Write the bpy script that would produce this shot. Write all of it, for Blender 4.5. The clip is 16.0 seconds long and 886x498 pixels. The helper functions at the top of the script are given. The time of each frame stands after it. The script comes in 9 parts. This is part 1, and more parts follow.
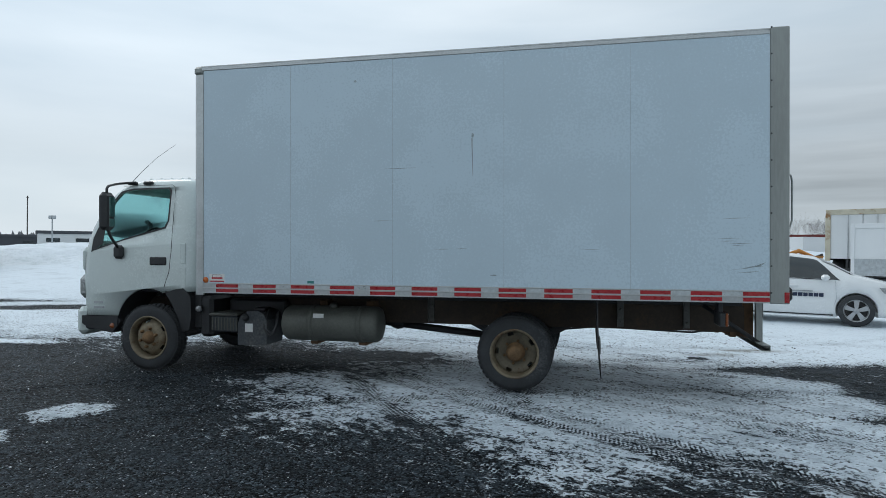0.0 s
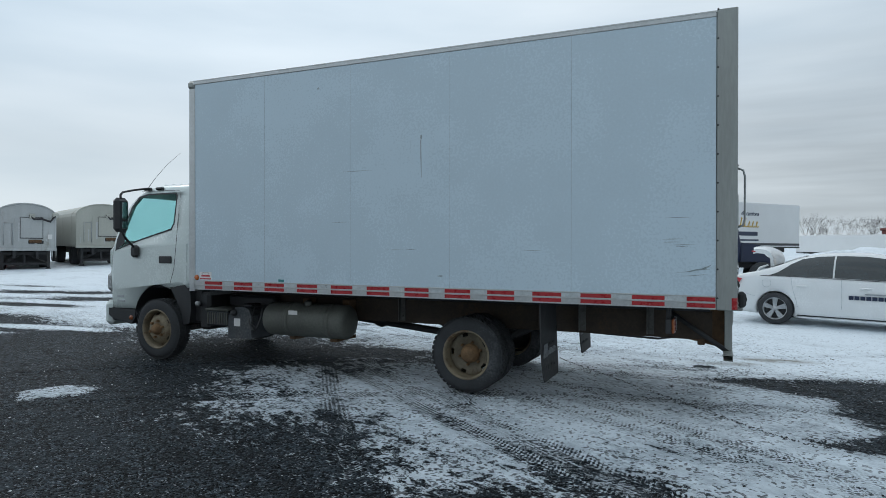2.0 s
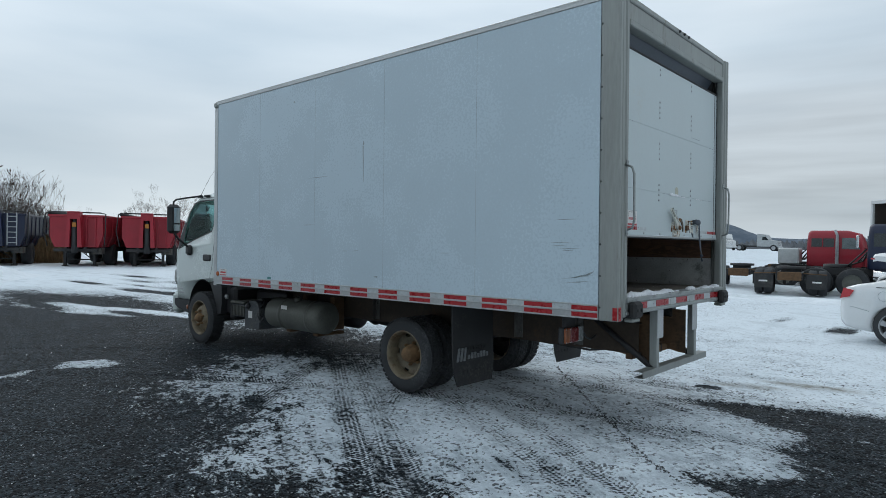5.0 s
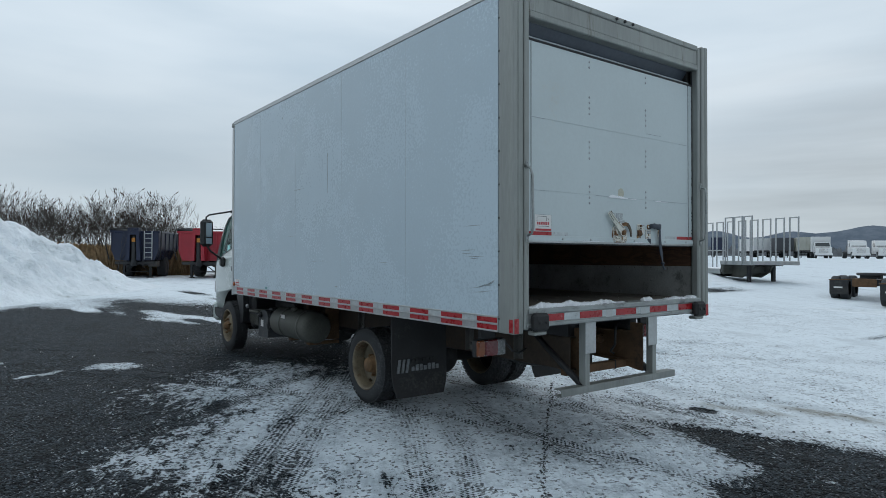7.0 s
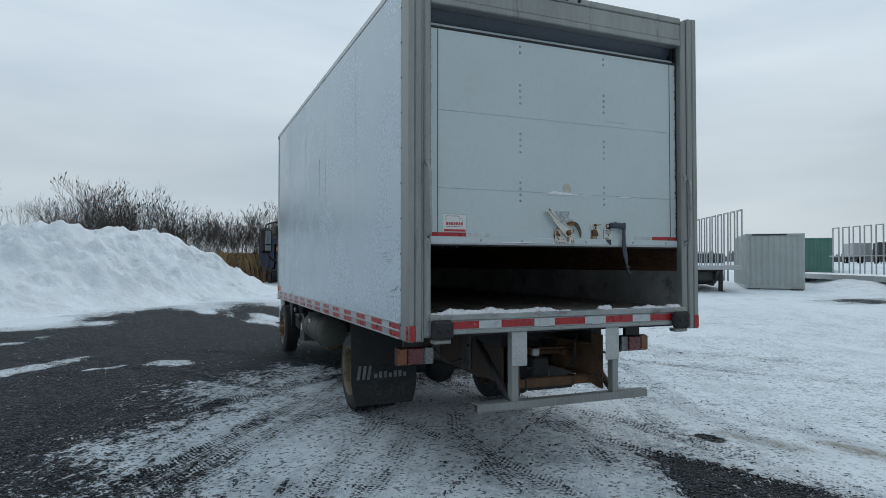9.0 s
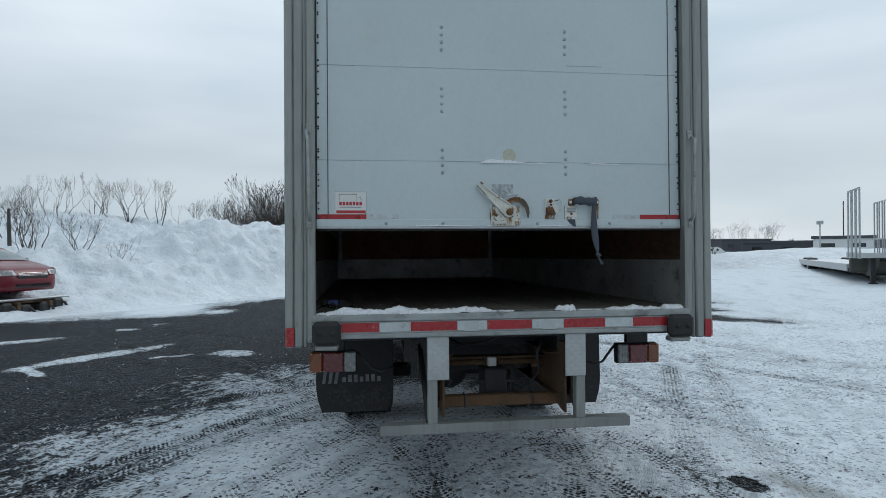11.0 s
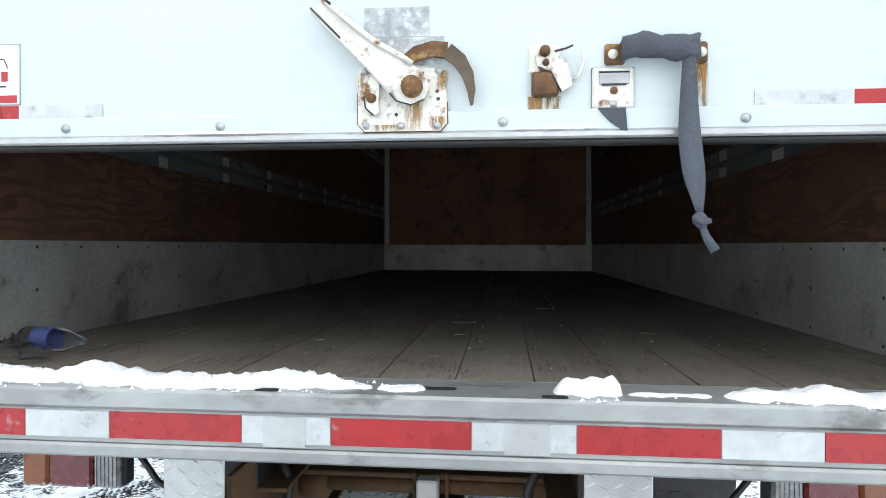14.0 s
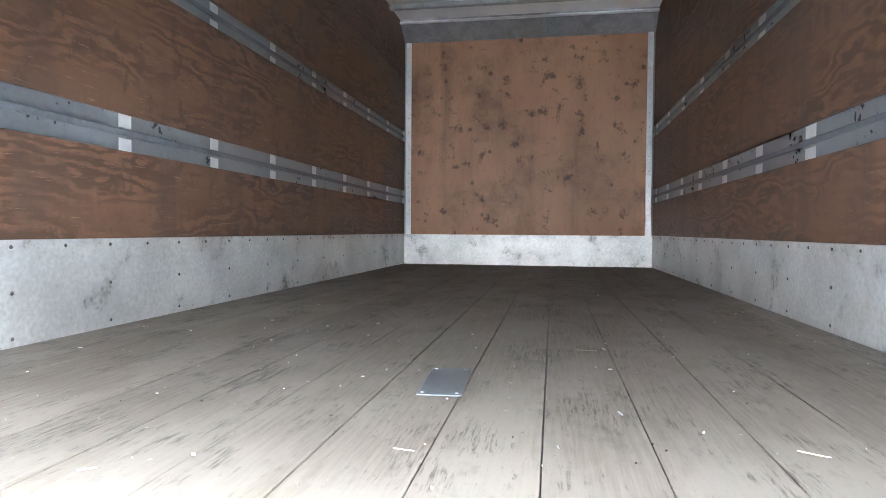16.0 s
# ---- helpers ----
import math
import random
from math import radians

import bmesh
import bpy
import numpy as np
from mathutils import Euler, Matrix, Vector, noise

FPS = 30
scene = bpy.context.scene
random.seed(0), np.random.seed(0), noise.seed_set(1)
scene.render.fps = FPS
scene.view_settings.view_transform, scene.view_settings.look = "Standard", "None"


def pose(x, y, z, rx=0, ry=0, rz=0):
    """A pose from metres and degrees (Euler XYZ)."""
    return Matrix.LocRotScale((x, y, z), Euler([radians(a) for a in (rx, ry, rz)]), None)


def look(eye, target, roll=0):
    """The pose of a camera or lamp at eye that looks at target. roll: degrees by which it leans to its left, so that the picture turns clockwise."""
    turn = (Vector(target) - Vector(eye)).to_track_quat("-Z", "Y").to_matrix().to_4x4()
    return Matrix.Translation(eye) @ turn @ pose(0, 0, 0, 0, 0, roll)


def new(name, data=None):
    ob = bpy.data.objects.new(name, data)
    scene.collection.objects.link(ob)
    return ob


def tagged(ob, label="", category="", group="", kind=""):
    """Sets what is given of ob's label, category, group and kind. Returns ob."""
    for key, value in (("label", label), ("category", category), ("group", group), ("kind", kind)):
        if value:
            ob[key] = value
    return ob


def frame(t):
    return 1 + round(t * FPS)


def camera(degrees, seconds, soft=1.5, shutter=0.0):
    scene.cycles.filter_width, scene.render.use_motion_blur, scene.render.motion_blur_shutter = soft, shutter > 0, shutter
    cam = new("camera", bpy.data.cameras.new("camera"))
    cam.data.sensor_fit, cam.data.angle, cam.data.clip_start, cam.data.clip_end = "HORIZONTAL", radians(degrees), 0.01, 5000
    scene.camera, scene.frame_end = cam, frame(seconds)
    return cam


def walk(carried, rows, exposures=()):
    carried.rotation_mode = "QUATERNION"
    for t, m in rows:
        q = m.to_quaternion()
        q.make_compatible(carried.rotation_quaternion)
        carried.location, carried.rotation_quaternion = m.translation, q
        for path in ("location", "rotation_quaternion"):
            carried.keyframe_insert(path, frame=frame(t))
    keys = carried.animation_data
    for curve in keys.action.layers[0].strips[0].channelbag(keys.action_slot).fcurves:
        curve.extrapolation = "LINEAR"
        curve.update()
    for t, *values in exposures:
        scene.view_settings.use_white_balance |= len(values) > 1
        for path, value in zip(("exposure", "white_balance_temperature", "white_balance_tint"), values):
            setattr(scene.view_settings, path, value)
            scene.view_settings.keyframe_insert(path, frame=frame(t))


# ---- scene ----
cam = camera(70.8, 16.0, 0.3)
PATH = [
    (0, (0.285, 0.465, 1.551), (-0.161, 2.415, 1.544), 0.5),
    (0.5, (0.735, 0.56, 1.561), (0.219, 2.492, 1.543), 0.5),
    (1, (1.163, 0.676, 1.577), (0.573, 2.587, 1.565), 0.4),
    (1.5, (1.605, 0.795, 1.583), (0.894, 2.664, 1.566), 0.4),
    (2, (2.015, 0.975, 1.603), (1.205, 2.804, 1.584), 0.5),
    (2.5, (2.467, 1.125, 1.63), (1.552, 2.903, 1.603), 0.4),
    (3, (2.821, 1.373, 1.616), (1.826, 3.108, 1.585), 0.4),
    (3.5, (3.219, 1.6, 1.603), (2.156, 3.294, 1.583), 0.3),
    (4, (3.634, 1.817, 1.635), (2.474, 3.446, 1.61), 0.4),
    (4.2, (3.784, 1.93, 1.637), (2.59, 3.534, 1.61), 0.6),
    (6.3, (5.199, 3.202, 1.617), (3.662, 4.482, 1.624), 0.5),
    (6.5, (5.29, 3.373, 1.597), (3.727, 4.621, 1.605), 0.4),
    (7, (5.502, 3.79, 1.632), (3.899, 4.985, 1.645), 0.4),
    (7.5, (5.752, 4.201, 1.66), (4.079, 5.298, 1.682), 0.3),
    (8, (5.894, 4.607, 1.643), (4.158, 5.599, 1.676), 0.4),
    (8.5, (6.091, 5.071, 1.628), (4.296, 5.95, 1.666), 0.2),
    (9, (6.192, 5.491, 1.606), (4.348, 6.263, 1.641), 0.2),
    (9.2, (6.201, 5.686, 1.631), (4.339, 6.416, 1.663), 0.2),
    (11.3, (5.573, 7.555, 1.583), (3.583, 7.751, 1.591), -0.3),
    (11.5, (5.394, 7.673, 1.593), (3.401, 7.833, 1.603), -0.2),
    (12, (4.977, 7.944, 1.571), (2.979, 8.038, 1.57), -0.1),
    (12.5, (4.543, 8.148, 1.562), (2.543, 8.136, 1.555), -0.1),
    (13, (4.114, 8.264, 1.559), (2.115, 8.194, 1.561), -0.1),
    (13.5, (3.689, 8.404, 1.563), (1.694, 8.266, 1.541), -0.2),
    (13.7, (3.565, 8.409, 1.54), (1.571, 8.26, 1.521), 0.1),
    (14, (3.346, 8.424, 1.517), (1.356, 8.231, 1.488), 0.1),
    (14.2, (3.206, 8.433, 1.523), (1.218, 8.218, 1.501), 0.1),
    (14.4, (3.079, 8.459, 1.518), (1.091, 8.238, 1.477), 0.2),
    (14.6, (2.946, 8.489, 1.512), (0.961, 8.255, 1.45), 0.2),
    (14.8, (2.815, 8.519, 1.52), (0.833, 8.267, 1.442), 0.3),
    (15, (2.682, 8.54, 1.524), (0.705, 8.26, 1.424), 0.1),
    (15.5, (2.455, 8.533, 1.516), (0.488, 8.191, 1.396), 0.3),
    (15.6, (2.404, 8.524, 1.526), (0.438, 8.178, 1.413), 0.2),
    (16, (2.244, 8.505, 1.554), (0.275, 8.158, 1.478), 0.3),
]
EXPOSURES = [(0, 0.0, 6500, 10), (3, -0.05, 6500, 10), (6.5, -0.15, 6500, 10), (9.2, -0.25, 6500, 10), (12.5, 0.4, 6600, 12), (13.5, 1.32, 7150, 16), (14, 1.82, 7250, 17), (14.5, 2.62, 6900, 18), (15, 4.3, 6900, 18), (15.3, 5.1, 6850, 17), (15.5, 5.45, 6800, 16), (16, 6.4, 6850, 18)]
walk(cam, [(t, look(eye, target, roll)) for t, eye, target, roll in PATH], EXPOSURES)

# ---- sky and light: an even winter overcast ----
world = bpy.data.worlds.new("overcast")
scene.world = world
world.use_nodes = True
wn, wl = world.node_tree.nodes, world.node_tree.links
wn.clear()
SUN_EL, SUN_AZ = 40.0, 313.0
w_out = wn.new("ShaderNodeOutputWorld")
w_bg = wn.new("ShaderNodeBackground")
w_sky = wn.new("ShaderNodeTexSky")
w_sky.sky_type = "NISHITA"
w_sky.sun_disc = False
w_sky.sun_elevation = radians(SUN_EL)
w_sky.sun_rotation = radians(SUN_AZ)
w_tc = wn.new("ShaderNodeTexCoord")
w_map = wn.new("ShaderNodeMapping")
w_map.inputs["Scale"].default_value = (1.0, 1.0, 5.0)
w_n = wn.new("ShaderNodeTexNoise")
w_n.inputs["Scale"].default_value = 1.6
w_n.inputs["Detail"].default_value = 5
w_n.inputs["Roughness"].default_value = 0.45
w_ramp = wn.new("ShaderNodeValToRGB")
w_ramp.color_ramp.elements[0].position, w_ramp.color_ramp.elements[0].color = 0.32, (0.525, 0.64, 0.735, 1)
w_ramp.color_ramp.elements[1].position, w_ramp.color_ramp.elements[1].color = 0.68, (0.755, 0.85, 0.92, 1)
w_sep = wn.new("ShaderNodeSeparateXYZ")
w_h = wn.new("ShaderNodeValToRGB")  # cloud base: dimmer low down, a paler band over the horizon
for p, v in ((0.0, 0.86), (0.06, 0.80), (0.13, 0.74), (0.28, 0.93), (0.6, 1.05)):
    e = w_h.color_ramp.elements.new(p)
    e.color = (v, v, v, 1)
w_h.color_ramp.elements.remove(w_h.color_ramp.elements[0])
w_h.color_ramp.elements.remove(w_h.color_ramp.elements[-1])
w_mul = wn.new("ShaderNodeMix")
w_mul.data_type, w_mul.blend_type = "RGBA", "MULTIPLY"
w_mul.inputs[0].default_value = 1.0
w_mix = wn.new("ShaderNodeMix")
w_mix.data_type = "RGBA"
w_mix.inputs[0].default_value = 0.94
w_dim = wn.new("ShaderNodeMix")
w_dim.data_type, w_dim.blend_type = "RGBA", "MULTIPLY"
w_dim.inputs[0].default_value = 1.0
w_dim.inputs[7].default_value = (0.1, 0.1, 0.1, 1)
wl.new(w_tc.outputs["Generated"], w_map.inputs["Vector"])
wl.new(w_map.outputs["Vector"], w_n.inputs["Vector"])
wl.new(w_n.outputs["Fac"], w_ramp.inputs["Fac"])
wl.new(w_tc.outputs["Generated"], w_sep.inputs["Vector"])
wl.new(w_sep.outputs["Z"], w_h.inputs["Fac"])
wl.new(w_ramp.outputs["Color"], w_mul.inputs[6])
wl.new(w_h.outputs["Color"], w_mul.inputs[7])
wl.new(w_sky.outputs["Color"], w_dim.inputs[6])
wl.new(w_dim.outputs[2], w_mix.inputs[6])
wl.new(w_mul.outputs[2], w_mix.inputs[7])
w_dot = wn.new("ShaderNodeVectorMath")  # the clouds are thinner, so brighter, on the sun's side
w_dot.operation = "DOT_PRODUCT"
w_dot.inputs[1].default_value = (-0.90, 0.33, 0.25)
w_side = wn.new("ShaderNodeMapRange")
for k, v in ((1, -0.9), (2, 0.8), (3, 0.64), (4, 1.06)):
    w_side.inputs[k].default_value = v
w_dimmed = wn.new("ShaderNodeMix")
w_dimmed.data_type, w_dimmed.blend_type = "RGBA", "MULTIPLY"
w_dimmed.inputs[0].default_value = 1.0
wl.new(w_tc.outputs["Generated"], w_dot.inputs[0])
wl.new(w_dot.outputs["Value"], w_side.inputs[0])
wl.new(w_side.outputs[0], w_dimmed.inputs[7])
wl.new(w_mix.outputs[2], w_dimmed.inputs[6])
# a bank of heavier cloud low in the north, broken into streaks
w_north = wn.new("ShaderNodeVectorMath")
w_north.operation = "DOT_PRODUCT"
w_north.inputs[1].default_value = (0.12, 0.99, 0.0)
w_arc = wn.new("ShaderNodeMapRange")
w_arc.interpolation_type = "SMOOTHSTEP"
for k, v in ((1, 0.66), (2, 0.95), (3, 0.0), (4, 1.0)):
    w_arc.inputs[k].default_value = v
w_low = wn.new("ShaderNodeValToRGB")
for q, v in ((0.012, 0.12), (0.04, 0.75), (0.085, 1.0), (0.15, 0.7), (0.3, 0.1)):
    e = w_low.color_ramp.elements.new(q)
    e.color = (v, v, v, 1)
w_low.color_ramp.elements.remove(w_low.color_ramp.elements[0])
w_low.color_ramp.elements.remove(w_low.color_ramp.elements[-1])
w_flat = wn.new("ShaderNodeMapping")
w_flat.inputs["Scale"].default_value = (1.0, 1.0, 13.0)
w_streak = wn.new("ShaderNodeTexNoise")
w_streak.inputs["Scale"].default_value = 2.6
w_streak.inputs["Detail"].default_value = 6
w_broken = wn.new("ShaderNodeMapRange")
for k, v in ((1, 0.3), (2, 0.66), (3, 0.25), (4, 1.0)):
    w_broken.inputs[k].default_value = v
w_m1, w_m2, w_m3 = [wn.new("ShaderNodeMath") for _ in range(3)]
w_m1.operation = w_m2.operation = "MULTIPLY"
w_m3.operation, w_m3.inputs[1].default_value, w_m3.inputs[2].default_value = "MULTIPLY_ADD", -0.36, 1.0
w_heavy = wn.new("ShaderNodeMix")
w_heavy.data_type, w_heavy.blend_type = "RGBA", "MULTIPLY"
w_heavy.inputs[0].default_value = 1.0
wl.new(w_tc.outputs["Generated"], w_north.inputs[0])
wl.new(w_north.outputs["Value"], w_arc.inputs[0])
wl.new(w_sep.outputs["Z"], w_low.inputs["Fac"])
wl.new(w_tc.outputs["Generated"], w_flat.inputs["Vector"])
wl.new(w_flat.outputs["Vector"], w_streak.inputs["Vector"])
wl.new(w_streak.outputs["Fac"], w_broken.inputs[0])
wl.new(w_arc.outputs[0], w_m1.inputs[0])
wl.new(w_low.outputs["Color"], w_m1.inputs[1])
wl.new(w_m1.outputs[0], w_m2.inputs[0])
wl.new(w_broken.outputs[0], w_m2.inputs[1])
wl.new(w_m2.outputs[0], w_m3.inputs[0])
wl.new(w_m3.outputs[0], w_heavy.inputs[7])
wl.new(w_dimmed.outputs[2], w_heavy.inputs[6])
wl.new(w_heavy.outputs[2], w_bg.inputs["Color"])
w_bg.inputs["Strength"].default_value = 1.16
wl.new(w_bg.outputs["Background"], w_out.inputs["Surface"])
sun = new("sun", bpy.data.lights.new("sun", "SUN"))
sun.data.energy, sun.data.angle, sun.data.color = 0.5, radians(25), (1.0, 0.98, 0.95)
sun.matrix_world = look((-30, 28, 34), (0, 8, 0))

# ---- mesh helpers ----
class Build:
    """Collects vertices and faces of one mesh."""

    def __init__(self):
        self.v, self.f, self.smooth = [], [], []

    def add(self, verts, faces, smooth=False):
        n = len(self.v)
        self.v += [tuple(p) for p in verts]
        self.f += [tuple(n + i for i in f) for f in faces]
        self.smooth += [smooth] * len(faces)
        return self

    def box(self, x0, x1, y0, y1, z0, z1, c=0.0):
        """A cuboid with its edges cut off by c."""
        lo, hi = (min(x0, x1), min(y0, y1), min(z0, z1)), (max(x0, x1), max(y0, y1), max(z0, z1))
        c = min(c, *[(h - l) * 0.49 for l, h in zip(lo, hi)])
        if c <= 0:
            p = [(x, y, z) for z in (lo[2], hi[2]) for y in (lo[1], hi[1]) for x in (lo[0], hi[0])]
            return self.add(p, [(0, 2, 3, 1), (4, 5, 7, 6), (0, 1, 5, 4), (2, 6, 7, 3), (0, 4, 6, 2), (1, 3, 7, 5)])
        idx, verts = {}, []
        for ax in range(3):
            for s in (0, 1):
                for a in (0, 1):
                    for b in (0, 1):
                        q = [0, 0, 0]
                        u, w = [k for k in range(3) if k != ax]
                        q[ax] = hi[ax] if s else lo[ax]
                        q[u] = hi[u] - c if a else lo[u] + c
                        q[w] = hi[w] - c if b else lo[w] + c
                        key = [0, 0, 0]
                        key[ax], key[u], key[w] = s, a, b
                        idx[(ax, *key)] = len(verts)
                        verts.append(tuple(q))
        faces = []
        for ax in range(3):
            u, w = [k for k in range(3) if k != ax]
            for s in (0, 1):
                ring = []
                for a, b in ((0, 0), (1, 0), (1, 1), (0, 1)):
                    key = [0, 0, 0]
                    key[ax], key[u], key[w] = s, a, b
                    ring.append(idx[(ax, *key)])
                flip = (s == 0) != (ax == 1)
                faces.append(tuple(reversed(ring)) if flip else tuple(ring))
        for ax in range(3):
            u, w = [k for k in range(3) if k != ax]
            for a in (0, 1):
                for b in (0, 1):
                    k0, k1 = [0, 0, 0], [0, 0, 0]
                    k0[u], k0[w], k1[u], k1[w], k1[ax] = a, b, a, b, 1
                    faces.append((idx[(u, *k0)], idx[(u, *k1)], idx[(w, *k1)], idx[(w, *k0)]))
        for a in (0, 1):
            for b in (0, 1):
                for d in (0, 1):
                    faces.append(tuple(idx[(ax, a, b, d)] for ax in range(3)))
        return self.add(verts, faces)

    def lathe(self, centre, axis, prof, n=24, smooth=True, close=False):
        """Turns (along, radius) points round an axis through centre."""
        a = Vector(axis).normalized()
        u = a.orthogonal().normalized()
        w = a.cross(u)
        c = Vector(centre)
        verts, faces = [], []
        for d, r in prof:
            for i in range(n):
                t = 2 * math.pi * i / n
                verts.append(c + a * d + (u * math.cos(t) + w * math.sin(t)) * r)
        for k in range(len(prof) - 1):
            for i in range(n):
                j = (i + 1) % n
                faces.append((k * n + i, k * n + j, (k + 1) * n + j, (k + 1) * n + i))
        if close:
            faces.append(tuple(reversed(range(n))))
            faces.append(tuple((len(prof) - 1) * n + i for i in range(n)))
        return self.add(verts, faces, smooth)

    def cyl(self, p0, p1, r, n=12, r2=None):
        d = Vector(p1) - Vector(p0)
        return self.lathe(p0, d, [(0, r), (d.length, r if r2 is None else r2)], n, True, True)

    def tube(self, pts, r, n=8, flat=None):
        """A bent rod through pts; r may be a list; flat: (width, thickness, normal) gives a strap."""
        pts = [Vector(p) for p in pts]
        verts, faces, last = [], [], None
        for k, p in enumerate(pts):
            t = (pts[min(k + 1, len(pts) - 1)] - pts[max(k - 1, 0)]).normalized()
            if last is None:
                last = t.orthogonal().normalized()
            u = (last - t * last.dot(t)).normalized()
            last = u
            w = t.cross(u)
            rr = r[k] if isinstance(r, (list, tuple)) else r
            for i in range(n):
                a = 2 * math.pi * i / n
                verts.append(p + (u * math.cos(a) + w * math.sin(a)) * rr)
        for k in range(len(pts) - 1):
            for i in range(n):
                j = (i + 1) % n
                faces.append((k * n + i, k * n + j, (k + 1) * n + j, (k + 1) * n + i))
        faces.append(tuple(reversed(range(n))))
        faces.append(tuple((len(pts) - 1) * n + i for i in range(n)))
        return self.add(verts, faces, True)

    def prism(self, poly, axis, a, b):
        """Extrudes a polygon of two coordinates (those other than axis, in order) from a to b."""
        n = len(poly)

        def put(p, d):
            q = list(p)
            q.insert(axis, d)
            return tuple(q)

        verts = [put(p, a) for p in poly] + [put(p, b) for p in poly]
        faces = [tuple(range(n)), tuple(reversed(range(n, 2 * n)))]
        faces += [(i, n + i, n + (i + 1) % n, (i + 1) % n) for i in range(n)]
        return self.add(verts, faces)

    def grid(self, rows, smooth=True, closed=False, caps=False):
        """Faces over rows of equally many points."""
        m = len(rows[0])
        verts = [p for r in rows for p in r]
        faces = []
        for i in range(len(rows) - 1):
            for j in range(m if closed else m - 1):
                k = (j + 1) % m
                faces.append((i * m + j, i * m + k, (i + 1) * m + k, (i + 1) * m + j))
        if caps:
            faces += [tuple(reversed(range(m))), tuple((len(rows) - 1) * m + i for i in range(m))]
        return self.add(verts, faces, smooth)

    def moved(self, m):
        self.v = [tuple(m @ Vector(p)) for p in self.v]
        return self

    def mesh(self, name, mat):
        me = bpy.data.meshes.new(name)
        me.from_pydata(self.v, [], self.f)
        bm = bmesh.new()
        bm.from_mesh(me)
        bmesh.ops.recalc_face_normals(bm, faces=bm.faces)
        bm.to_mesh(me)
        bm.free()
        me.polygons.foreach_set("use_smooth", self.smooth)
        me.materials.append(mat)
        return me


def part(name, b, mat, parent=None, label="", at=None):
    """One mesh object from a Build, under a thing or a part."""
    ob = new(name, b.mesh(name, mat) if isinstance(b, Build) else b)
    if parent is not None:
        ob.parent = parent
    if at is not None:
        ob.matrix_basis = at
    if label:
        ob["label"] = label
    return ob


def thing(name, label, category, m=None, group="", kind=""):
    ob = new(name)
    ob.empty_display_size = 0.2
    if m is not None:
        ob.matrix_basis = m
    return tagged(ob, label, category, group, kind)


def solid(name, b, mat, label, category, m=None, group="", kind=""):
    """A thing that is one mesh."""
    ob = part(name, b, mat, None, "", m)
    return tagged(ob, label, category, group, kind)


def cut(ob, cutters):
    """Takes the cutters' volumes out of ob's mesh."""
    made = []
    for c in cutters:
        cob = new("cutter", c.mesh("cutter", ob.data.materials[0]))
        cob.parent, cob.matrix_basis = ob.parent, ob.matrix_basis
        md = ob.modifiers.new("cut", "BOOLEAN")
        md.operation, md.object, md.solver = "DIFFERENCE", cob, "EXACT"
        made.append(cob)
    bpy.context.view_layer.update()
    dg = bpy.context.evaluated_depsgraph_get()
    me = bpy.data.meshes.new_from_object(ob.evaluated_get(dg), depsgraph=dg)
    ob.modifiers.clear()
    ob.data = me
    for c in made:
        bpy.data.objects.remove(c)
    return ob


def rect_ring(x0, x1, y0, y1, r, n=5):
    """Points round a rounded rectangle."""
    pts = []
    for cx, cy, a0 in ((x1 - r, y1 - r, 0), (x0 + r, y1 - r, 90), (x0 + r, y0 + r, 180), (x1 - r, y0 + r, 270)):
        for i in range(n):
            a = radians(a0 + 90 * i / (n - 1))
            pts.append((cx + r * math.cos(a), cy + r * math.sin(a)))
    return pts


def step(a, b, x):
    t = np.clip((np.asarray(x, float) - a) / (b - a), 0, 1)
    return t * t * (3 - 2 * t)


def fractal(x, y, scale=1.0, octaves=4, seed=0.0):
    return noise.fractal(Vector((x * scale + seed, y * scale - seed, seed * 1.7)), 0.6, 2.1, octaves)

# ---- materials ----
def nodes_of(name):
    m = bpy.data.materials.new(name)
    m.use_nodes = True
    nt = m.node_tree
    return m, nt, nt.nodes["Principled BSDF"]


def node(nt, kind, **sets):
    n = nt.nodes.new(kind)
    for k, v in sets.items():
        n.inputs[k.replace("_", " ")].default_value = v
    return n


def mixed(nt, fac, a, b, mode="MIX"):
    n = nt.nodes.new("ShaderNodeMix")
    n.data_type, n.blend_type = "RGBA", mode
    for slot, val in ((0, fac), (6, a), (7, b)):
        if hasattr(val, "is_linked"):
            nt.links.new(val, n.inputs[slot])
        else:
            n.inputs[slot].default_value = val if slot == 0 else (*val, 1)
    return n.outputs[2]


def ranged(nt, val, a, b, c=0.0, d=1.0):
    n = nt.nodes.new("ShaderNodeMapRange")
    n.interpolation_type = "SMOOTHSTEP"
    nt.links.new(val, n.inputs[0])
    for i, v in zip((1, 2, 3, 4), (a, b, c, d)):
        n.inputs[i].default_value = v
    return n.outputs[0]


def arith(nt, op, a, b=0.0):
    n = nt.nodes.new("ShaderNodeMath")
    n.operation = op
    for slot, val in ((0, a), (1, b)):
        if hasattr(val, "is_linked"):
            nt.links.new(val, n.inputs[slot])
        else:
            n.inputs[slot].default_value = val
    return n.outputs[0]


def coords(nt, scale=(1, 1, 1), kind="Object", turn=(0, 0, 0)):
    tc = nt.nodes.new("ShaderNodeTexCoord")
    mp = nt.nodes.new("ShaderNodeMapping")
    mp.inputs["Scale"].default_value = scale
    mp.inputs["Rotation"].default_value = turn
    nt.links.new(tc.outputs[kind], mp.inputs["Vector"])
    return mp.outputs["Vector"]


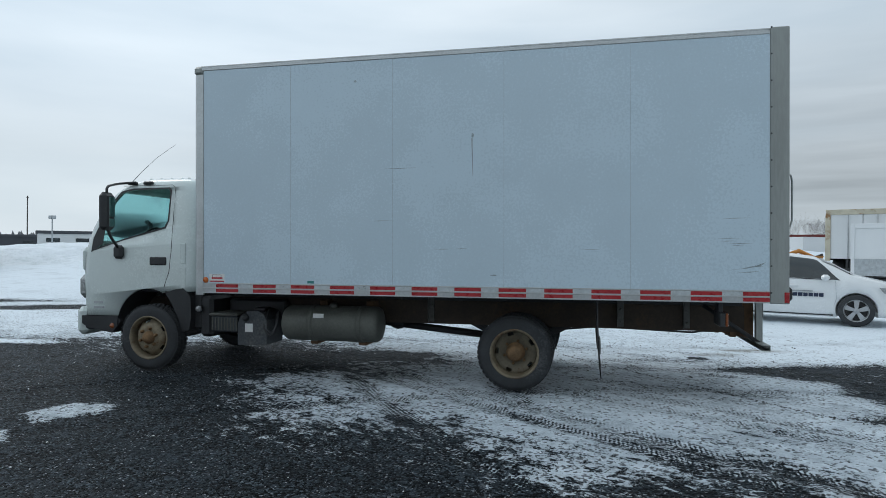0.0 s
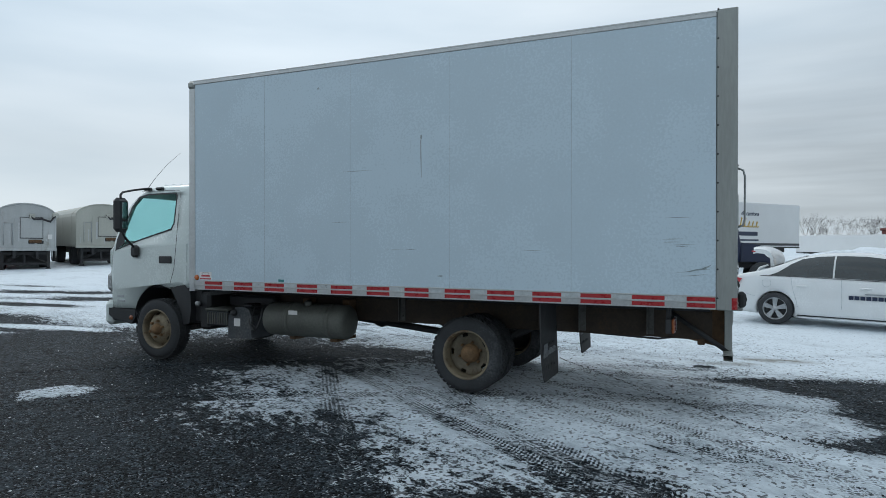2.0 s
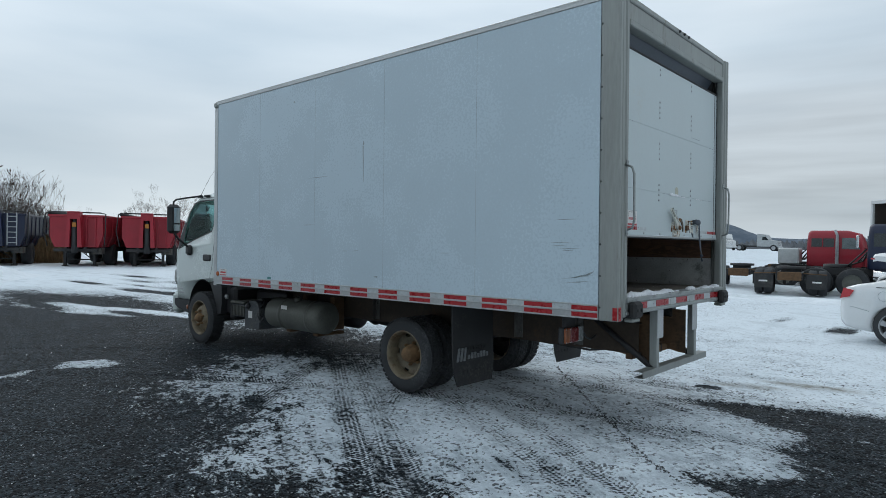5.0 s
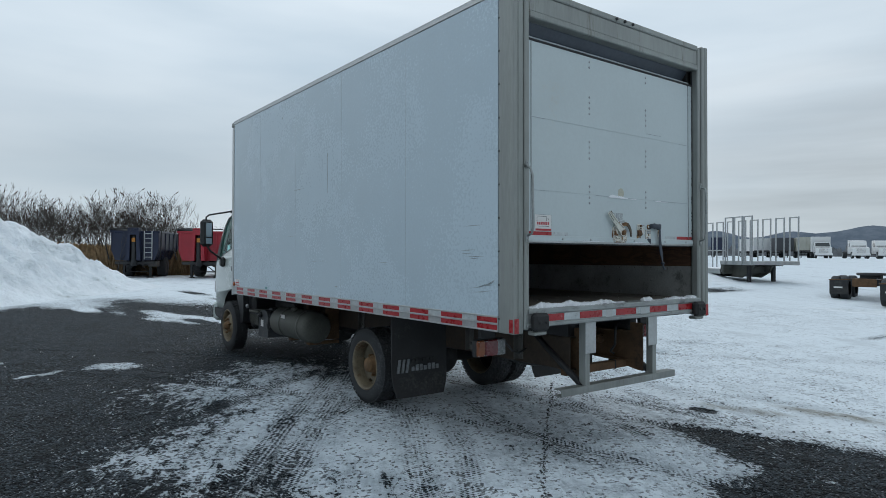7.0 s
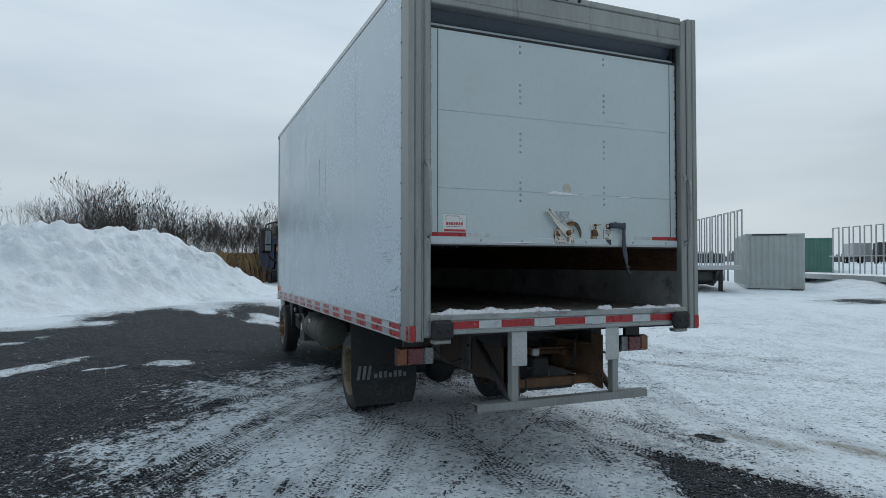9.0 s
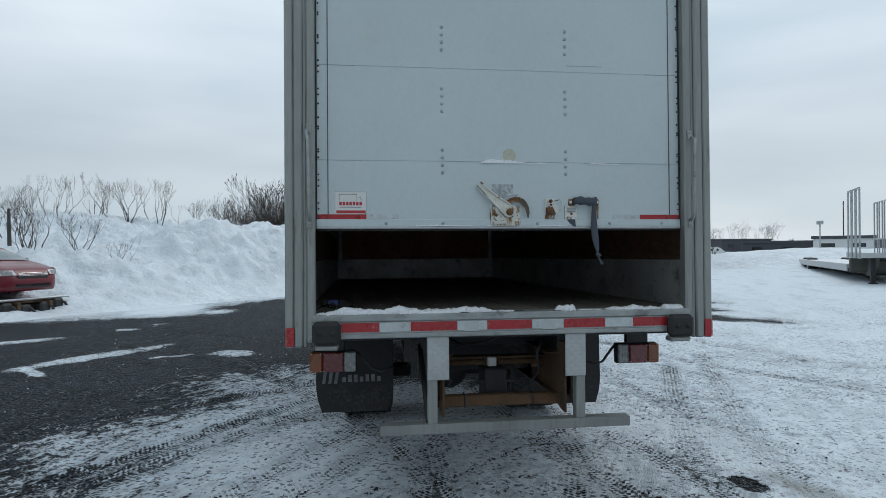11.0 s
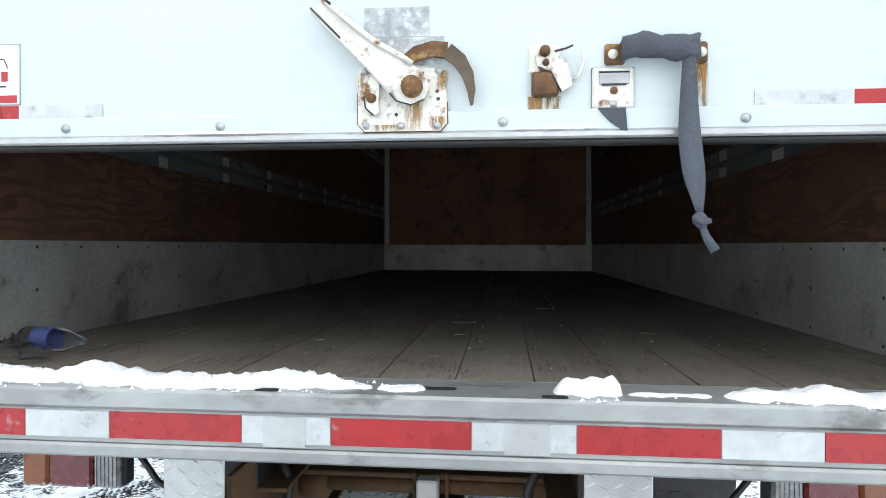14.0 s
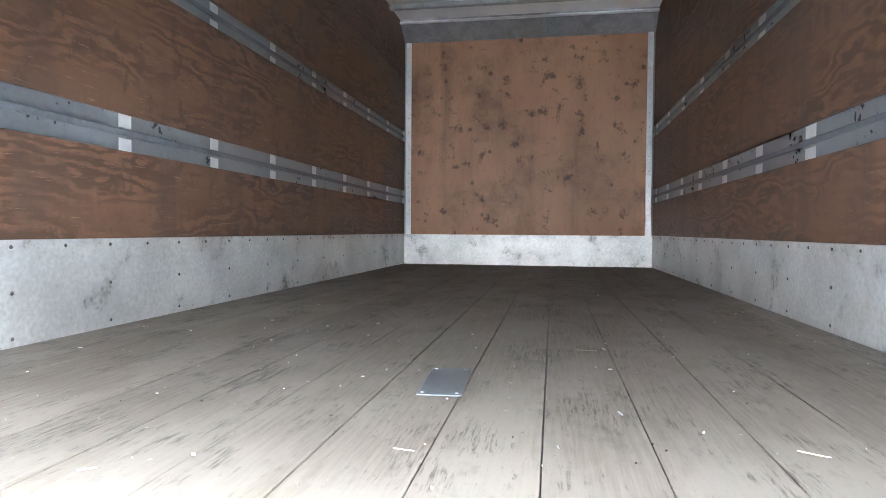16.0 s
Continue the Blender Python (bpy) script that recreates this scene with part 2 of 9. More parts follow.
def coords_along(nt, angle, thin):
    """Object coordinates squeezed so that noise runs in streaks along the given angle on the ground."""
    tc = nt.nodes.new("ShaderNodeTexCoord")
    mp = nt.nodes.new("ShaderNodeMapping")
    mp.vector_type = "TEXTURE"
    mp.inputs["Scale"].default_value = (1.0, 1.0 / thin, 1.0)
    mp.inputs["Rotation"].default_value = (0, 0, radians(angle))
    nt.links.new(tc.outputs["Object"], mp.inputs["Vector"])
    return mp.outputs["Vector"]


def grain(nt, vec, scale, detail=4.0, rough=0.55):
    n = node(nt, "ShaderNodeTexNoise", Scale=scale, Detail=detail, Roughness=rough)
    nt.links.new(vec, n.inputs["Vector"])
    return n.outputs["Fac"]


def bumped(nt, bsdf, height, strength=0.2, distance=0.01):
    b = node(nt, "ShaderNodeBump", Strength=strength, Distance=distance)
    nt.links.new(height, b.inputs["Height"])
    nt.links.new(b.outputs["Normal"], bsdf.inputs["Normal"])


def surface(name, colour, rough=0.5, metal=0.0, vary=0.12, scale=3.0, dirt=0.0, dirt_colour=(0.16, 0.13, 0.1), bump=0.1,
            stretch=(1, 1, 1), coat=0.0, fine=40.0, dirt_scale=1.3):
    """A paint, metal or plastic: its colour varied at two scales, with stains of dirt or rust and a fine relief."""
    m, nt, p = nodes_of(name)
    vec = coords(nt, stretch)
    big, small = grain(nt, vec, scale), grain(nt, vec, fine, 3)
    both = arith(nt, "ADD", arith(nt, "MULTIPLY", big, 0.6), arith(nt, "MULTIPLY", small, 0.4))
    lo = tuple(c * (1 - vary) for c in colour)
    hi = tuple(min(1, c * (1 + vary)) for c in colour)
    col = mixed(nt, ranged(nt, both, 0.3, 0.7), lo, hi)
    if dirt > 0:
        spots = arith(nt, "ADD", arith(nt, "MULTIPLY", grain(nt, vec, dirt_scale, 6, 0.65), 0.75), arith(nt, "MULTIPLY", small, 0.25))
        col = mixed(nt, ranged(nt, spots, 0.66 - 0.3 * dirt, 0.82 - 0.3 * dirt, 0, min(1, 0.5 + dirt)), col, dirt_colour)
    nt.links.new(col, p.inputs["Base Color"])
    nt.links.new(ranged(nt, both, 0.25, 0.75, max(0.03, rough - 0.1), min(1, rough + 0.12)), p.inputs["Roughness"])
    p.inputs["Metallic"].default_value = metal
    p.inputs["Coat Weight"].default_value = coat
    if bump:
        bumped(nt, p, both, bump, 0.004)
    return m


WHITE = surface("white box panel", (0.52, 0.63, 0.7), 0.25, 0, 0.05, 0.8, 0, bump=0)
DOORW = surface("white rear door", (0.54, 0.605, 0.615), 0.38, 0, 0.04, 1.5, 0.14, (0.5, 0.49, 0.44), 0.04)
CABW = surface("white cab paint", (0.64, 0.705, 0.685), 0.22, 0, 0.04, 1.6, 0.16, (0.42, 0.4, 0.36), 0.02, coat=0.5)
CARW = surface("white car paint", (0.76, 0.77, 0.77), 0.2, 0, 0.04, 1.6, 0.14, (0.42, 0.4, 0.36), 0.01, coat=0.7)
ALU = surface("mill aluminium", (0.5, 0.515, 0.515), 0.42, 0.75, 0.12, 5, 0.22, (0.22, 0.22, 0.21), 0.06)
FRAME = surface("grey rear frame", (0.3, 0.315, 0.3), 0.45, 0.4, 0.16, 4, 0.4, (0.17, 0.165, 0.14), 0.06, stretch=(1, 1, 0.16), dirt_scale=5)
KICK = surface("scuffed aluminium plate", (0.57, 0.58, 0.57), 0.45, 0.45, 0.25, 2.6, 0.5, (0.2, 0.2, 0.185), 0.08, dirt_scale=4.5, fine=60)
SILLM = surface("dull scratched sill", (0.36, 0.38, 0.375), 0.5, 0.55, 0.2, 6, 0.42, (0.15, 0.152, 0.145), 0.08, dirt_scale=9, stretch=(1, 0.5, 1))
STEEL = surface("galvanised steel", (0.42, 0.44, 0.45), 0.4, 0.7, 0.2, 9, 0.2, (0.2, 0.2, 0.19), 0.05)
POSTW = surface("pale aluminium post", (0.72, 0.74, 0.75), 0.4, 0.25, 0.1, 9, 0.1, (0.3, 0.3, 0.29), 0.05)
CHASSIS = surface("black chassis paint", (0.03, 0.03, 0.032), 0.6, 0.1, 0.3, 4, 0.42, (0.12, 0.105, 0.085), 0.2)
RUSTY = surface("rusted steel", (0.13, 0.075, 0.04), 0.85, 0.1, 0.4, 6, 0.45, (0.05, 0.035, 0.025), 0.35)
BLACK = surface("black plastic", (0.025, 0.026, 0.028), 0.5, 0, 0.25, 6, 0.3, (0.1, 0.095, 0.085), 0.1)
RUBBER = surface("black rubber", (0.028, 0.028, 0.029), 0.75, 0, 0.3, 5, 0.34, (0.1, 0.095, 0.088), 0.15)
TYRE = surface("winter tyre rubber", (0.033, 0.035, 0.038), 0.8, 0, 0.3, 7, 0.4, (0.11, 0.115, 0.12), 0.25)
DISC = surface("dirty wheel disc", (0.15, 0.128, 0.09), 0.65, 0.1, 0.3, 8, 0.45, (0.085, 0.05, 0.028), 0.2, dirt_scale=5)
RIM = surface("cream wheel steel", (0.2, 0.165, 0.11), 0.6, 0.1, 0.3, 8, 0.55, (0.105, 0.055, 0.024), 0.2, dirt_scale=6)
HUB = surface("rusty hub", (0.2, 0.12, 0.06), 0.8, 0.2, 0.35, 14, 0.35, (0.09, 0.05, 0.03), 0.3, dirt_scale=8)
RAILM = surface("rusting frame paint", (0.05, 0.036, 0.026), 0.8, 0.1, 0.35, 5, 0.4, (0.085, 0.05, 0.028), 0.2, dirt_scale=2.5)
TANK = surface("dirty fuel tank", (0.115, 0.118, 0.103), 0.6, 0.25, 0.25, 4, 0.4, (0.055, 0.052, 0.048), 0.1)
RED = surface("red reflective tape", (0.37, 0.018, 0.022), 0.3, 0, 0.15, 12, 0.2, (0.46, 0.4, 0.38), 0.05, dirt_scale=26)
TAPEW = surface("white reflective tape", (0.52, 0.555, 0.565), 0.35, 0.2, 0.14, 12, 0.42, (0.22, 0.225, 0.22), 0.05, dirt_scale=18)
LAMPR = surface("red lamp lens", (0.17, 0.02, 0.022), 0.25, 0, 0.15, 20, 0.26, (0.1, 0.06, 0.05), 0.05, coat=0.4)
LAMPA = surface("amber lamp lens", (0.25, 0.07, 0.02), 0.3, 0, 0.15, 20, 0.28, (0.13, 0.085, 0.06), 0.05, coat=0.3)
LAMPC = surface("clear lamp lens", (0.3, 0.31, 0.31), 0.25, 0.1, 0.15, 20, 0.3, (0.15, 0.14, 0.13), 0.05, coat=0.4)
BRKT = surface("dull bracket paint", (0.1, 0.098, 0.09), 0.6, 0.2, 0.3, 6, 0.35, (0.16, 0.11, 0.07), 0.15)
ADDT = surface("dark dirty plastic", (0.05, 0.055, 0.062), 0.55, 0, 0.3, 5, 0.4, (0.13, 0.13, 0.125), 0.1)
ALLOY = surface("grey alloy wheel", (0.42, 0.43, 0.44), 0.35, 0.7, 0.15, 9, 0.3, (0.16, 0.15, 0.14), 0.0)
CHROME = surface("chrome", (0.7, 0.71, 0.72), 0.14, 1.0, 0.06, 9, 0.15, (0.3, 0.29, 0.27), 0.0)
HARDW = surface("worn white latch paint", (0.7, 0.69, 0.63), 0.5, 0.1, 0.12, 20, 0.5, (0.2, 0.085, 0.025), 0.25, dirt_scale=20)
HARDR = surface("rusty brown steel", (0.14, 0.07, 0.032), 0.75, 0.2, 0.5, 30, 0.45, (0.4, 0.25, 0.1), 0.35, dirt_scale=26)
WEB = surface("grey webbing strap", (0.066, 0.076, 0.095), 0.85, 0, 0.25, 8, 0.3, (0.17, 0.18, 0.2), 0.3, fine=160)
STICKW = surface("white sticker", (0.72, 0.71, 0.69), 0.4, 0, 0.03, 10, 0, bump=0)
STICKR = surface("red sticker print", (0.45, 0.03, 0.04), 0.4, 0, 0.05, 10, 0, bump=0)
HOLESHADE = surface("black fill for hole shade", (0.008, 0.008, 0.009), 0.9, 0, 0.1, 10, 0, bump=0)
INK = surface("dark ink", (0.04, 0.04, 0.045), 0.5, 0, 0.1, 10, 0, bump=0)
NAVYINK = surface("navy lettering", (0.015, 0.025, 0.06), 0.4, 0, 0.1, 10, 0, bump=0)
GOLD = surface("gold lettering", (0.55, 0.38, 0.1), 0.4, 0.1, 0.1, 4, 0, bump=0)
TEAL = surface("teal label", (0.03, 0.2, 0.2), 0.4, 0, 0.05, 10, 0, bump=0)
ORANGEM = surface("orange marker lens", (0.55, 0.14, 0.03), 0.3, 0, 0.1, 10, 0, bump=0)
GREYPRINT = surface("pale print on rubber", (0.19, 0.2, 0.21), 0.7, 0, 0.3, 20, 0.3, (0.04, 0.04, 0.04), 0, dirt_scale=14)
CAULK = surface("dark joint", (0.09, 0.09, 0.09), 0.8, 0, 0.3, 12, 0, bump=0.1)
SEAM = surface("panel joint", (0.3, 0.34, 0.37), 0.6, 0, 0.35, 3, 0.3, (0.14, 0.15, 0.16), 0)
SEAL = surface("weathered joint seal", (0.33, 0.385, 0.42), 0.6, 0, 0.3, 2, 0.3, (0.2, 0.22, 0.24), 0, dirt_scale=2)
SCUFF = surface("dark scuff", (0.27, 0.325, 0.345), 0.6, 0, 0.4, 9, 0.4, (0.47, 0.52, 0.55), 0.1, dirt_scale=14)
REDP = surface("red tipper paint", (0.33, 0.018, 0.032), 0.4, 0, 0.15, 1.5, 0.22, (0.16, 0.03, 0.035), 0.05)
BLUEP = surface("navy tipper paint", (0.009, 0.016, 0.045), 0.4, 0, 0.15, 1.5, 0.25, (0.06, 0.06, 0.07), 0.05)
CREAM = surface("cream trailer paint", (0.43, 0.43, 0.38), 0.5, 0, 0.12, 1.6, 0.4, (0.27, 0.26, 0.21), 0.05, stretch=(1, 1, 0.35))
GREYT = surface("grey tarpaulin", (0.3, 0.31, 0.31), 0.7, 0, 0.15, 1.5, 0.2, (0.2, 0.2, 0.19), 0.3)
FARWHITE = surface("white trailer skin", (0.68, 0.69, 0.69), 0.4, 0, 0.05, 0.6, 0.2, (0.5, 0.5, 0.48), 0.03)
RUSTRED = surface("rusty red rail", (0.16, 0.035, 0.03), 0.7, 0, 0.2, 2, 0.3, (0.09, 0.05, 0.03), 0.1)
CONTG = surface("pale container paint", (0.42, 0.46, 0.45), 0.5, 0, 0.1, 1, 0.26, (0.3, 0.22, 0.17), 0.05)
CONTV = surface("green container paint", (0.085, 0.2, 0.155), 0.5, 0, 0.12, 1, 0.2, (0.1, 0.13, 0.1), 0.05)
REDC = surface("dark red car paint", (0.16, 0.009, 0.018), 0.35, 0, 0.12, 1.5, 0.2, (0.1, 0.03, 0.03), 0.02, coat=0.2)
ORANGE = surface("orange machine paint", (0.5, 0.2, 0.03), 0.5, 0, 0.15, 2, 0.3, (0.2, 0.11, 0.05), 0.05)
YELLOW = surface("yellow sign sheet", (0.6, 0.4, 0.04), 0.4, 0, 0.06, 4, 0, bump=0)
DARKROOM = surface("dark trailer inside", (0.07, 0.06, 0.055), 0.8, 0, 0.3, 1, 0, bump=0.1)
FARDARK = surface("dark far wall", (0.06, 0.065, 0.075), 0.7, 0, 0.2, 0.5, 0, bump=0)
BARK = surface("winter bark", (0.075, 0.067, 0.062), 0.9, 0, 0.3, 8, 0.2, (0.04, 0.03, 0.025), 0.2)
FRUIT = surface("dried sumac heads", (0.05, 0.024, 0.018), 0.95, 0, 0.35, 20, 0, bump=0.2)
STRAW = surface("dry reeds", (0.29, 0.195, 0.105), 0.95, 0, 0.4, 3, 0.3, (0.2, 0.12, 0.06), 0.1)
PLASTB = surface("blue bottle label", (0.08, 0.11, 0.3), 0.4, 0, 0.1, 20, 0, bump=0)
GALV = surface("galvanised skin", (0.27, 0.3, 0.325), 0.34, 0.6, 0.1, 5, 0, bump=0)
SLOTB = surface("dull blue-grey steel", (0.17, 0.19, 0.205), 0.5, 0.4, 0.25, 5, 0.35, (0.08, 0.085, 0.09), 0.05, dirt_scale=6)
OLDLABEL = surface("worn silver label", (0.36, 0.39, 0.4), 0.4, 0.2, 0.25, 40, 0.55, (0.6, 0.66, 0.67), 0.05, dirt_scale=55)
DEBRIS = surface("pale wood chips", (0.36, 0.32, 0.26), 0.9, 0, 0.2, 40, 0, bump=0.1)


def glass_mat(name, tint, rough=0.02):
    m, nt, p = nodes_of(name)
    p.inputs["Base Color"].default_value = (*tint, 1)
    p.inputs["Transmission Weight"].default_value = 1.0
    p.inputs["Roughness"].default_value = rough
    p.inputs["IOR"].default_value = 1.12
    p.inputs["Specular IOR Level"].default_value = 0.8
    vec = coords(nt)
    bumped(nt, p, grain(nt, vec, 2.0), 0.02, 0.002)
    return m


GLASS = glass_mat("green tinted cab glass", (0.5, 0.78, 0.75))
CARGLASS = surface("dark car window", (0.016, 0.024, 0.027), 0.06, 0, 0.25, 3, 0.1, (0.05, 0.06, 0.065), 0.0, coat=0.6)
# the pale sky in these panes is put into the base colour
SKYGLASS = surface("car window with painted sky", (0.13, 0.165, 0.175), 0.06, 0, 0.4, 2, 0.35, (0.05, 0.055, 0.06), 0.0, coat=0.5)
MIRROR = surface("mirror glass", (0.5, 0.53, 0.55), 0.03, 1.0, 0.02, 3, 0.0, bump=0)


def plywood():
    m, nt, p = nodes_of("stained plywood")
    vec = coords(nt, (1, 1, 1))
    warp = grain(nt, coords(nt, (0.7, 1, 2.6)), 2.2, 3)
    wv = nt.nodes.new("ShaderNodeTexWave")
    wv.wave_type, wv.bands_direction = "BANDS", "Z"
    for k, v in (("Scale", 5.0), ("Distortion", 22.0), ("Detail", 5.0), ("Detail Scale", 1.5), ("Detail Roughness", 0.55)):
        wv.inputs[k].default_value = v
    nt.links.new(coords(nt, (0.3, 0.3, 1.0)), wv.inputs["Vector"])
    col = mixed(nt, ranged(nt, wv.outputs["Fac"], 0.05, 0.95), (0.07, 0.036, 0.023), (0.178, 0.092, 0.056))
    fibre = grain(nt, coords(nt, (1.2, 1.2, 22)), 6, 5, 0.7)
    col = mixed(nt, ranged(nt, fibre, 0.45, 0.72, 0, 0.45), col, (0.1, 0.052, 0.032))
    col = mixed(nt, ranged(nt, warp, 0.35, 0.7), col, (0.145, 0.075, 0.046))
    stain = grain(nt, vec, 2.6, 6, 0.7)
    col = mixed(nt, ranged(nt, stain, 0.48, 0.7, 0, 0.62), col, (0.075, 0.045, 0.033))
    marks = grain(nt, coords(nt, (1, 1, 0.7)), 9, 4, 0.7)
    col = mixed(nt, ranged(nt, marks, 0.54, 0.66, 0, 0.7), col, (0.06, 0.036, 0.027))
    runs = grain(nt, coords(nt, (1, 1, 0.1)), 4.0, 4, 0.6)
    col = mixed(nt, ranged(nt, runs, 0.5, 0.7, 0, 0.6), col, (0.07, 0.044, 0.034))
    pale = grain(nt, coords(nt, (0.5, 1, 7)), 14, 4, 0.75)
    col = mixed(nt, ranged(nt, pale, 0.6, 0.7, 0, 0.45), col, (0.4, 0.27, 0.175))
    nick, _, pick = cells(nt, coords(nt, (1, 1, 2.2)), 7)
    col = mixed(nt, arith(nt, "MULTIPLY", ranged(nt, pick, 0.9, 0.93), ranged(nt, nick, 0.03, 0.06, 0.8, 0.0)), col, (0.5, 0.4, 0.3))
    nt.links.new(col, p.inputs["Base Color"])
    p.inputs["Roughness"].default_value = 0.5
    bumped(nt, p, fibre, 0.15, 0.002)
    return m


def front_ply():
    m, nt, p = nodes_of("front wall plywood")
    vec = coords(nt)
    a = grain(nt, coords(nt, (1, 1, 0.35)), 2.0, 5)
    b = grain(nt, vec, 8, 5, 0.65)
    c = grain(nt, vec, 1.9, 6, 0.7)
    col = mixed(nt, ranged(nt, a, 0.3, 0.7), (0.31, 0.148, 0.077), (0.41, 0.21, 0.116))
    fibre = grain(nt, coords(nt, (1, 1.6, 0.25)), 26, 4, 0.7)
    col = mixed(nt, ranged(nt, fibre, 0.5, 0.75, 0, 0.35), col, (0.22, 0.11, 0.06))
    col = mixed(nt, ranged(nt, c, 0.46, 0.72, 0, 0.7), col, (0.13, 0.07, 0.042))
    runs = grain(nt, coords(nt, (1, 1, 0.13)), 3.4, 4, 0.6)
    col = mixed(nt, ranged(nt, runs, 0.52, 0.72, 0, 0.6), col, (0.12, 0.066, 0.04))
    col = mixed(nt, ranged(nt, b, 0.56, 0.68, 0, 0.75), col, (0.05, 0.03, 0.02))
    spot, _, pick = cells(nt, vec, 6)
    blotch = arith(nt, "ADD", spot, arith(nt, "MULTIPLY", b, 0.35))
    col = mixed(nt, arith(nt, "MULTIPLY", ranged(nt, pick, 0.62, 0.7), ranged(nt, blotch, 0.2, 0.36, 0.8, 0.0)), col, (0.045, 0.028, 0.02))
    nt.links.new(col, p.inputs["Base Color"])
    p.inputs["Roughness"].default_value = 0.6
    bumped(nt, p, b, 0.1, 0.002)
    return m


def floor_wood():
    m, nt, p = nodes_of("worn floor boards")
    info = nt.nodes.new("ShaderNodeObjectInfo")
    vec = coords(nt, (1, 1, 1))
    fine = grain(nt, coords(nt, (1.2, 22, 1)), 5.0, 6, 0.7)
    wide = grain(nt, coords(nt, (0.7, 1.4, 1)), 2.6, 6, 0.65)
    col = mixed(nt, ranged(nt, fine, 0.35, 0.65), (0.174, 0.148, 0.12), (0.22, 0.194, 0.162))
    worn = ranged(nt, wide, 0.44, 0.6)
    col = mixed(nt, arith(nt, "MULTIPLY", worn, 0.8), col, (0.24, 0.215, 0.184))
    # where the dirt film is worn through the grain stands out dark
    ridge = grain(nt, coords(nt, (4.5, 52, 1)), 3.0, 5, 0.72)
    bare = ranged(nt, grain(nt, coords(nt, (1.1, 1.8, 1)), 3.4, 6, 0.7), 0.5, 0.6)
    col = mixed(nt, arith(nt, "MULTIPLY", bare, ranged(nt, ridge, 0.48, 0.6, 0, 0.75)), col, (0.06, 0.05, 0.043))
    dark = grain(nt, coords(nt, (1, 1.8, 1)), 3.4, 6, 0.72)
    col = mixed(nt, ranged(nt, dark, 0.56, 0.7, 0, 0.5), col, (0.09, 0.08, 0.07))
    nick = grain(nt, coords(nt, (1, 5, 1)), 20, 5, 0.75)
    col = mixed(nt, ranged(nt, nick, 0.6, 0.68, 0, 0.55), col, (0.055, 0.047, 0.04))
    dust, _, pick = cells(nt, vec, 30)
    col = mixed(nt, arith(nt, "MULTIPLY", ranged(nt, pick, 0.95, 0.96), ranged(nt, dust, 0.08, 0.14, 0.8, 0.0)), col, (0.36, 0.33, 0.28))
    tone = mixed(nt, info.outputs["Random"], (0.9, 0.9, 0.9), (1.07, 1.06, 1.05))
    col = mixed(nt, 1.0, col, tone, "MULTIPLY")
    nt.links.new(col, p.inputs["Base Color"])
    p.inputs["Roughness"].default_value = 0.8
    bumped(nt, p, fine, 0.3, 0.003)
    return m


def cells(nt, vec, scale):
    n = nt.nodes.new("ShaderNodeTexVoronoi")
    n.inputs["Scale"].default_value = scale
    nt.links.new(vec, n.inputs["Vector"])
    s = nt.nodes.new("ShaderNodeSeparateColor")
    nt.links.new(n.outputs["Color"], s.inputs[0])
    return n.outputs["Distance"], s.outputs[0], s.outputs[1]


def snow_mat(name, grit=0.25, colour=(0.83, 0.86, 0.9)):
    m, nt, p = nodes_of(name)
    vec = coords(nt)
    a, b, c = grain(nt, vec, 0.9, 6, 0.6), grain(nt, vec, 7, 6, 0.7), grain(nt, vec, 45, 3)
    col = mixed(nt, ranged(nt, a, 0.35, 0.7), tuple(x * 0.9 for x in colour), colour)
    if grit > 0:
        lump, tone, pick = cells(nt, vec, 9)
        big, btone, bpick = cells(nt, vec, 2.6)
        stain = grain(nt, coords(nt, (1, 1, 1.6)), 0.55, 6, 0.7)
        # blue-grey patches put soft shading of the lumps, with dirt, into the colour
        col = mixed(nt, ranged(nt, stain, 0.5, 0.66, 0, 0.5), col, (0.52, 0.6, 0.63))
        col = mixed(nt, ranged(nt, tone, 0.0, 1.0, 0, 0.08), col, (0.55, 0.6, 0.65))
        dirt = arith(nt, "ADD", arith(nt, "MULTIPLY", stain, 0.5), arith(nt, "MULTIPLY", b, 0.5))
        col = mixed(nt, ranged(nt, dirt, 0.57, 0.66, 0, grit), col, (0.27, 0.285, 0.28))
        crumb = arith(nt, "MULTIPLY", ranged(nt, pick, 0.8, 0.84), ranged(nt, lump, 0.03, 0.06, 1.0, 0.0))
        clod = arith(nt, "MULTIPLY", ranged(nt, bpick, 0.72, 0.78), ranged(nt, arith(nt, "ADD", big, arith(nt, "MULTIPLY", b, 0.2)), 0.13, 0.19, 1.0, 0.0))
        specks = arith(nt, "MULTIPLY", arith(nt, "MAXIMUM", crumb, clod), ranged(nt, stain, 0.4, 0.56))
        col = mixed(nt, arith(nt, "MULTIPLY", specks, 0.75), col, (0.16, 0.18, 0.185))
    nt.links.new(col, p.inputs["Base Color"])
    p.inputs["Roughness"].default_value = 0.7
    h = arith(nt, "ADD", arith(nt, "MULTIPLY", b, 0.6), arith(nt, "MULTIPLY", c, 0.1))
    if grit > 0:
        h = arith(nt, "ADD", h, arith(nt, "ADD", arith(nt, "MULTIPLY", lump, -0.35), arith(nt, "MULTIPLY", big, -0.8)))
    bumped(nt, p, h, 0.6, 0.13 if grit else 0.06)
    return m


PLY, FRONTPLY, BOARDS, SNOW = plywood(), front_ply(), floor_wood(), snow_mat("banked snow", 0.55, (0.85, 0.91, 0.96))
CLEANSNOW = snow_mat("fresh snow", 0.0, (0.88, 0.9, 0.93))


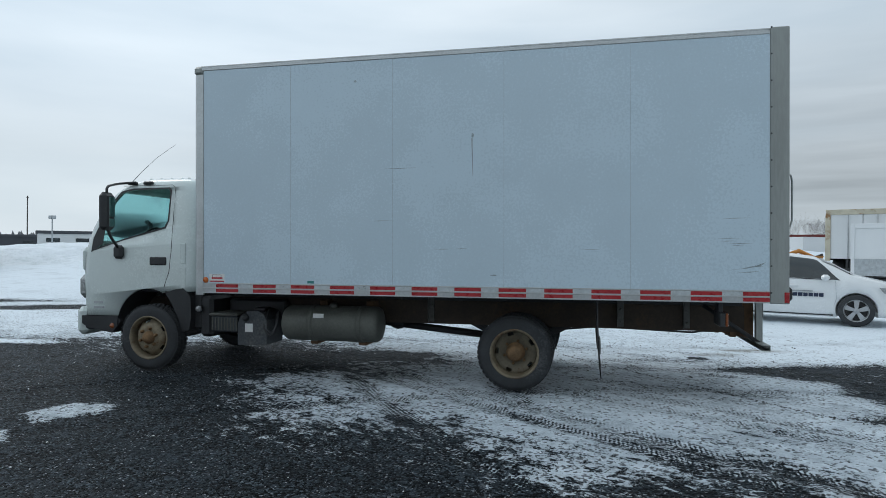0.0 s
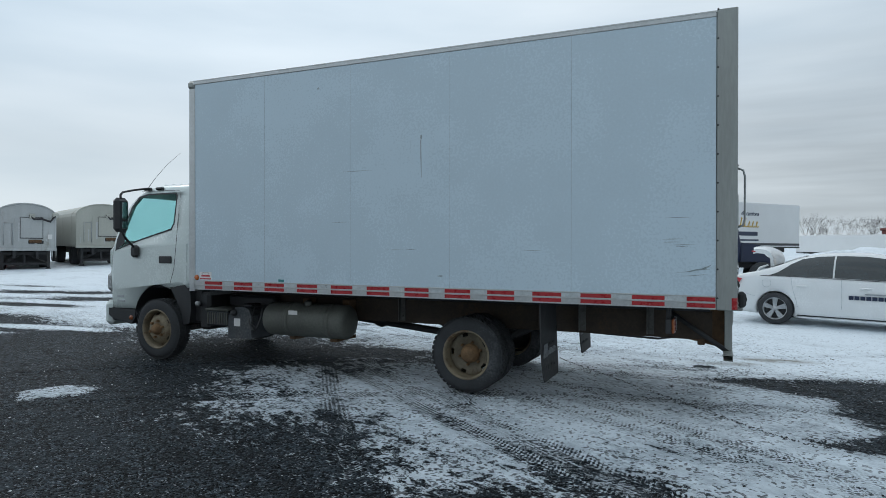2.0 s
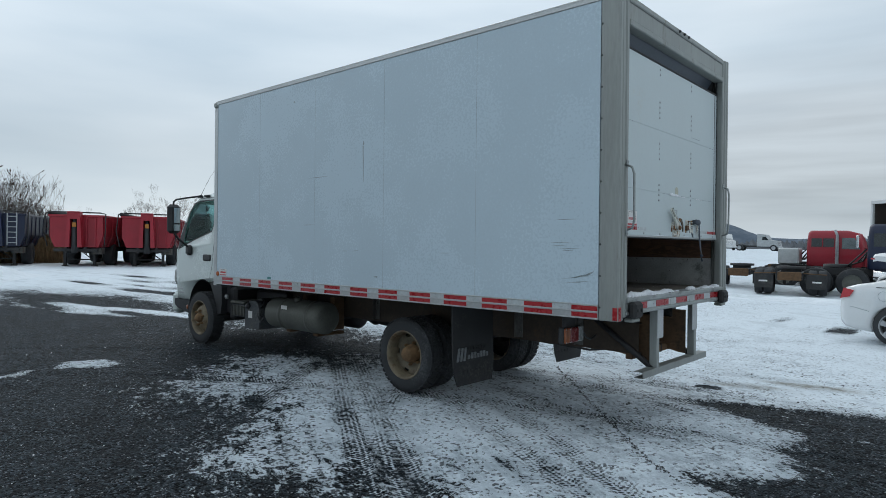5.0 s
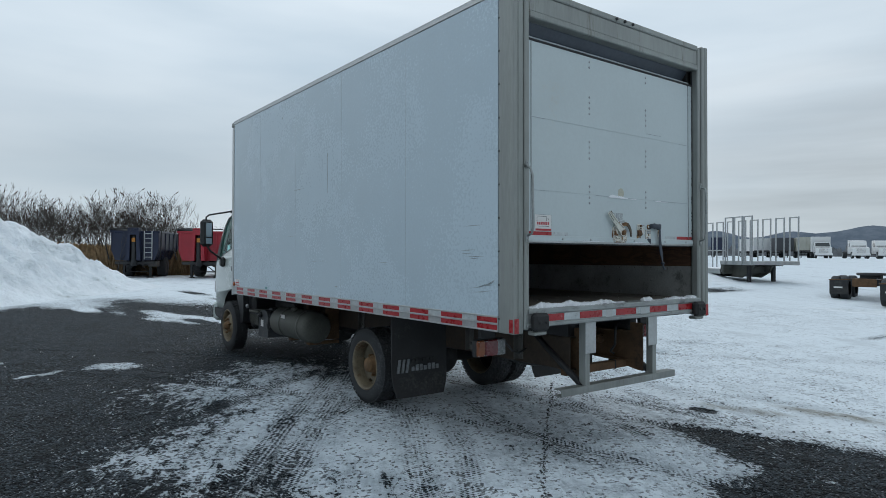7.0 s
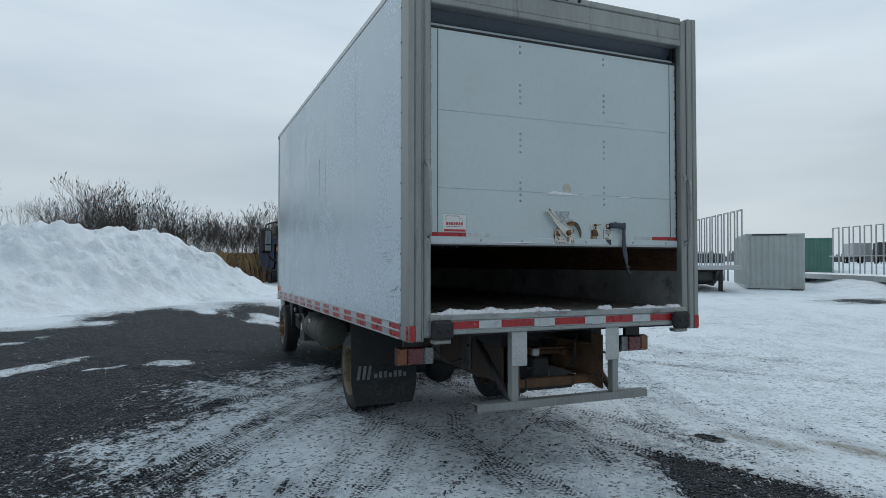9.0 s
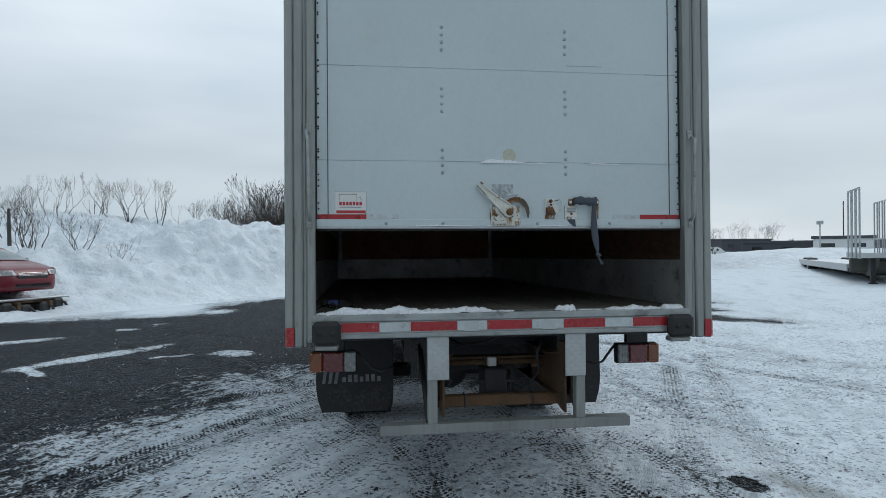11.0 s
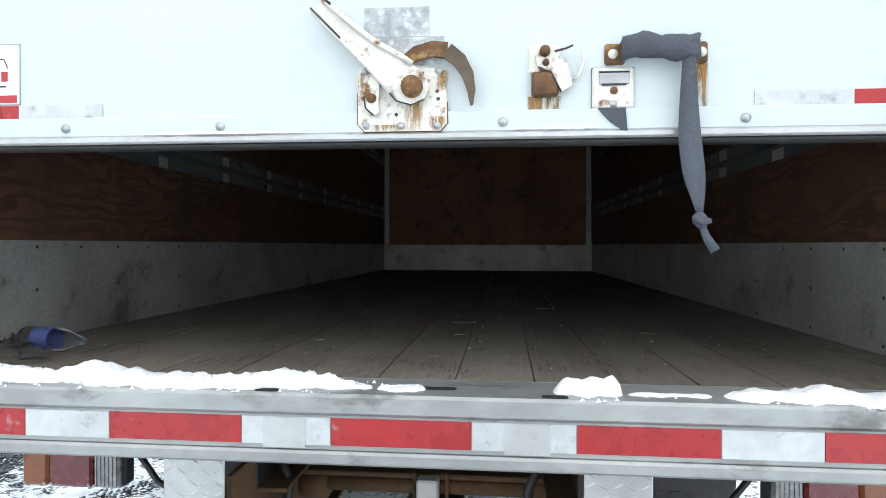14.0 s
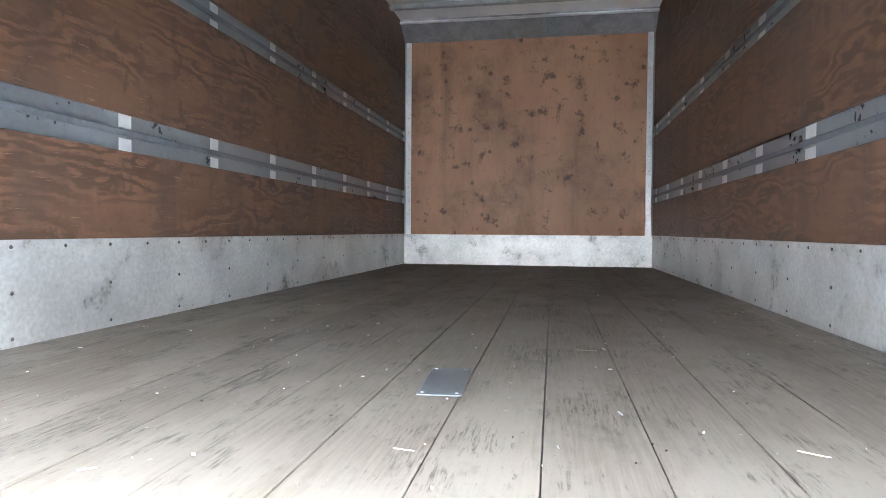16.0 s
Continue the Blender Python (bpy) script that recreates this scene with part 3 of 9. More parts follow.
def attribute(nt, name):
    n = nt.nodes.new("ShaderNodeAttribute")
    n.attribute_name = name
    return n.outputs["Fac"]


def ground_mat():
    """Dark wet gravel under snow: the mesh's values say where snow lies, and where and which way wheels pressed it."""
    m, nt, p = nodes_of("gravel and packed snow")
    snow, track, along, across, mud = [attribute(nt, k) for k in ("snow", "track", "along", "across", "mud")]
    vec = coords(nt)
    add = lambda a, b: arith(nt, "ADD", a, b)
    mul = lambda a, b: arith(nt, "MULTIPLY", a, b)
    sub = lambda a, b: arith(nt, "SUBTRACT", a, b)
    n1, n2 = grain(nt, vec, 0.8, 5, 0.6), grain(nt, vec, 4.0, 6, 0.7)
    n3, n4 = grain(nt, vec, 13, 5, 0.72), grain(nt, vec, 46, 3, 0.7)
    streak = grain(nt, coords_along(nt, -30, 4.5), 2.0, 7, 0.78)
    wide = grain(nt, coords_along(nt, -24, 3.5), 0.35, 6, 0.7)
    d1, t1, t2 = cells(nt, vec, 38)
    d2, u1, u2 = cells(nt, vec, 85)
    d3, v1, v2 = cells(nt, vec, 17)
    # tread blocks of passing tyres
    lugs = arith(nt, "SINE", mul(add(along, mul(arith(nt, "ABSOLUTE", across), 0.7)), 150.0))
    ribs = arith(nt, "COSINE", mul(across, 150.0))
    tread = ranged(nt, add(mul(lugs, 0.7), mul(ribs, 0.6)), 0.0, 0.25)
    tread = mul(mul(mul(tread, track), ranged(nt, n2, 0.35, 0.6, 0.2, 1.0)), ranged(nt, snow, 0.6, 1.05, 1.0, 0.45))
    # clods and stones that stand out of thin snow, crumbs of snow that lie on bare gravel
    speck = ranged(nt, grain(nt, coords_along(nt, -30, 2.2), 1.1, 4, 0.6), 0.36, 0.6, 0.3, 1.3)
    clod = ranged(nt, v1, 0.0, 1.0, -0.5, 0.5)
    fine = add(mul(sub(n3, 0.5), 0.85), add(mul(sub(n4, 0.5), 0.66), mul(clod, 0.13)))
    fine = mul(fine, speck)
    rag = add(add(mul(n1, 0.6), mul(n2, 0.75)), add(mul(streak, 1.05), fine))
    lvl = add(snow, sub(rag, 1.195))
    lvl = sub(lvl, add(mul(tread, 0.42), mul(track, 0.05)))
    mask = ranged(nt, lvl, 0.485, 0.52)
    crumb = mul(ranged(nt, v2, 0.955, 0.965), mul(ranged(nt, d3, 0.14, 0.2, 1.0, 0.0), ranged(nt, add(snow, mul(sub(wide, 0.5), 1.2)), 0.16, 0.4)))
    mask = arith(nt, "MAXIMUM", mask, crumb)
    stone = mixed(nt, ranged(nt, t1, 0.35, 0.95), (0.0016, 0.0024, 0.0031), (0.046, 0.06, 0.072))
    stone = mixed(nt, ranged(nt, u1, 0.78, 0.95, 0, 0.95), stone, (0.135, 0.168, 0.195))
    stone = mixed(nt, ranged(nt, n2, 0.45, 0.68, 0, 0.6), stone, (0.0055, 0.0064, 0.0074))
    stone = mixed(nt, ranged(nt, wide, 0.5, 0.68, 0, 0.5), stone, (0.033, 0.044, 0.054))
    stone = mixed(nt, ranged(nt, wide, 0.48, 0.34, 0, 0.55), stone, (0.0065, 0.0078, 0.0095))
    stone = mixed(nt, ranged(nt, u2, 0.982, 0.988, 0, 0.9), stone, (0.4, 0.42, 0.45))
    dusty = mixed(nt, ranged(nt, add(mul(n2, 0.5), mul(n1, 0.5)), 0.38, 0.62), (0.432, 0.49, 0.533), (0.675, 0.742, 0.792))
    packed = mixed(nt, ranged(nt, lvl, 0.56, 0.9), dusty, (0.755, 0.822, 0.872))
    icy = ranged(nt, add(mul(wide, 0.6), mul(n1, 0.4)), 0.5, 0.62, 0, 0.42)
    packed = mixed(nt, icy, packed, (0.47, 0.52, 0.555))
    grit = add(mul(n2, 0.5), add(mul(streak, 0.5), mul(t2, 0.32)))
    packed = mixed(nt, mul(ranged(nt, grit, 0.77, 0.785, 0, 0.85), ranged(nt, lvl, 0.75, 1.15, 1.0, 0.15)), packed, (0.05, 0.053, 0.057))
    packed = mixed(nt, mul(ranged(nt, n3, 0.54, 0.7, 0, 0.4), ranged(nt, lvl, 0.6, 1.0, 1.0, 0.2)), packed, (0.3, 0.315, 0.33))
    packed = mixed(nt, mul(tread, 0.3), packed, (0.2, 0.22, 0.235))
    packed = mixed(nt, mul(mud, ranged(nt, add(mul(n2, 0.5), mul(streak, 0.5)), 0.38, 0.6, 0.1, 0.9)), packed, (0.2, 0.19, 0.155))
    nt.links.new(mixed(nt, mask, stone, packed), p.inputs["Base Color"])
    nt.links.new(add(mul(mask, 0.14), 0.62), p.inputs["Roughness"])
    nt.links.new(add(mul(mask, 0.15), 0.09), p.inputs["Specular IOR Level"])
    pebbles = add(add(mul(d1, -0.9), mul(d2, -0.5)), mul(d3, -0.5))
    relief = mul(add(mul(n4, 0.5), mul(n3, 0.8)), ranged(nt, lvl, 0.5, 0.95, 1.0, 0.35))
    h = add(add(mul(mask, 0.6), mul(tread, -0.45)), add(mul(pebbles, sub(1.15, mask)), relief))
    bumped(nt, p, h, 1.0, 0.03)
    return m


GROUND = ground_mat()


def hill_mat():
    m, nt, p = nodes_of("far wooded hills in painted haze")
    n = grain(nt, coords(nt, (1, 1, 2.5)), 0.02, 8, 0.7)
    # distance haze is put into these two blue-grey tones
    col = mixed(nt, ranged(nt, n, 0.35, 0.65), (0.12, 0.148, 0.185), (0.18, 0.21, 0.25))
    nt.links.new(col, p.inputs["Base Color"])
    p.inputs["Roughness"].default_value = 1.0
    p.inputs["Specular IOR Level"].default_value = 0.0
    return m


HILLS = hill_mat()

# ---- the yard: one sheet out to the horizon ----
def lift(x, y):
    """The yard rises a little away from the truck."""
    x, y = np.asarray(x, float), np.asarray(y, float)
    r = np.hypot(x, y - 6)
    north = step(0.42, 0.72, (y - 6) / np.maximum(r, 0.1))
    return np.interp(r, [0, 15, 30, 70, 300, 4000], [0, 0, 0.3, 1.2, 1.45, 1.5]) * north - 0.36 * (1 - step(3, 10, np.hypot(x + 0.5, y - 32.5)))


BARE = [(3.6, 3.3), (2.4, 4.05), (1.5, 4.75), (0.8, 4.85), (0.1, 4.75), (-0.5, 5.15), (-0.95, 5.45), (-1.3, 5.75), (-1.75, 5.4), (-2.5, 5.5), (-2.9, 6.5), (-3.3, 7.1), (-2.75, 7.7), (-2.45, 8.3), (-2.3, 8.9), (-2.5, 9.5), (-3.8, 9.5), (-5, 9.2), (-8.5, 9.2),
        (-12, 9.6), (-17.5, 8.4), (-16, 4.4), (-11.2, 1.6), (-8.4, -1.5), (-6, -9), (7, -9), (7, 2.4)]


PATCH = [(1.98, 9.12), (2.45, 9.48), (3.0, 9.68), (3.5, 9.85), (4.4, 10.3), (5.8, 10.4), (6.0, 7.6), (5.0, 6.6), (3.6, 6.75), (2.9, 6.65), (2.6, 6.85), (3.25, 7.35), (3.05, 7.9), (3.1, 8.5), (2.45, 8.85)]


def inside_distance(x, y, poly):
    """Signed distance to a polygon, positive outside."""
    d = np.full(x.shape, 1e9)
    odd = np.zeros(x.shape, bool)
    for (ax, ay), (bx, by) in zip(poly, poly[1:] + poly[:1]):
        ex, ey = bx - ax, by - ay
        t = np.clip(((x - ax) * ex + (y - ay) * ey) / (ex * ex + ey * ey), 0, 1)
        d = np.minimum(d, np.hypot(x - ax - t * ex, y - ay - t * ey))
        cross = (ay > y) != (by > y)
        odd ^= cross & (x < (bx - ax) * (y - ay) / (by - ay + 1e-12) + ax)
    return np.where(odd, -d, d)


def line_distance(x, y, pts):
    d = np.full(x.shape, 1e9)
    for (ax, ay), (bx, by) in zip(pts, pts[1:]):
        ex, ey = bx - ax, by - ay
        t = np.clip(((x - ax) * ex + (y - ay) * ey) / (ex * ex + ey * ey), 0, 1)
        d = np.minimum(d, np.hypot(x - ax - t * ex, y - ay - t * ey))
    return d


def blob(x, y, cx, cy, a, b, turn):
    c, s = math.cos(radians(turn)), math.sin(radians(turn))
    u, v = (x - cx) * c + (y - cy) * s, -(x - cx) * s + (y - cy) * c
    return np.hypot(u / a, v / b)


def arc(cx, cy, r, a0, a1, n=14):
    return [(cx + r * math.cos(radians(a0 + (a1 - a0) * i / n)), cy + r * math.sin(radians(a0 + (a1 - a0) * i / n))) for i in range(n + 1)]


WORN = [[(-0.3, 6.25), (0.69, 5.55), (2.0, 4.5)], [(0.8, 5.7), (1.7, 5.3), (3.0, 4.6)]]


def snow_cover(x, y):
    sd = inside_distance(x, y, BARE)
    sd = sd + 0.55 * np.sin(1.3 * x + 0.7 * y + 1.0) * np.sin(0.9 * y - 0.6 * x) * step(0.5, 4, np.hypot(x + 1.5, y - 6))
    far = np.hypot(x, y - 6)
    s = np.clip(0.47 + sd * np.where(sd < 0, 0.34, 0.26), 0.1, 0.8) + (0.14 * step(6.5, 11, far) + 0.26 * step(15, 26, far)) * (sd > 0)
    s = s + 0.12 * step(2.0, 5.0, x) * (sd > 0) * step(5.5, 7.5, y) + 0.12 * step(9.3, 10.5, y) * step(-2, 1, x)
    # thin drift on the gravel in front of the rear wheels, small old patches
    s = s + 0.05 * (1 - step(0.4, 1.3, blob(x, y, -1.9, 6.0, 0.9, 0.45, -15)))
    for cx, cy, a, b, turn in ((-4.4, 5.35, 0.42, 0.3, 60), (-10.3, 7.4, 1.3, 0.22, 20), (-9.6, 8.4, 1.6, 0.25, 10), (-4.5, 3.3, 1.3, 0.26, 146), (-6.4, 1.25, 0.7, 0.3, 131), (-4.3, 4.46, 0.34, 0.12, 117), (-11.27, 3.72, 0.45, 0.52, 94),
                              (-8.72, 2.84, 0.22, 0.22, 124), (-7.91, 2.54, 0.25, 0.22, 107), (-15.17, 6.39, 0.88, 1.1, 119), (-11.73, 2.35, 1.0, 1.3, 121), (-9.17, 3.97, 0.2, 0.2, 105),
                              (-9.14, 3.38, 0.16, 0.15, 157), (-11.12, 7.69, 0.36, 0.9, 113), (-3.2, 3.0, 0.5, 0.1, 40), (-12.6, 7.6, 1.2, 0.25, 15), (-13.8, 6.3, 1.4, 0.25, 25), (-5.6, 0.8, 1.6, 0.16, 45)):
        s = s + 0.66 * (1 - step(0.5, 1.5, blob(x, y, cx, cy, a, b, turn)))
    # worn to the gravel where wheels rolled last
    for pts in WORN:
        s = s - 0.1 * (1 - step(0.03, 0.2, line_distance(x, y, pts)))
    # bare spots in the snow
    s = s - 0.62 * (1 - step(-0.3, 0.2, inside_distance(x, y, PATCH)))
    for cx, cy, a, b, turn in ((1.86, 9.95, 0.15, 0.1, 0), (-11.8, 17.2, 2.0, 0.25, 20), (-7.7, 15.6, 1.5, 0.5, 25), (-2.7, 8.9, 0.9, 0.35, 20), (-10, 16.0, 1.6, 0.35, 30), (-12.5, 13.2, 3.5, 0.6, 25),
                              (-17, 13.5, 4.0, 0.5, 20), (0.5, 18.7, 0.7, 0.12, -24), (1.95, 17.2, 1.9, 0.17, -38), (-9, 28.4, 2.6, 0.5, 25), (-7.6, 24.6, 1.2, 0.16, 25),
                              (-4.0, 22.0, 1.5, 0.16, 20), (-1.0, 20.4, 1.4, 0.12, 10), (-22, 14, 5, 0.4, 25), (-14.5, 10.8, 2.6, 0.4, 10), (-20, 10.6, 3, 0.3, 20)):
        s = s - 0.9 * (1 - step(0.6, 1.25, blob(x, y, cx, cy, a, b, turn)))
    return np.clip(s, 0, 1.3)


WHEEL_LINES = [
    [(-3.4, 8.9), (-2.95, 8.25), (-1.82, 6.67), (-1.2, 5.84), (-0.84, 5.36), (-0.19, 4.56), (0.4, 3.9)],
    [(-3.6, 8.7), (-2.58, 7.95), (-0.3, 6.25), (0.69, 5.55), (1.44, 5.0), (2.4, 4.2)], [(-2.3, 8.1), (-0.1, 6.5), (0.9, 5.8), (1.7, 5.25), (2.7, 4.5)],
    [(-0.71, 7.39), (0.05, 6.37), (1.06, 5.6), (1.62, 5.23), (3.0, 4.5)], [(0.1, 7.35), (0.6, 7.1), (1.34, 6.64), (1.91, 6.32), (3.2, 5.7)],
    [(0.4, 7.6), (1.39, 7.09), (1.91, 6.72), (2.38, 6.41), (3.6, 5.8)], [(-3.0, 12.4), (-1.21, 11.61), (0.38, 10.86), (1.36, 10.44), (2.6, 10.2)],
    [(-2.2, 11.5), (-0.78, 10.81), (0.01, 10.46), (1.1, 9.94), (1.8, 9.7)], [(0.2, 8.15), (0.8, 7.9), (1.24, 7.9), (2.4, 7.7)], [(0.3, 9.1), (1.2, 9.0), (2.0, 8.7)],
    arc(4.0, -3.5, 11.6, 150, 55), arc(4.0, -3.5, 13.4, 150, 55), arc(-1.0, 20.0, 9.6, 200, 330), arc(-1.0, 20.0, 11.3, 200, 320),
    arc(-6.0, 22.0, 9.0, 230, 350), arc(-6.0, 22.0, 10.6, 230, 350)]


def wheel_marks(x, y):
    """How strongly wheels marked each point, how far along their way it lies and how far off its middle."""
    best, along, across = np.full(x.shape, 1e9), np.zeros(x.shape), np.zeros(x.shape)
    for pts in WHEEL_LINES:
        gone = 0.0
        for (ax, ay), (bx, by) in zip(pts, pts[1:]):
            ex, ey = bx - ax, by - ay
            ln = math.hypot(ex, ey)
            t = np.clip(((x - ax) * ex + (y - ay) * ey) / (ln * ln), 0, 1)
            side = ((x - ax) * ey - (y - ay) * ex) / ln
            d = np.hypot(x - ax - t * ex, y - ay - t * ey)
            near_ = d < best
            best = np.where(near_, d, best)
            along = np.where(near_, gone + t * ln, along)
            across = np.where(near_, side, across)
            gone += ln
    return 1 - step(0.08, 0.15, best), along, across


def spread(lo, hi, pitch, reach):
    """Grid lines: fine between lo and hi, ever wider out to reach."""
    mid = list(np.arange(lo, hi, pitch))
    out, d, k = [], pitch, 0.0
    while k < reach:
        d *= 1.22
        k += d
        out.append(k)
    return np.array([lo - k for k in reversed(out)] + mid + [mid[-1] + k for k in out])


gx, gy = spread(-7, 7, 0.055, 4200), spread(2.2, 12.5, 0.055, 4200)
GX, GY = np.meshgrid(gx, gy)
cover = snow_cover(GX, GY)
marks, along_way, off_way = wheel_marks(GX, GY)
rough_z = np.array([fractal(a, b, 1.3, 3, 3.1) for a, b in zip(GX.ravel(), GY.ravel())]).reshape(GX.shape)
near = 1 - step(20, 60, np.hypot(GX, GY - 6))
GZ = lift(GX, GY) + near * (0.012 * rough_z + 0.016 * np.clip(cover, 0, 1) - 0.012 * marks - 0.02)
nx_, ny_ = len(gx), len(gy)
gi = np.arange(nx_ * ny_).reshape(ny_, nx_)
me = bpy.data.meshes.new("ground")
me.from_pydata(np.stack([GX.ravel(), GY.ravel(), GZ.ravel()], 1).tolist(), [],
               np.stack([gi[:-1, :-1].ravel(), gi[:-1, 1:].ravel(), gi[1:, 1:].ravel(), gi[1:, :-1].ravel()], 1).tolist())
me.attributes.new("snow", "FLOAT", "POINT").data.foreach_set("value", cover.ravel().astype(np.float32))
mud = 1 - step(0.35, 1.1, np.minimum(blob(GX, GY, 2.75, 10.85, 0.7, 0.22, 10), blob(GX, GY, 2.1, 10.3, 0.6, 0.16, 20)))
for key, vals in (("track", marks), ("along", along_way), ("across", off_way), ("mud", mud)):
    me.attributes.new(key, "FLOAT", "POINT").data.foreach_set("value", vals.ravel().astype(np.float32))
me.polygons.foreach_set("use_smooth", [True] * len(me.polygons))
me.materials.append(GROUND)
ground = tagged(new("ground", me), "dark gravel yard under patchy packed snow with tyre tracks", "ground", kind="structure")

# loose stones and ice crumbs near the path
rs = random.Random(3)
for nm, mt, lab, count, want in (("loose_stones", surface("dark stones", (0.03, 0.031, 0.034), 0.7, 0, 0.4, 30, 0, bump=0), "loose dark stones scattered over gravel and snow", 1400, None),
                                 ("ice_crumbs", CLEANSNOW, "small crumbs of ice and snow scattered on the gravel", 600, None)):
    vs, fs = [], []
    for i in range(count):
        x, y = rs.uniform(-7, 6.5), rs.uniform(2.6, 11.5)
        r = rs.choice((0.005, 0.006, 0.008, 0.01, 0.014)) * (0.7 if mt is CLEANSNOW else 1)
        if mt is not CLEANSNOW and i < 260:  # stones strung along a line stand in for a thin dark crack
            q = rs.random()
            x = float(np.interp(q, [0, 0.34, 0.6, 0.8, 1], [-0.04, 1.07, 1.86, 2.33, 2.75])) + rs.gauss(0, 0.012)
            y = float(np.interp(q, [0, 0.34, 0.6, 0.8, 1], [9.66, 8.44, 7.57, 7.06, 6.71])) + rs.gauss(0, 0.012)
            r *= 0.8
        z = float(lift(x, y)) + 0.002
        n = len(vs)
        a = rs.uniform(0, 6.28)
        for k in range(4):
            q = r * rs.uniform(0.7, 1.3)
            vs.append((x + q * math.cos(a + k * 1.57), y + q * math.sin(a + k * 1.57), z))
        vs += [(x + r * rs.uniform(-0.4, 0.4), y + r * rs.uniform(-0.4, 0.4), z + r * rs.uniform(0.5, 0.9)), (x, y, z - r * 0.6)]
        fs += [(n + k, n + (k + 1) % 4, n + 4) for k in range(4)] + [(n + (k + 1) % 4, n + k, n + 5) for k in range(4)]
    me = bpy.data.meshes.new(nm)
    me.from_pydata(vs, [], fs)
    me.materials.append(mt)
    tagged(new(nm, me), lab, "stones" if mt is not CLEANSNOW else "ice", kind="stuff")

# ---- the box truck ----
# Its own frame: x to the rear from the rear axle, y across, z up; the nose hangs half a degree low.
TRUCK = pose(-0.45, 8.222, 0, 0, -0.5, 0)
truck = thing("box_truck", "white cab-over box truck with its rear door half open", "truck", TRUCK)
X0, X1, HW, ZB, ZT = -3.72, 2.625, 1.2975, 1.02, 3.66
ZF = 1.19  # load floor


def tyre(parent, cx, y_out, y_in, rad=0.405, zc=None):
    """A tyre with rounded shoulders and tread blocks, its axle along y."""
    zc = rad if zc is None else zc
    w, s = abs(y_in - y_out), 1 if y_in > y_out else -1
    prof = [(0.02 * w, 0.26), (0.0, 0.29), (0.0, 0.345), (0.05 * w, 0.375), (0.13 * w, 0.395), (0.2 * w, 0.4)]
    prof = prof + [(w - d, r) for d, r in reversed(prof)]
    b = Build().lathe((cx, y_out, zc), (0, s, 0), prof, 48)
    for i in range(44):
        a0 = 2 * math.pi * i / 44
        for k, (f0, f1) in enumerate(((0.08, 0.26), (0.3, 0.48), (0.52, 0.7), (0.74, 0.92))):
            a = a0 + (0.07 if k % 2 else 0)
            c, d = math.cos(a), math.sin(a)
            pts = []
            for rr in (0.393, 0.407):
                for f in (f0, f1):
                    for off in (-0.02, 0.02):
                        pts.append((cx + rr * c - off * d, y_out + s * w * f, zc + rr * d + off * c))
            b.add(pts, [(4, 5, 7, 6), (0, 1, 5, 4), (2, 6, 7, 3), (0, 4, 6, 2), (1, 3, 7, 5)])
    return part("tyre", b, TYRE, parent)


def lug_nut(cx, y, zc, r, i, n, s, size=0.017, h=0.03):
    a = 2 * math.pi * (i + 0.3) / n
    return Build().lathe((cx + r * math.cos(a), y, zc + r * math.sin(a)), (0, s, 0), [(0, size), (h * 0.7, size), (h, size * 0.6)], 6, False, True)


def disc_wheel(parent, cx, y_out, s, convex, zc=0.405):
    """A stamped steel wheel with hand holes; convex as on a front axle, dished as on the outer rear one. s: inward direction in y."""
    rim = [(0.03, 0.262), (0.0, 0.268), (-0.004, 0.258), (0.012, 0.243), (0.05, 0.236), (0.16, 0.232)]
    b = Build().lathe((cx, y_out, zc), (0, s, 0), rim, 40)
    part("rim", b, RIM, parent, "cream wheel rim stained with rust")
    d0 = 0.02 if convex else 0.13
    n = 60
    rings = [(0.235, d0 + (0.09 if convex else 0.0)), (0.222, d0 + (0.07 if convex else -0.012)), (0.186, d0 + (0.03 if convex else -0.004)), (0.155, d0 + (0.0 if convex else 0.012)),
             (0.115, d0 + (-0.005 if convex else 0.03)), (0.0, d0 + (-0.005 if convex else 0.03))]
    holes = 5
    verts, faces = [], []
    for r, d in rings:
        for i in range(n):
            a = 2 * math.pi * i / n
            verts.append((cx + r * math.cos(a), y_out + s * d, zc + r * math.sin(a)))
    for k in range(len(rings) - 1):
        for i in range(n):
            if k == 1 and (i % (n // holes)) in (4, 5, 6):
                continue
            j = (i + 1) % n
            faces.append((k * n + i, k * n + j, (k + 1) * n + j, (k + 1) * n + i))
    part("wheel_disc", Build().add(verts, faces, True), RIM if convex else DISC, parent, "rust-streaked steel wheel disc with hand holes")
    b = Build().lathe((cx, y_out + s * (d0 + 0.03), zc), (0, -s, 0), [(0, 0.15), (0.02, 0.15), (0.03, 0.1)], 32)
    part("brake_drum", Build().lathe((cx, y_out + s * 0.17, zc), (0, s, 0), [(0, 0.0), (0.0, 0.2), (0.1, 0.2)], 24), CHASSIS, parent)
    b = Build()
    if convex:
        b.lathe((cx, y_out + s * 0.02, zc), (0, -s, 0), [(0, 0.082), (0.025, 0.078), (0.05, 0.06), (0.07, 0.05), (0.074, 0.0)], 24)
        lugs = (0.016, 0.112, 0.019, 0.045)
    else:
        b.lathe((cx, y_out + s * 0.155, zc), (0, -s, 0), [(0, 0.105), (0.05, 0.1), (0.06, 0.085), (0.1, 0.08), (0.12, 0.07), (0.125, 0.0)], 24)
        lugs = (0.155, 0.125, 0.016, 0.05)
    part("hub", b, HUB, parent, "rusty wheel hub")
    for i in range(6):
        part("lug_nut", lug_nut(cx, y_out + s * lugs[0], zc, lugs[1], i, 6, -s, lugs[2], lugs[3]), HUB, parent)


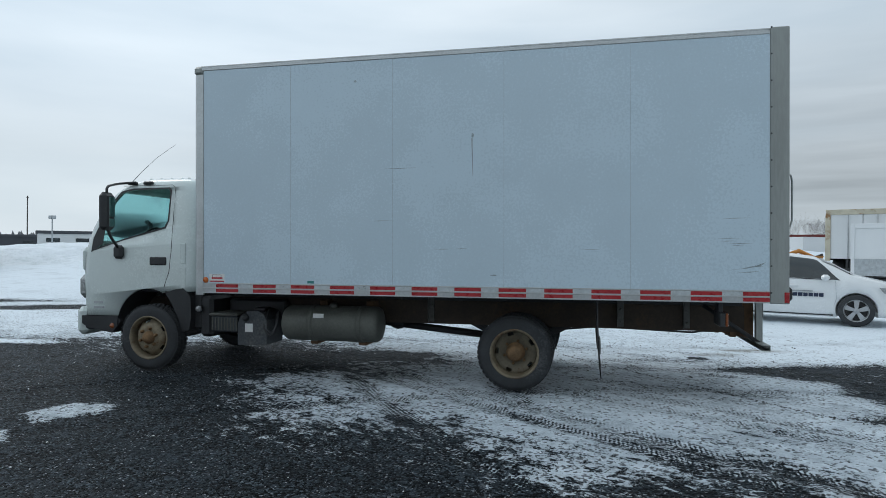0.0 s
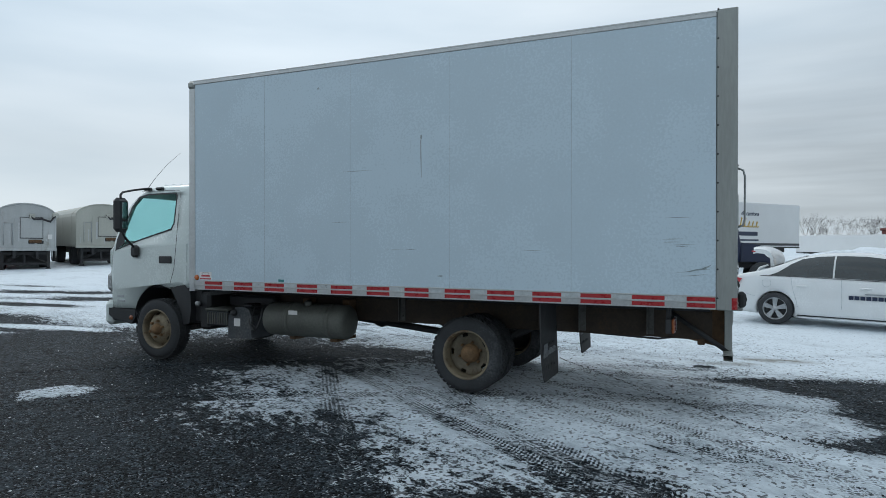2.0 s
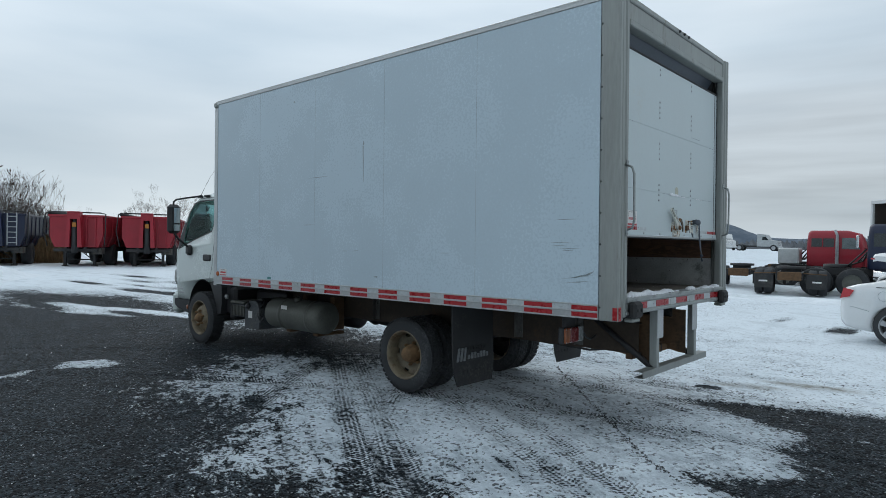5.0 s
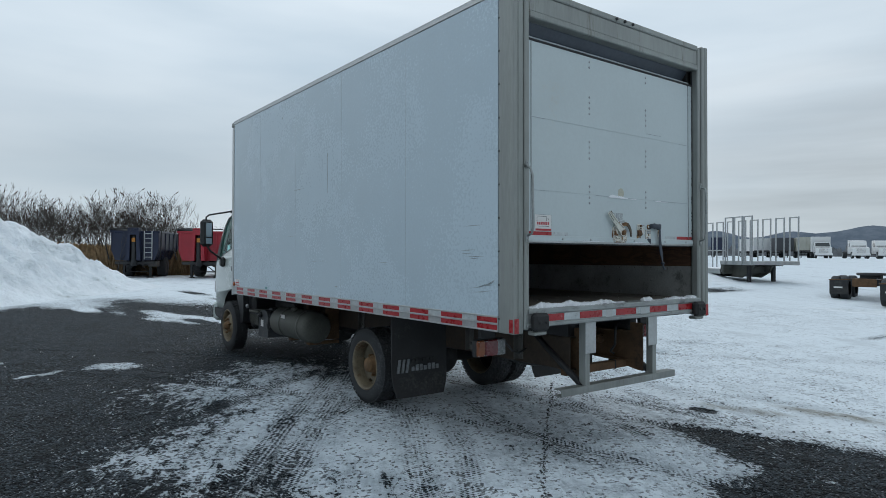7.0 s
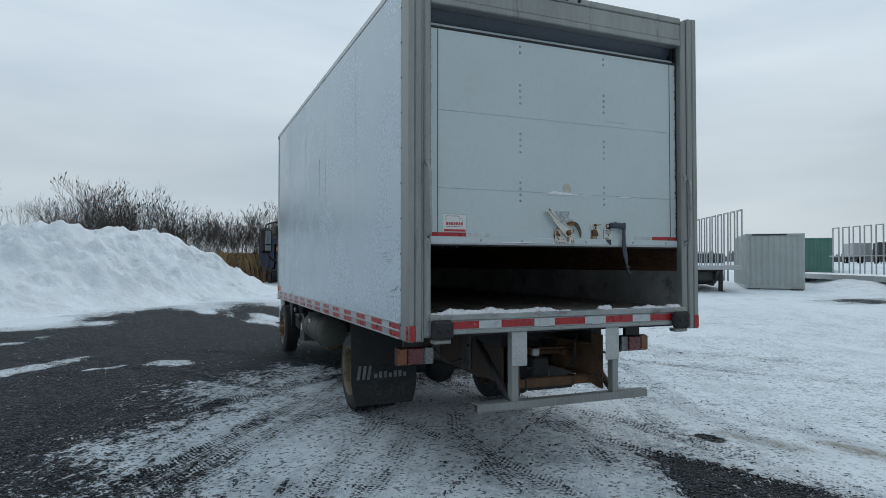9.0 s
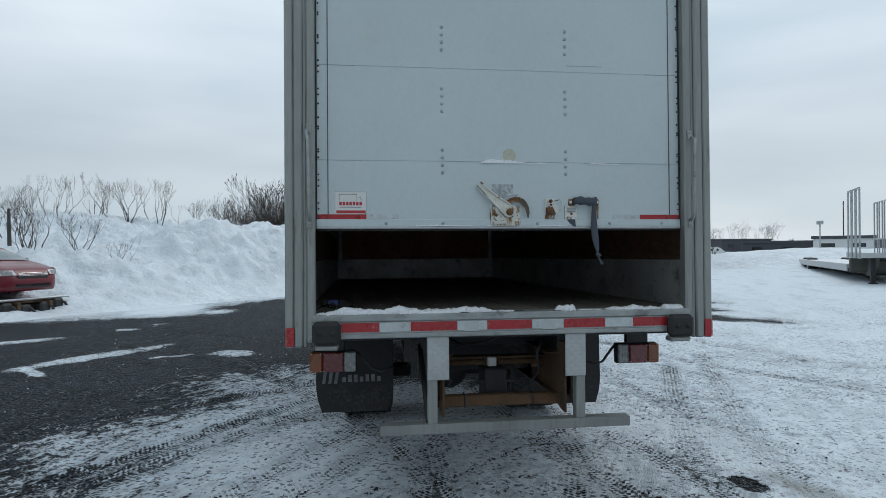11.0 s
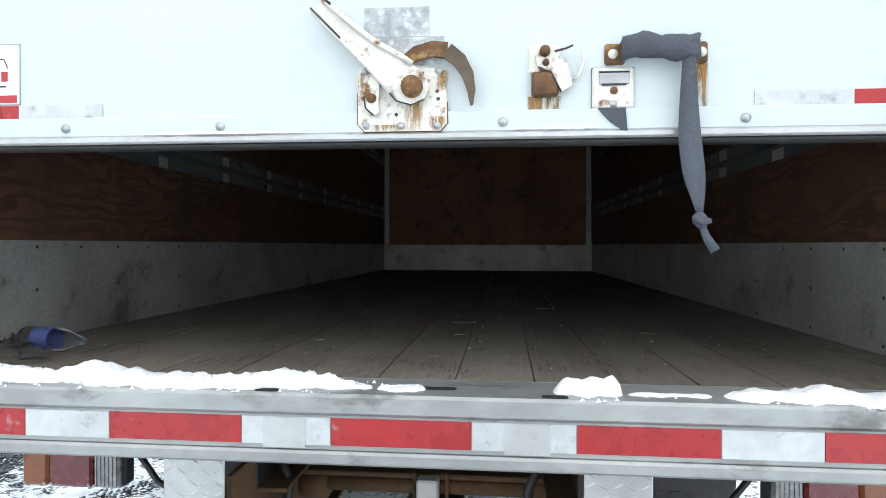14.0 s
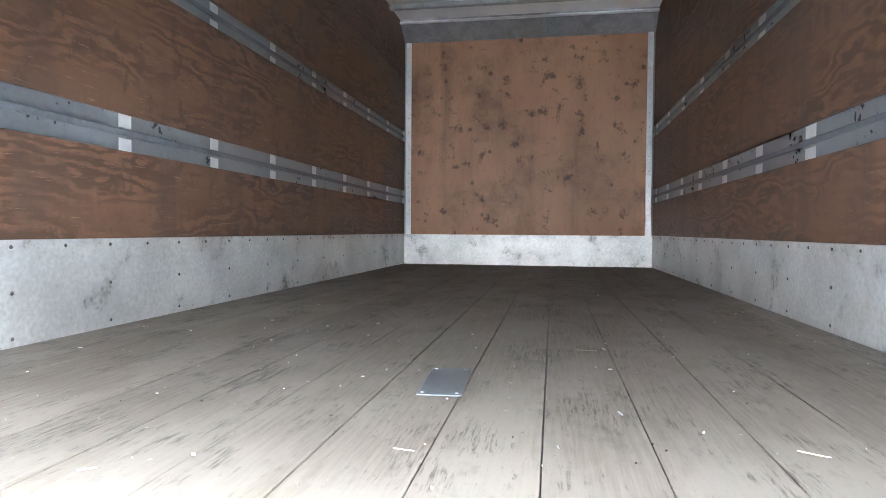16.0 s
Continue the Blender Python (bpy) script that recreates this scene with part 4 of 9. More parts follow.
for side in (-1, 1):
    zf = 0.405 + 0.0085 * 4.49
    for nm, cx, yo, convex, zc in (("front_wheel", -4.49, 1.1, True, zf), ("rear_wheel", 0.0, 1.05, False, 0.405)):
        w = part(nm, Build().cyl((cx, side * 0.6, zc), (cx, side * 0.85, zc), 0.06, 12), CHASSIS, truck)
        tyre(w, cx, side * yo, side * (yo - 0.22), zc=zc)
        disc_wheel(w, cx, side * yo, -side, convex, zc)
        if not convex:
            tyre(w, cx, side * 0.79, side * 0.57, zc=zc)
            part("rim", Build().lathe((cx, side * 0.79, zc), (0, -side, 0), [(0, 0.265), (0.03, 0.24), (0.2, 0.24), (0.22, 0.265)], 32), RIM, w)

# frame rails, axles, shaft
for side in (-1, 1):
    y = side * 0.42
    b = Build().box(-3.9, 2.42, y - 0.035, y + 0.035, 0.905, 0.915, 0.002).box(-3.9, 2.42, y - 0.035, y + 0.035, 0.635, 0.645, 0.002)
    b.box(-3.9, 2.42, y + side * 0.035 - 0.004, y + side * 0.035 + 0.004, 0.644, 0.906)
    b.box(-5.2, -3.9, y - 0.035, y + side * 0.039, 0.7, 0.9, 0.01)
    part("frame_rail", b, RAILM, truck, "black frame rail spotted with rust")
    part("box_sill", Build().box(X0 + 0.15, 2.4, y - 0.05, y + 0.05, 0.916, 1.075, 0.004), CHASSIS, truck)
for x in (-3.2, -2.1, -1.0, 0.45, 1.55):
    part("cross_member", Build().box(x - 0.04, x + 0.04, -0.4, 0.4, 0.67, 0.89, 0.006), CHASSIS, truck)
for i in range(16):
    x = X0 + 0.2 + i * 0.4
    b = Build().box(x - 0.03, x + 0.03, -HW + 0.03, HW - 0.03, 1.076, 1.082).box(x - 0.004, x + 0.004, -HW + 0.03, HW - 0.03, 1.082, 1.138).box(x - 0.03, x + 0.03, -HW + 0.03, HW - 0.03, 1.138, 1.144)
    part("floor_joist", b, CHASSIS, truck)
b = Build().cyl((0, -0.6, 0.405), (0, 0.6, 0.405), 0.07, 16).lathe((0, 0, 0.405), (1, 0, 0), [(-0.2, 0.05), (-0.16, 0.14), (-0.05, 0.19), (0.06, 0.19), (0.14, 0.13), (0.17, 0.0)], 24)
part("rear_axle", b, CHASSIS, truck, "dirty rear axle with its round differential case")
part("front_axle", Build().box(-4.55, -4.43, -0.75, 0.75, 0.36, 0.46, 0.02), CHASSIS, truck)
part("drive_shaft", Build().cyl((-2.2, 0.02, 0.62), (-0.2, 0.0, 0.43), 0.045, 14).lathe((-1.62, 0.02, 0.58), (1, 0, -0.09), [(-0.1, 0.04), (-0.08, 0.075), (0.0, 0.09), (0.08, 0.06)], 16), CHASSIS, truck)
part("gearbox", Build().box(-3.9, -2.3, -0.28, 0.28, 0.5, 0.95, 0.08), CHASSIS, truck)
for side in (-1, 1):
    y = side * 0.42
    pts = [(-0.72, y, 0.72), (-0.4, y, 0.56), (0, y, 0.5), (0.4, y, 0.56), (0.72, y, 0.72)]
    b = Build()
    for k in range(4):
        b.tube([(px * (1 - 0.12 * k), py, pz - 0.018 * k) for px, py, pz in pts], 0.022, 6)
    part("leaf_spring", b, CHASSIS, truck)
    for x in (-1.06, 1.13, 1.83):
        b = Build().box(x - 0.035, x + 0.035, y + side * 0.042, y + side * 0.055, 0.66, 1.07, 0.003).box(x - 0.035, x - 0.029, y + side * 0.055, y + side * 0.1, 0.66, 1.07)
        for z in (0.72, 0.86, 1.0):
            b.cyl((x + 0.005, y + side * 0.055, z), (x + 0.005, y + side * 0.07, z), 0.014, 8)
        part("body_bracket", b, BRKT, truck, "bolted grey body bracket")
# air lines under the frame
part("brake_hose", Build().tube([(0.2, -0.36, 0.64), (0.5, -0.35, 0.6), (0.9, -0.34, 0.64), (1.4, -0.4, 0.63), (1.9, -0.4, 0.61), (2.2, -0.36, 0.66)], 0.012, 6), BLACK, truck)

# fuel tank with straps, battery box, treatment tank
b = Build().lathe((-2.75, -0.86, 0.655), (1, 0, 0), [(0, 0.0), (0, 0.15), (0.015, 0.185), (0.05, 0.208), (1.14, 0.208), (1.175, 0.185), (1.19, 0.15), (1.19, 0.0)], 36)
tank = part("fuel_tank", b, TANK, truck, "dirty grey cylindrical fuel tank")
for x in (-2.38, -1.78):
    part("tank_strap", Build().lathe((x - 0.03, -0.86, 0.655), (1, 0, 0), [(0, 0.209), (0, 0.215), (0.06, 0.215), (0.06, 0.209)], 36), TANK, tank)
    part("tank_bracket", Build().box(x - 0.05, x + 0.05, -0.9, -0.46, 0.41, 0.45, 0.006).box(x - 0.05, x + 0.05, -0.63, -0.46, 0.47, 0.9, 0.006), RUSTY, tank)
part("filler_cap", Build().cyl((-2.12, -0.92, 0.84), (-2.12, -0.95, 0.89), 0.045, 16), TANK, tank)
part("tank_label", Build().box(-2.33, -2.2, -1.055, -1.05, 0.735, 0.785), STICKW, tank, "faded pale label")
b = Build().box(-3.69, -3.335, -1.0, -0.55, 0.53, 0.72, 0.015)
bat = part("battery_box", b, ADDT, truck, "grey ribbed battery box")
part("lid", Build().box(-3.71, -3.325, -1.02, -0.53, 0.722, 0.755, 0.012), TANK, bat)
for i in range(9):
    part("rib", Build().box(-3.67 + i * 0.04, -3.657 + i * 0.04, -1.012, -0.998, 0.55, 0.7), TANK, bat)
b = Build().prism([(-3.33, 0.38), (-2.95, 0.39), (-2.95, 0.68), (-2.99, 0.76), (-3.06, 0.79), (-3.2, 0.785), (-3.29, 0.73), (-3.325, 0.64)], 1, -1.0, -0.6)
dn = part("additive_tank", b, ADDT, truck, "dirty plastic tank with a white label")
part("label_plate", Build().box(-3.23, -3.13, -1.004, -0.998, 0.54, 0.64), STICKW, dn, "small white label")
part("cap", Build().cyl((-3.22, -0.99, 0.7), (-3.23, -1.03, 0.73), 0.045, 14).box(-3.17, -3.03, -0.9, -0.72, 0.78, 0.82, 0.01), BLACK, dn)
part("hose", Build().tube([(-3.0, -0.92, 0.78), (-2.99, -0.98, 0.7), (-2.98, -1.0, 0.58), (-2.92, -1.0, 0.5), (-2.86, -0.99, 0.54), (-2.835, -0.95, 0.66), (-2.84, -0.9, 0.78)], 0.013, 8), BLACK, truck)
part("hose", Build().tube([(-2.98, -0.88, 0.8), (-2.965, -0.95, 0.7), (-2.95, -0.98, 0.58), (-2.9, -0.98, 0.53), (-2.85, -0.97, 0.6), (-2.86, -0.9, 0.76)], 0.011, 8), BLACK, truck)
part("air_cleaner", Build().box(-3.9, -3.72, -0.93, -0.45, 0.45, 0.95, 0.04).box(-3.7, -2.9, -0.6, -0.46, 0.45, 0.9, 0.03), BLACK, truck)
part("exhaust_filter", Build().lathe((-3.7, 0.72, 0.47), (1, 0, 0), [(0, 0), (0, 0.14), (0.06, 0.2), (0.9, 0.2), (0.96, 0.14), (0.96, 0)], 24), CHASSIS, truck, "dark exhaust filter drum")
part("side_lamp", Build().lathe((-3.87, -0.97, 0.8), (0, -1, 0), [(0, 0.0), (0, 0.04), (0.03, 0.035), (0.04, 0.0)], 14), LAMPC, truck, "small round clear lamp")

# ---- cargo box ----
box = part("cargo_box", Build().box(X0 + 0.07, X1 - 0.172, -HW + 0.02, HW - 0.02, ZT - 0.03, ZT, 0.004), FARWHITE, truck, "long white cargo box with aluminium rails")
for side in (-1, 1):
    y = side * HW
    # skin in sheets with narrow joints
    joints = [X0 + 0.13, -2.49, -1.29, -0.08, 1.185, X1 - 0.172]
    for a, c in zip(joints, joints[1:]):
        part("side_sheet", Build().box(a + 0.001, c - 0.001, y - side * 0.012, y, 1.14, ZT - 0.055, 0.001), WHITE, box)
    for x in joints[1:-1]:
        part("joint_seal", Build().box(x - 0.0016, x + 0.0016, y - side * 0.002, y + side * 0.0005, 1.142, ZT - 0.057), SEAL, box)
    part("joint_backing", Build().box(X0 + 0.1, X1 - 0.2, y - side * 0.02, y - side * 0.013, 1.1, ZT - 0.03), SEAM, box)
    part("top_rail", Build().box(X0 + 0.1, X1 - 0.172, y - side * 0.05, y + side * 0.006, ZT - 0.055, ZT - 0.012, 0.006).box(X0 + 0.1, X1 - 0.172, y - side * 0.06, y + side * 0.0, ZT - 0.012, ZT + 0.004, 0.003), ALU, box, "aluminium top rail")
    b = Build().box(X0 + 0.12, X1 - 0.172, y - side * 0.04, y + side * 0.006, ZB, 1.14, 0.003)
    b.box(X0 + 0.12, X1 - 0.172, y + side * 0.006, y + side * 0.012, 1.074, 1.086, 0.002).box(X0 + 0.12, X1 - 0.172, y + side * 0.006, y + side * 0.012, 1.13, 1.14, 0.002)
    b.box(X0 + 0.12, X1 - 0.172, y + side * 0.006, y + side * 0.012, 1.02, 1.03, 0.002)
    rail = part("bottom_rail", b, ALU, box, "aluminium bottom rail with red and white tape")
    for i in range(13):
        x = -3.424 + i * 0.47
        part("tape", Build().box(x, min(x + 0.285, X1 - 0.174), y + side * 0.006, y + side * 0.0085, 1.089, 1.126), RED, rail, "red reflective tape")
        part("tape", Build().box(x, min(x + 0.285, X1 - 0.174), y + side * 0.006, y + side * 0.0085, 1.034, 1.071), RED, rail, "red reflective tape")
        if i < 12:
            part("tape", Build().box(x + 0.286, x + 0.469, y + side * 0.006, y + side * 0.0083, 1.089, 1.126), TAPEW, rail, "grey-white reflective tape")
    # front corner post: rounded, with a cast cap
    b = Build()
    n = 8
    rows = []
    for z in (ZB - 0.02, ZT - 0.1):
        ring = [(X0 + 0.13, y + side * 0.006), (X0 + 0.06, y + side * 0.006)]
        ring += [(X0 + 0.06 - 0.06 * math.sin(radians(a)), y - side * 0.06 + side * 0.066 * math.cos(radians(a))) for a in range(10, 91, 16)]
        ring += [(X0, y - side * 0.16), (X0 + 0.02, y - side * 0.16), (X0 + 0.13, y - side * 0.03)]
        rows.append([(px, py, z) for px, py in ring])
    b.grid(rows, False, True, True)
    post = part("front_post", b, ALU, box, "rounded aluminium front corner post")
    part("corner_cap", Build().box(X0 - 0.003, X0 + 0.135, y - side * 0.17, y + side * 0.01, ZT - 0.1, ZT + 0.006, 0.03), FRAME, post, "cast grey corner cap")
    # rear post: grooved steel, wrapping the corner
    post = part("rear_post", Build().box(X1 - 0.17, X1, y - side * 0.045, y + side * 0.002, ZB - 0.005, ZT + 0.012, 0.008), FRAME, box, "grey steel rear corner post")
    part("post_fold", Build().box(X1 - 0.08, X1 - 0.002, y - side * 0.1, y - side * 0.045, ZB - 0.005, ZT + 0.01, 0.01), FRAME, post)
    part("groove", Build().box(X1 - 0.08, X1 - 0.018, y - side * 0.118, y - side * 0.099, ZB - 0.005, ZT, 0.004), FRAME, post)
    part("inner_fold", Build().box(X1 - 0.08, X1 - 0.004, y - side * 0.168, y - side * 0.117, ZB + 0.02, ZT - 0.02, 0.01), FRAME, post)
    for k in range(11):
        z = ZB + 0.1 + k * 0.255
        part("rivet", Build().lathe((X1 - 0.158, y + side * 0.002, z), (0, side, 0), [(0, 0.009), (0.004, 0.006), (0.005, 0)], 8), BLACK, post)
    part("reflector", Build().box(X1 - 0.045, X1 - 0.004, y + side * 0.002, y + side * 0.006, 1.025, 1.125, 0.002), RED, post, "red reflector")
    part("reflector", Build().box(X1, X1 + 0.004, y - side * 0.05, y - side * 0.006, 1.02, 1.13, 0.002), RED, post, "red reflector")
    # grab handle
    yy = y - side * 0.135
    b = Build().tube([(X1 - 0.01, yy + side * 0.012, 2.28), (X1 + 0.045, yy + side * 0.01, 2.255), (X1 + 0.06, yy, 2.2), (X1 + 0.06, yy - side * 0.006, 1.82), (X1 + 0.045, yy - side * 0.006, 1.765), (X1 - 0.01, yy - side * 0.004, 1.745)], 0.0095, 10)
    b.box(X1 - 0.004, X1 + 0.006, yy - 0.014, yy + 0.014, 2.255, 2.315, 0.003).box(X1 - 0.004, X1 + 0.006, yy - 0.014, yy + 0.014, 1.705, 1.76, 0.003).cyl((X1, yy, 2.3), (X1 + 0.012, yy, 2.3), 0.007, 8).cyl((X1, yy, 1.72), (X1 + 0.012, yy, 1.72), 0.007, 8)
    part("grab_handle", b, SILLM, box, "bent aluminium grab handle")
part("front_panel", Build().box(X0, X0 + 0.03, -HW + 0.1, HW - 0.1, ZB, ZT - 0.02, 0.004), WHITE, box)
part("front_rail", Build().box(X0 - 0.004, X0 + 0.08, -HW + 0.12, HW - 0.12, ZT - 0.07, ZT + 0.004, 0.01), ALU, box)
header = part("header", Build().box(X1 - 0.1, X1 - 0.012, -HW + 0.168, HW - 0.168, ZT - 0.19, ZT - 0.05, 0.006), FRAME, box, "grey steel header beam over the rear door")
part("upper_fold", Build().box(X1 - 0.1, X1, -HW + 0.168, HW - 0.168, ZT - 0.05, ZT, 0.008), FRAME, header)
part("lower_fold", Build().box(X1 - 0.1, X1, -HW + 0.168, HW - 0.168, ZT - 0.24, ZT - 0.19, 0.008), FRAME, header)
for y in (-0.11, 0.0, 0.11):
    part("clearance_lamp", Build().lathe((X1, y, ZT - 0.025), (1, 0, 0), [(0, 0.014), (0.014, 0.012), (0.018, 0)], 10), BLACK, header)

ROOF_FALL = 0.03  # the roof comes down a little towards the rear
for ob in (box, *box.children_recursive):
    for v in ob.data.vertices:
        if v.co.z > 1.2:
            v.co.z -= ROOF_FALL * (v.co.z - 1.2) / (ZT - 1.2) * (v.co.x - X0) / (X1 - X0)

# scratches, dents and stickers on the camera's side
y = -HW
for x0, x1, z0, z1 in ((-1.44, -1.0, 2.403, 2.407), (-1.55, -1.28, 1.838, 1.842), (-0.83, -0.62, 1.53, 1.534), (2.03, 2.29, 1.83, 1.834), (1.99, 2.21, 1.637, 1.641), (2.05, 2.31, 1.585, 1.589),
                       (2.01, 2.15, 1.61, 1.614), (2.11, 2.23, 1.57, 1.573), (-0.6, -0.46, 1.535, 1.538), (0.7, 0.92, 1.53, 1.532)):
    part("scratch", Build().prism([(x0, z0), ((x0 + x1) / 2, z0 - 0.002), (x1, z0 + 0.004), ((x0 + x1) / 2, z1 + 0.002)], 1, y - 0.0012, y + 0.002), SCUFF, box)
for cx, cz, n, w, h in ((-0.41, 2.73, 5, 0.016, 0.04), (-1.72, 3.375, 5, 0.02, 0.016), (-0.19, 1.26, 5, 0.05, 0.01)):
    pts = [(cx + w * math.cos(2 * math.pi * i / n) * (0.6 + 0.4 * random.random()), cz + h * math.sin(2 * math.pi * i / n) * (0.5 + 0.5 * random.random())) for i in range(n)]
    part("scuff_mark", Build().prism(pts, 1, y - 0.0012, y + 0.002), SCUFF, box)
for xs in (((2.1, 1.332), (2.26, 1.35), (2.4, 1.4), (2.27, 1.358)), ((2.2, 1.345), (2.32, 1.362), (2.42, 1.372), (2.3, 1.372)), ((2.14, 1.305), (2.28, 1.31), (2.41, 1.332), (2.28, 1.319)), ((2.33, 1.37), (2.38, 1.378), (2.42, 1.412), (2.36, 1.388))):
    part("scuff_mark", Build().prism(list(xs), 1, y - 0.0012, y + 0.002), SCUFF, box)
part("dent_line", Build().prism([(-0.425, 2.7), (-0.41, 2.7), (-0.405, 2.3), (-0.41, 2.3)], 1, y - 0.001, y + 0.002), SEAM, box)
part("side_marker", Build().lathe((X0 + 0.158, y - 0.001, 1.172), (0, -1, 0), [(0, 0.0), (0, 0.036), (0.012, 0.03), (0.016, 0)], 20), ORANGEM, box, "round orange side marker")
st = part("sticker", Build().box(X0 + 0.205, X0 + 0.4, y - 0.0015, y, 1.148, 1.245), STICKW, box, "white sticker with red and dark print")
part("print", Build().box(X0 + 0.21, X0 + 0.395, y - 0.0025, y - 0.0015, 1.152, 1.166).box(X0 + 0.235, X0 + 0.375, y - 0.0025, y - 0.0015, 1.186, 1.206), STICKR, st)
part("print", Build().box(X0 + 0.245, X0 + 0.355, y - 0.0025, y - 0.0015, 1.232, 1.236).box(X0 + 0.245, X0 + 0.25, y - 0.0025, y - 0.0015, 1.208, 1.232).box(X0 + 0.355, X0 + 0.36, y - 0.0025, y - 0.0015, 1.208, 1.236), INK, st)
part("label_plate", Build().box(-2.285, -2.205, y - 0.0015, y, 1.148, 1.176), TEAL, box, "small teal label")

# ---- rear sill ----
sill = part("rear_sill", Build().box(X1 - 0.14, X1 + 0.012, -HW + 0.13, HW - 0.13, 1.058, 1.085, 0.005), SILLM, box, "aluminium rear sill with red and white tape")
part("tape_face", Build().box(X1 - 0.02, X1 + 0.004, -HW + 0.13, HW - 0.13, 1.085, 1.155, 0.002), SILLM, sill)
part("upper_lip", Build().box(X1 - 0.14, X1 + 0.014, -HW + 0.15, HW - 0.15, 1.155, 1.197, 0.006), SILLM, sill)
cuts = [-0.984, -0.765, -0.584, -0.309, -0.13, 0.143, 0.339, 0.599, 0.778, 1.003]
for i, (a, c) in enumerate(zip(cuts, cuts[1:])):
    part("tape", Build().box(X1 + 0.004, X1 + 0.0065, a + 0.001, c - 0.001, 1.096, 1.149), TAPEW if i % 2 else RED, sill, "chipped grey-white tape" if i % 2 else "chipped red tape")
# slots are solid black fills: the shade inside is put in as colour
for y, w, x in ((-0.262, 0.025, X1 - 0.008), (0.06, 0.05, X1 - 0.055), (0.3, 0.025, X1 - 0.008)):
    ring = [(x + 0.011 * math.sin(a), y + math.copysign(w - 0.011, math.cos(a)) + 0.011 * math.cos(a)) for a in [math.pi * (q + 0.5) / 8 for q in range(16)]]
    part("drain_slot", Build().prism(ring, 2, 1.19, 1.1985), HOLESHADE, sill, "oblong drain slot filled black for its shade")
for y in (-0.23, 0.24):
    part("bare_patch", Build().box(X1 + 0.0066, X1 + 0.0085, y - 0.035, y + 0.05, 1.09, 1.148), ALU, sill)
for side in (-1, 1):
    b = Build().box(X1 + 0.005, X1 + 0.075, side * 0.985, side * 1.145, 1.03, 1.165, 0.022)
    for yy in (1.03, 1.1):
        b.cyl((X1 + 0.07, side * yy, 1.1), (X1 + 0.082, side * yy, 1.1), 0.016, 10)
    part("dock_bumper", b, RUBBER, box, "cracked black rubber dock bumper")
    part("bumper_foot", Build().box(X1 - 0.03, X1 + 0.05, side * 1.0, side * 1.13, 1.0, 1.03, 0.008), FRAME, box)
part("rear_beam", Build().box(X1 - 0.3, X1 - 0.2, -HW + 0.1, HW - 0.1, 1.02, 1.075, 0.004), CHASSIS, box)

# ---- inside ----
XF, XB, IW, ZC = -3.53, X1 - 0.14, 1.222, 3.6
inner = part("load_floor", Build().box(XF, XB, -IW - 0.04, IW + 0.04, ZF - 0.045, ZF - 0.022), CHASSIS, box, "worn grey-brown plank load floor")
edges = [-IW - 0.02] + [-0.247 - 0.1725 * k for k in range(5, 0, -1)] + [-0.247 + 0.1725 * k for k in range(9)] + [IW + 0.02]
for a, c in zip(edges, edges[1:]):
    dz = random.uniform(-0.0015, 0.0015)
    part("plank", Build().box(XF, XB - 0.02, a + 0.0012, c - 0.0012, ZF - 0.022, ZF + dz * 0.6, 0.0008), BOARDS, inner)
part("threshold", Build().box(XB - 0.02, XB + 0.06, -IW, IW, ZF - 0.03, ZF + 0.003, 0.003), KICK, inner, "worn metal threshold strip")
for cx, cy, tw in ((1.34, 0.051, 3),):
    m = Matrix.Translation((cx, cy, ZF + 0.003)) @ Matrix.Rotation(radians(tw), 4, "Z")
    pl = part("patch_plate", Build().box(-0.125, 0.125, -0.047, 0.047, 0, 0.003, 0.001).moved(m), SLOTB, inner, "small screwed metal patch plate")
    for sx in (-0.11, 0.11):
        for sy in (-0.036, 0.036):
            part("screw", Build().lathe(m @ Vector((sx, sy, 0.003)), (0, 0, 1), [(0, 0.005), (0.0015, 0.004), (0.002, 0)], 8), STEEL, pl)
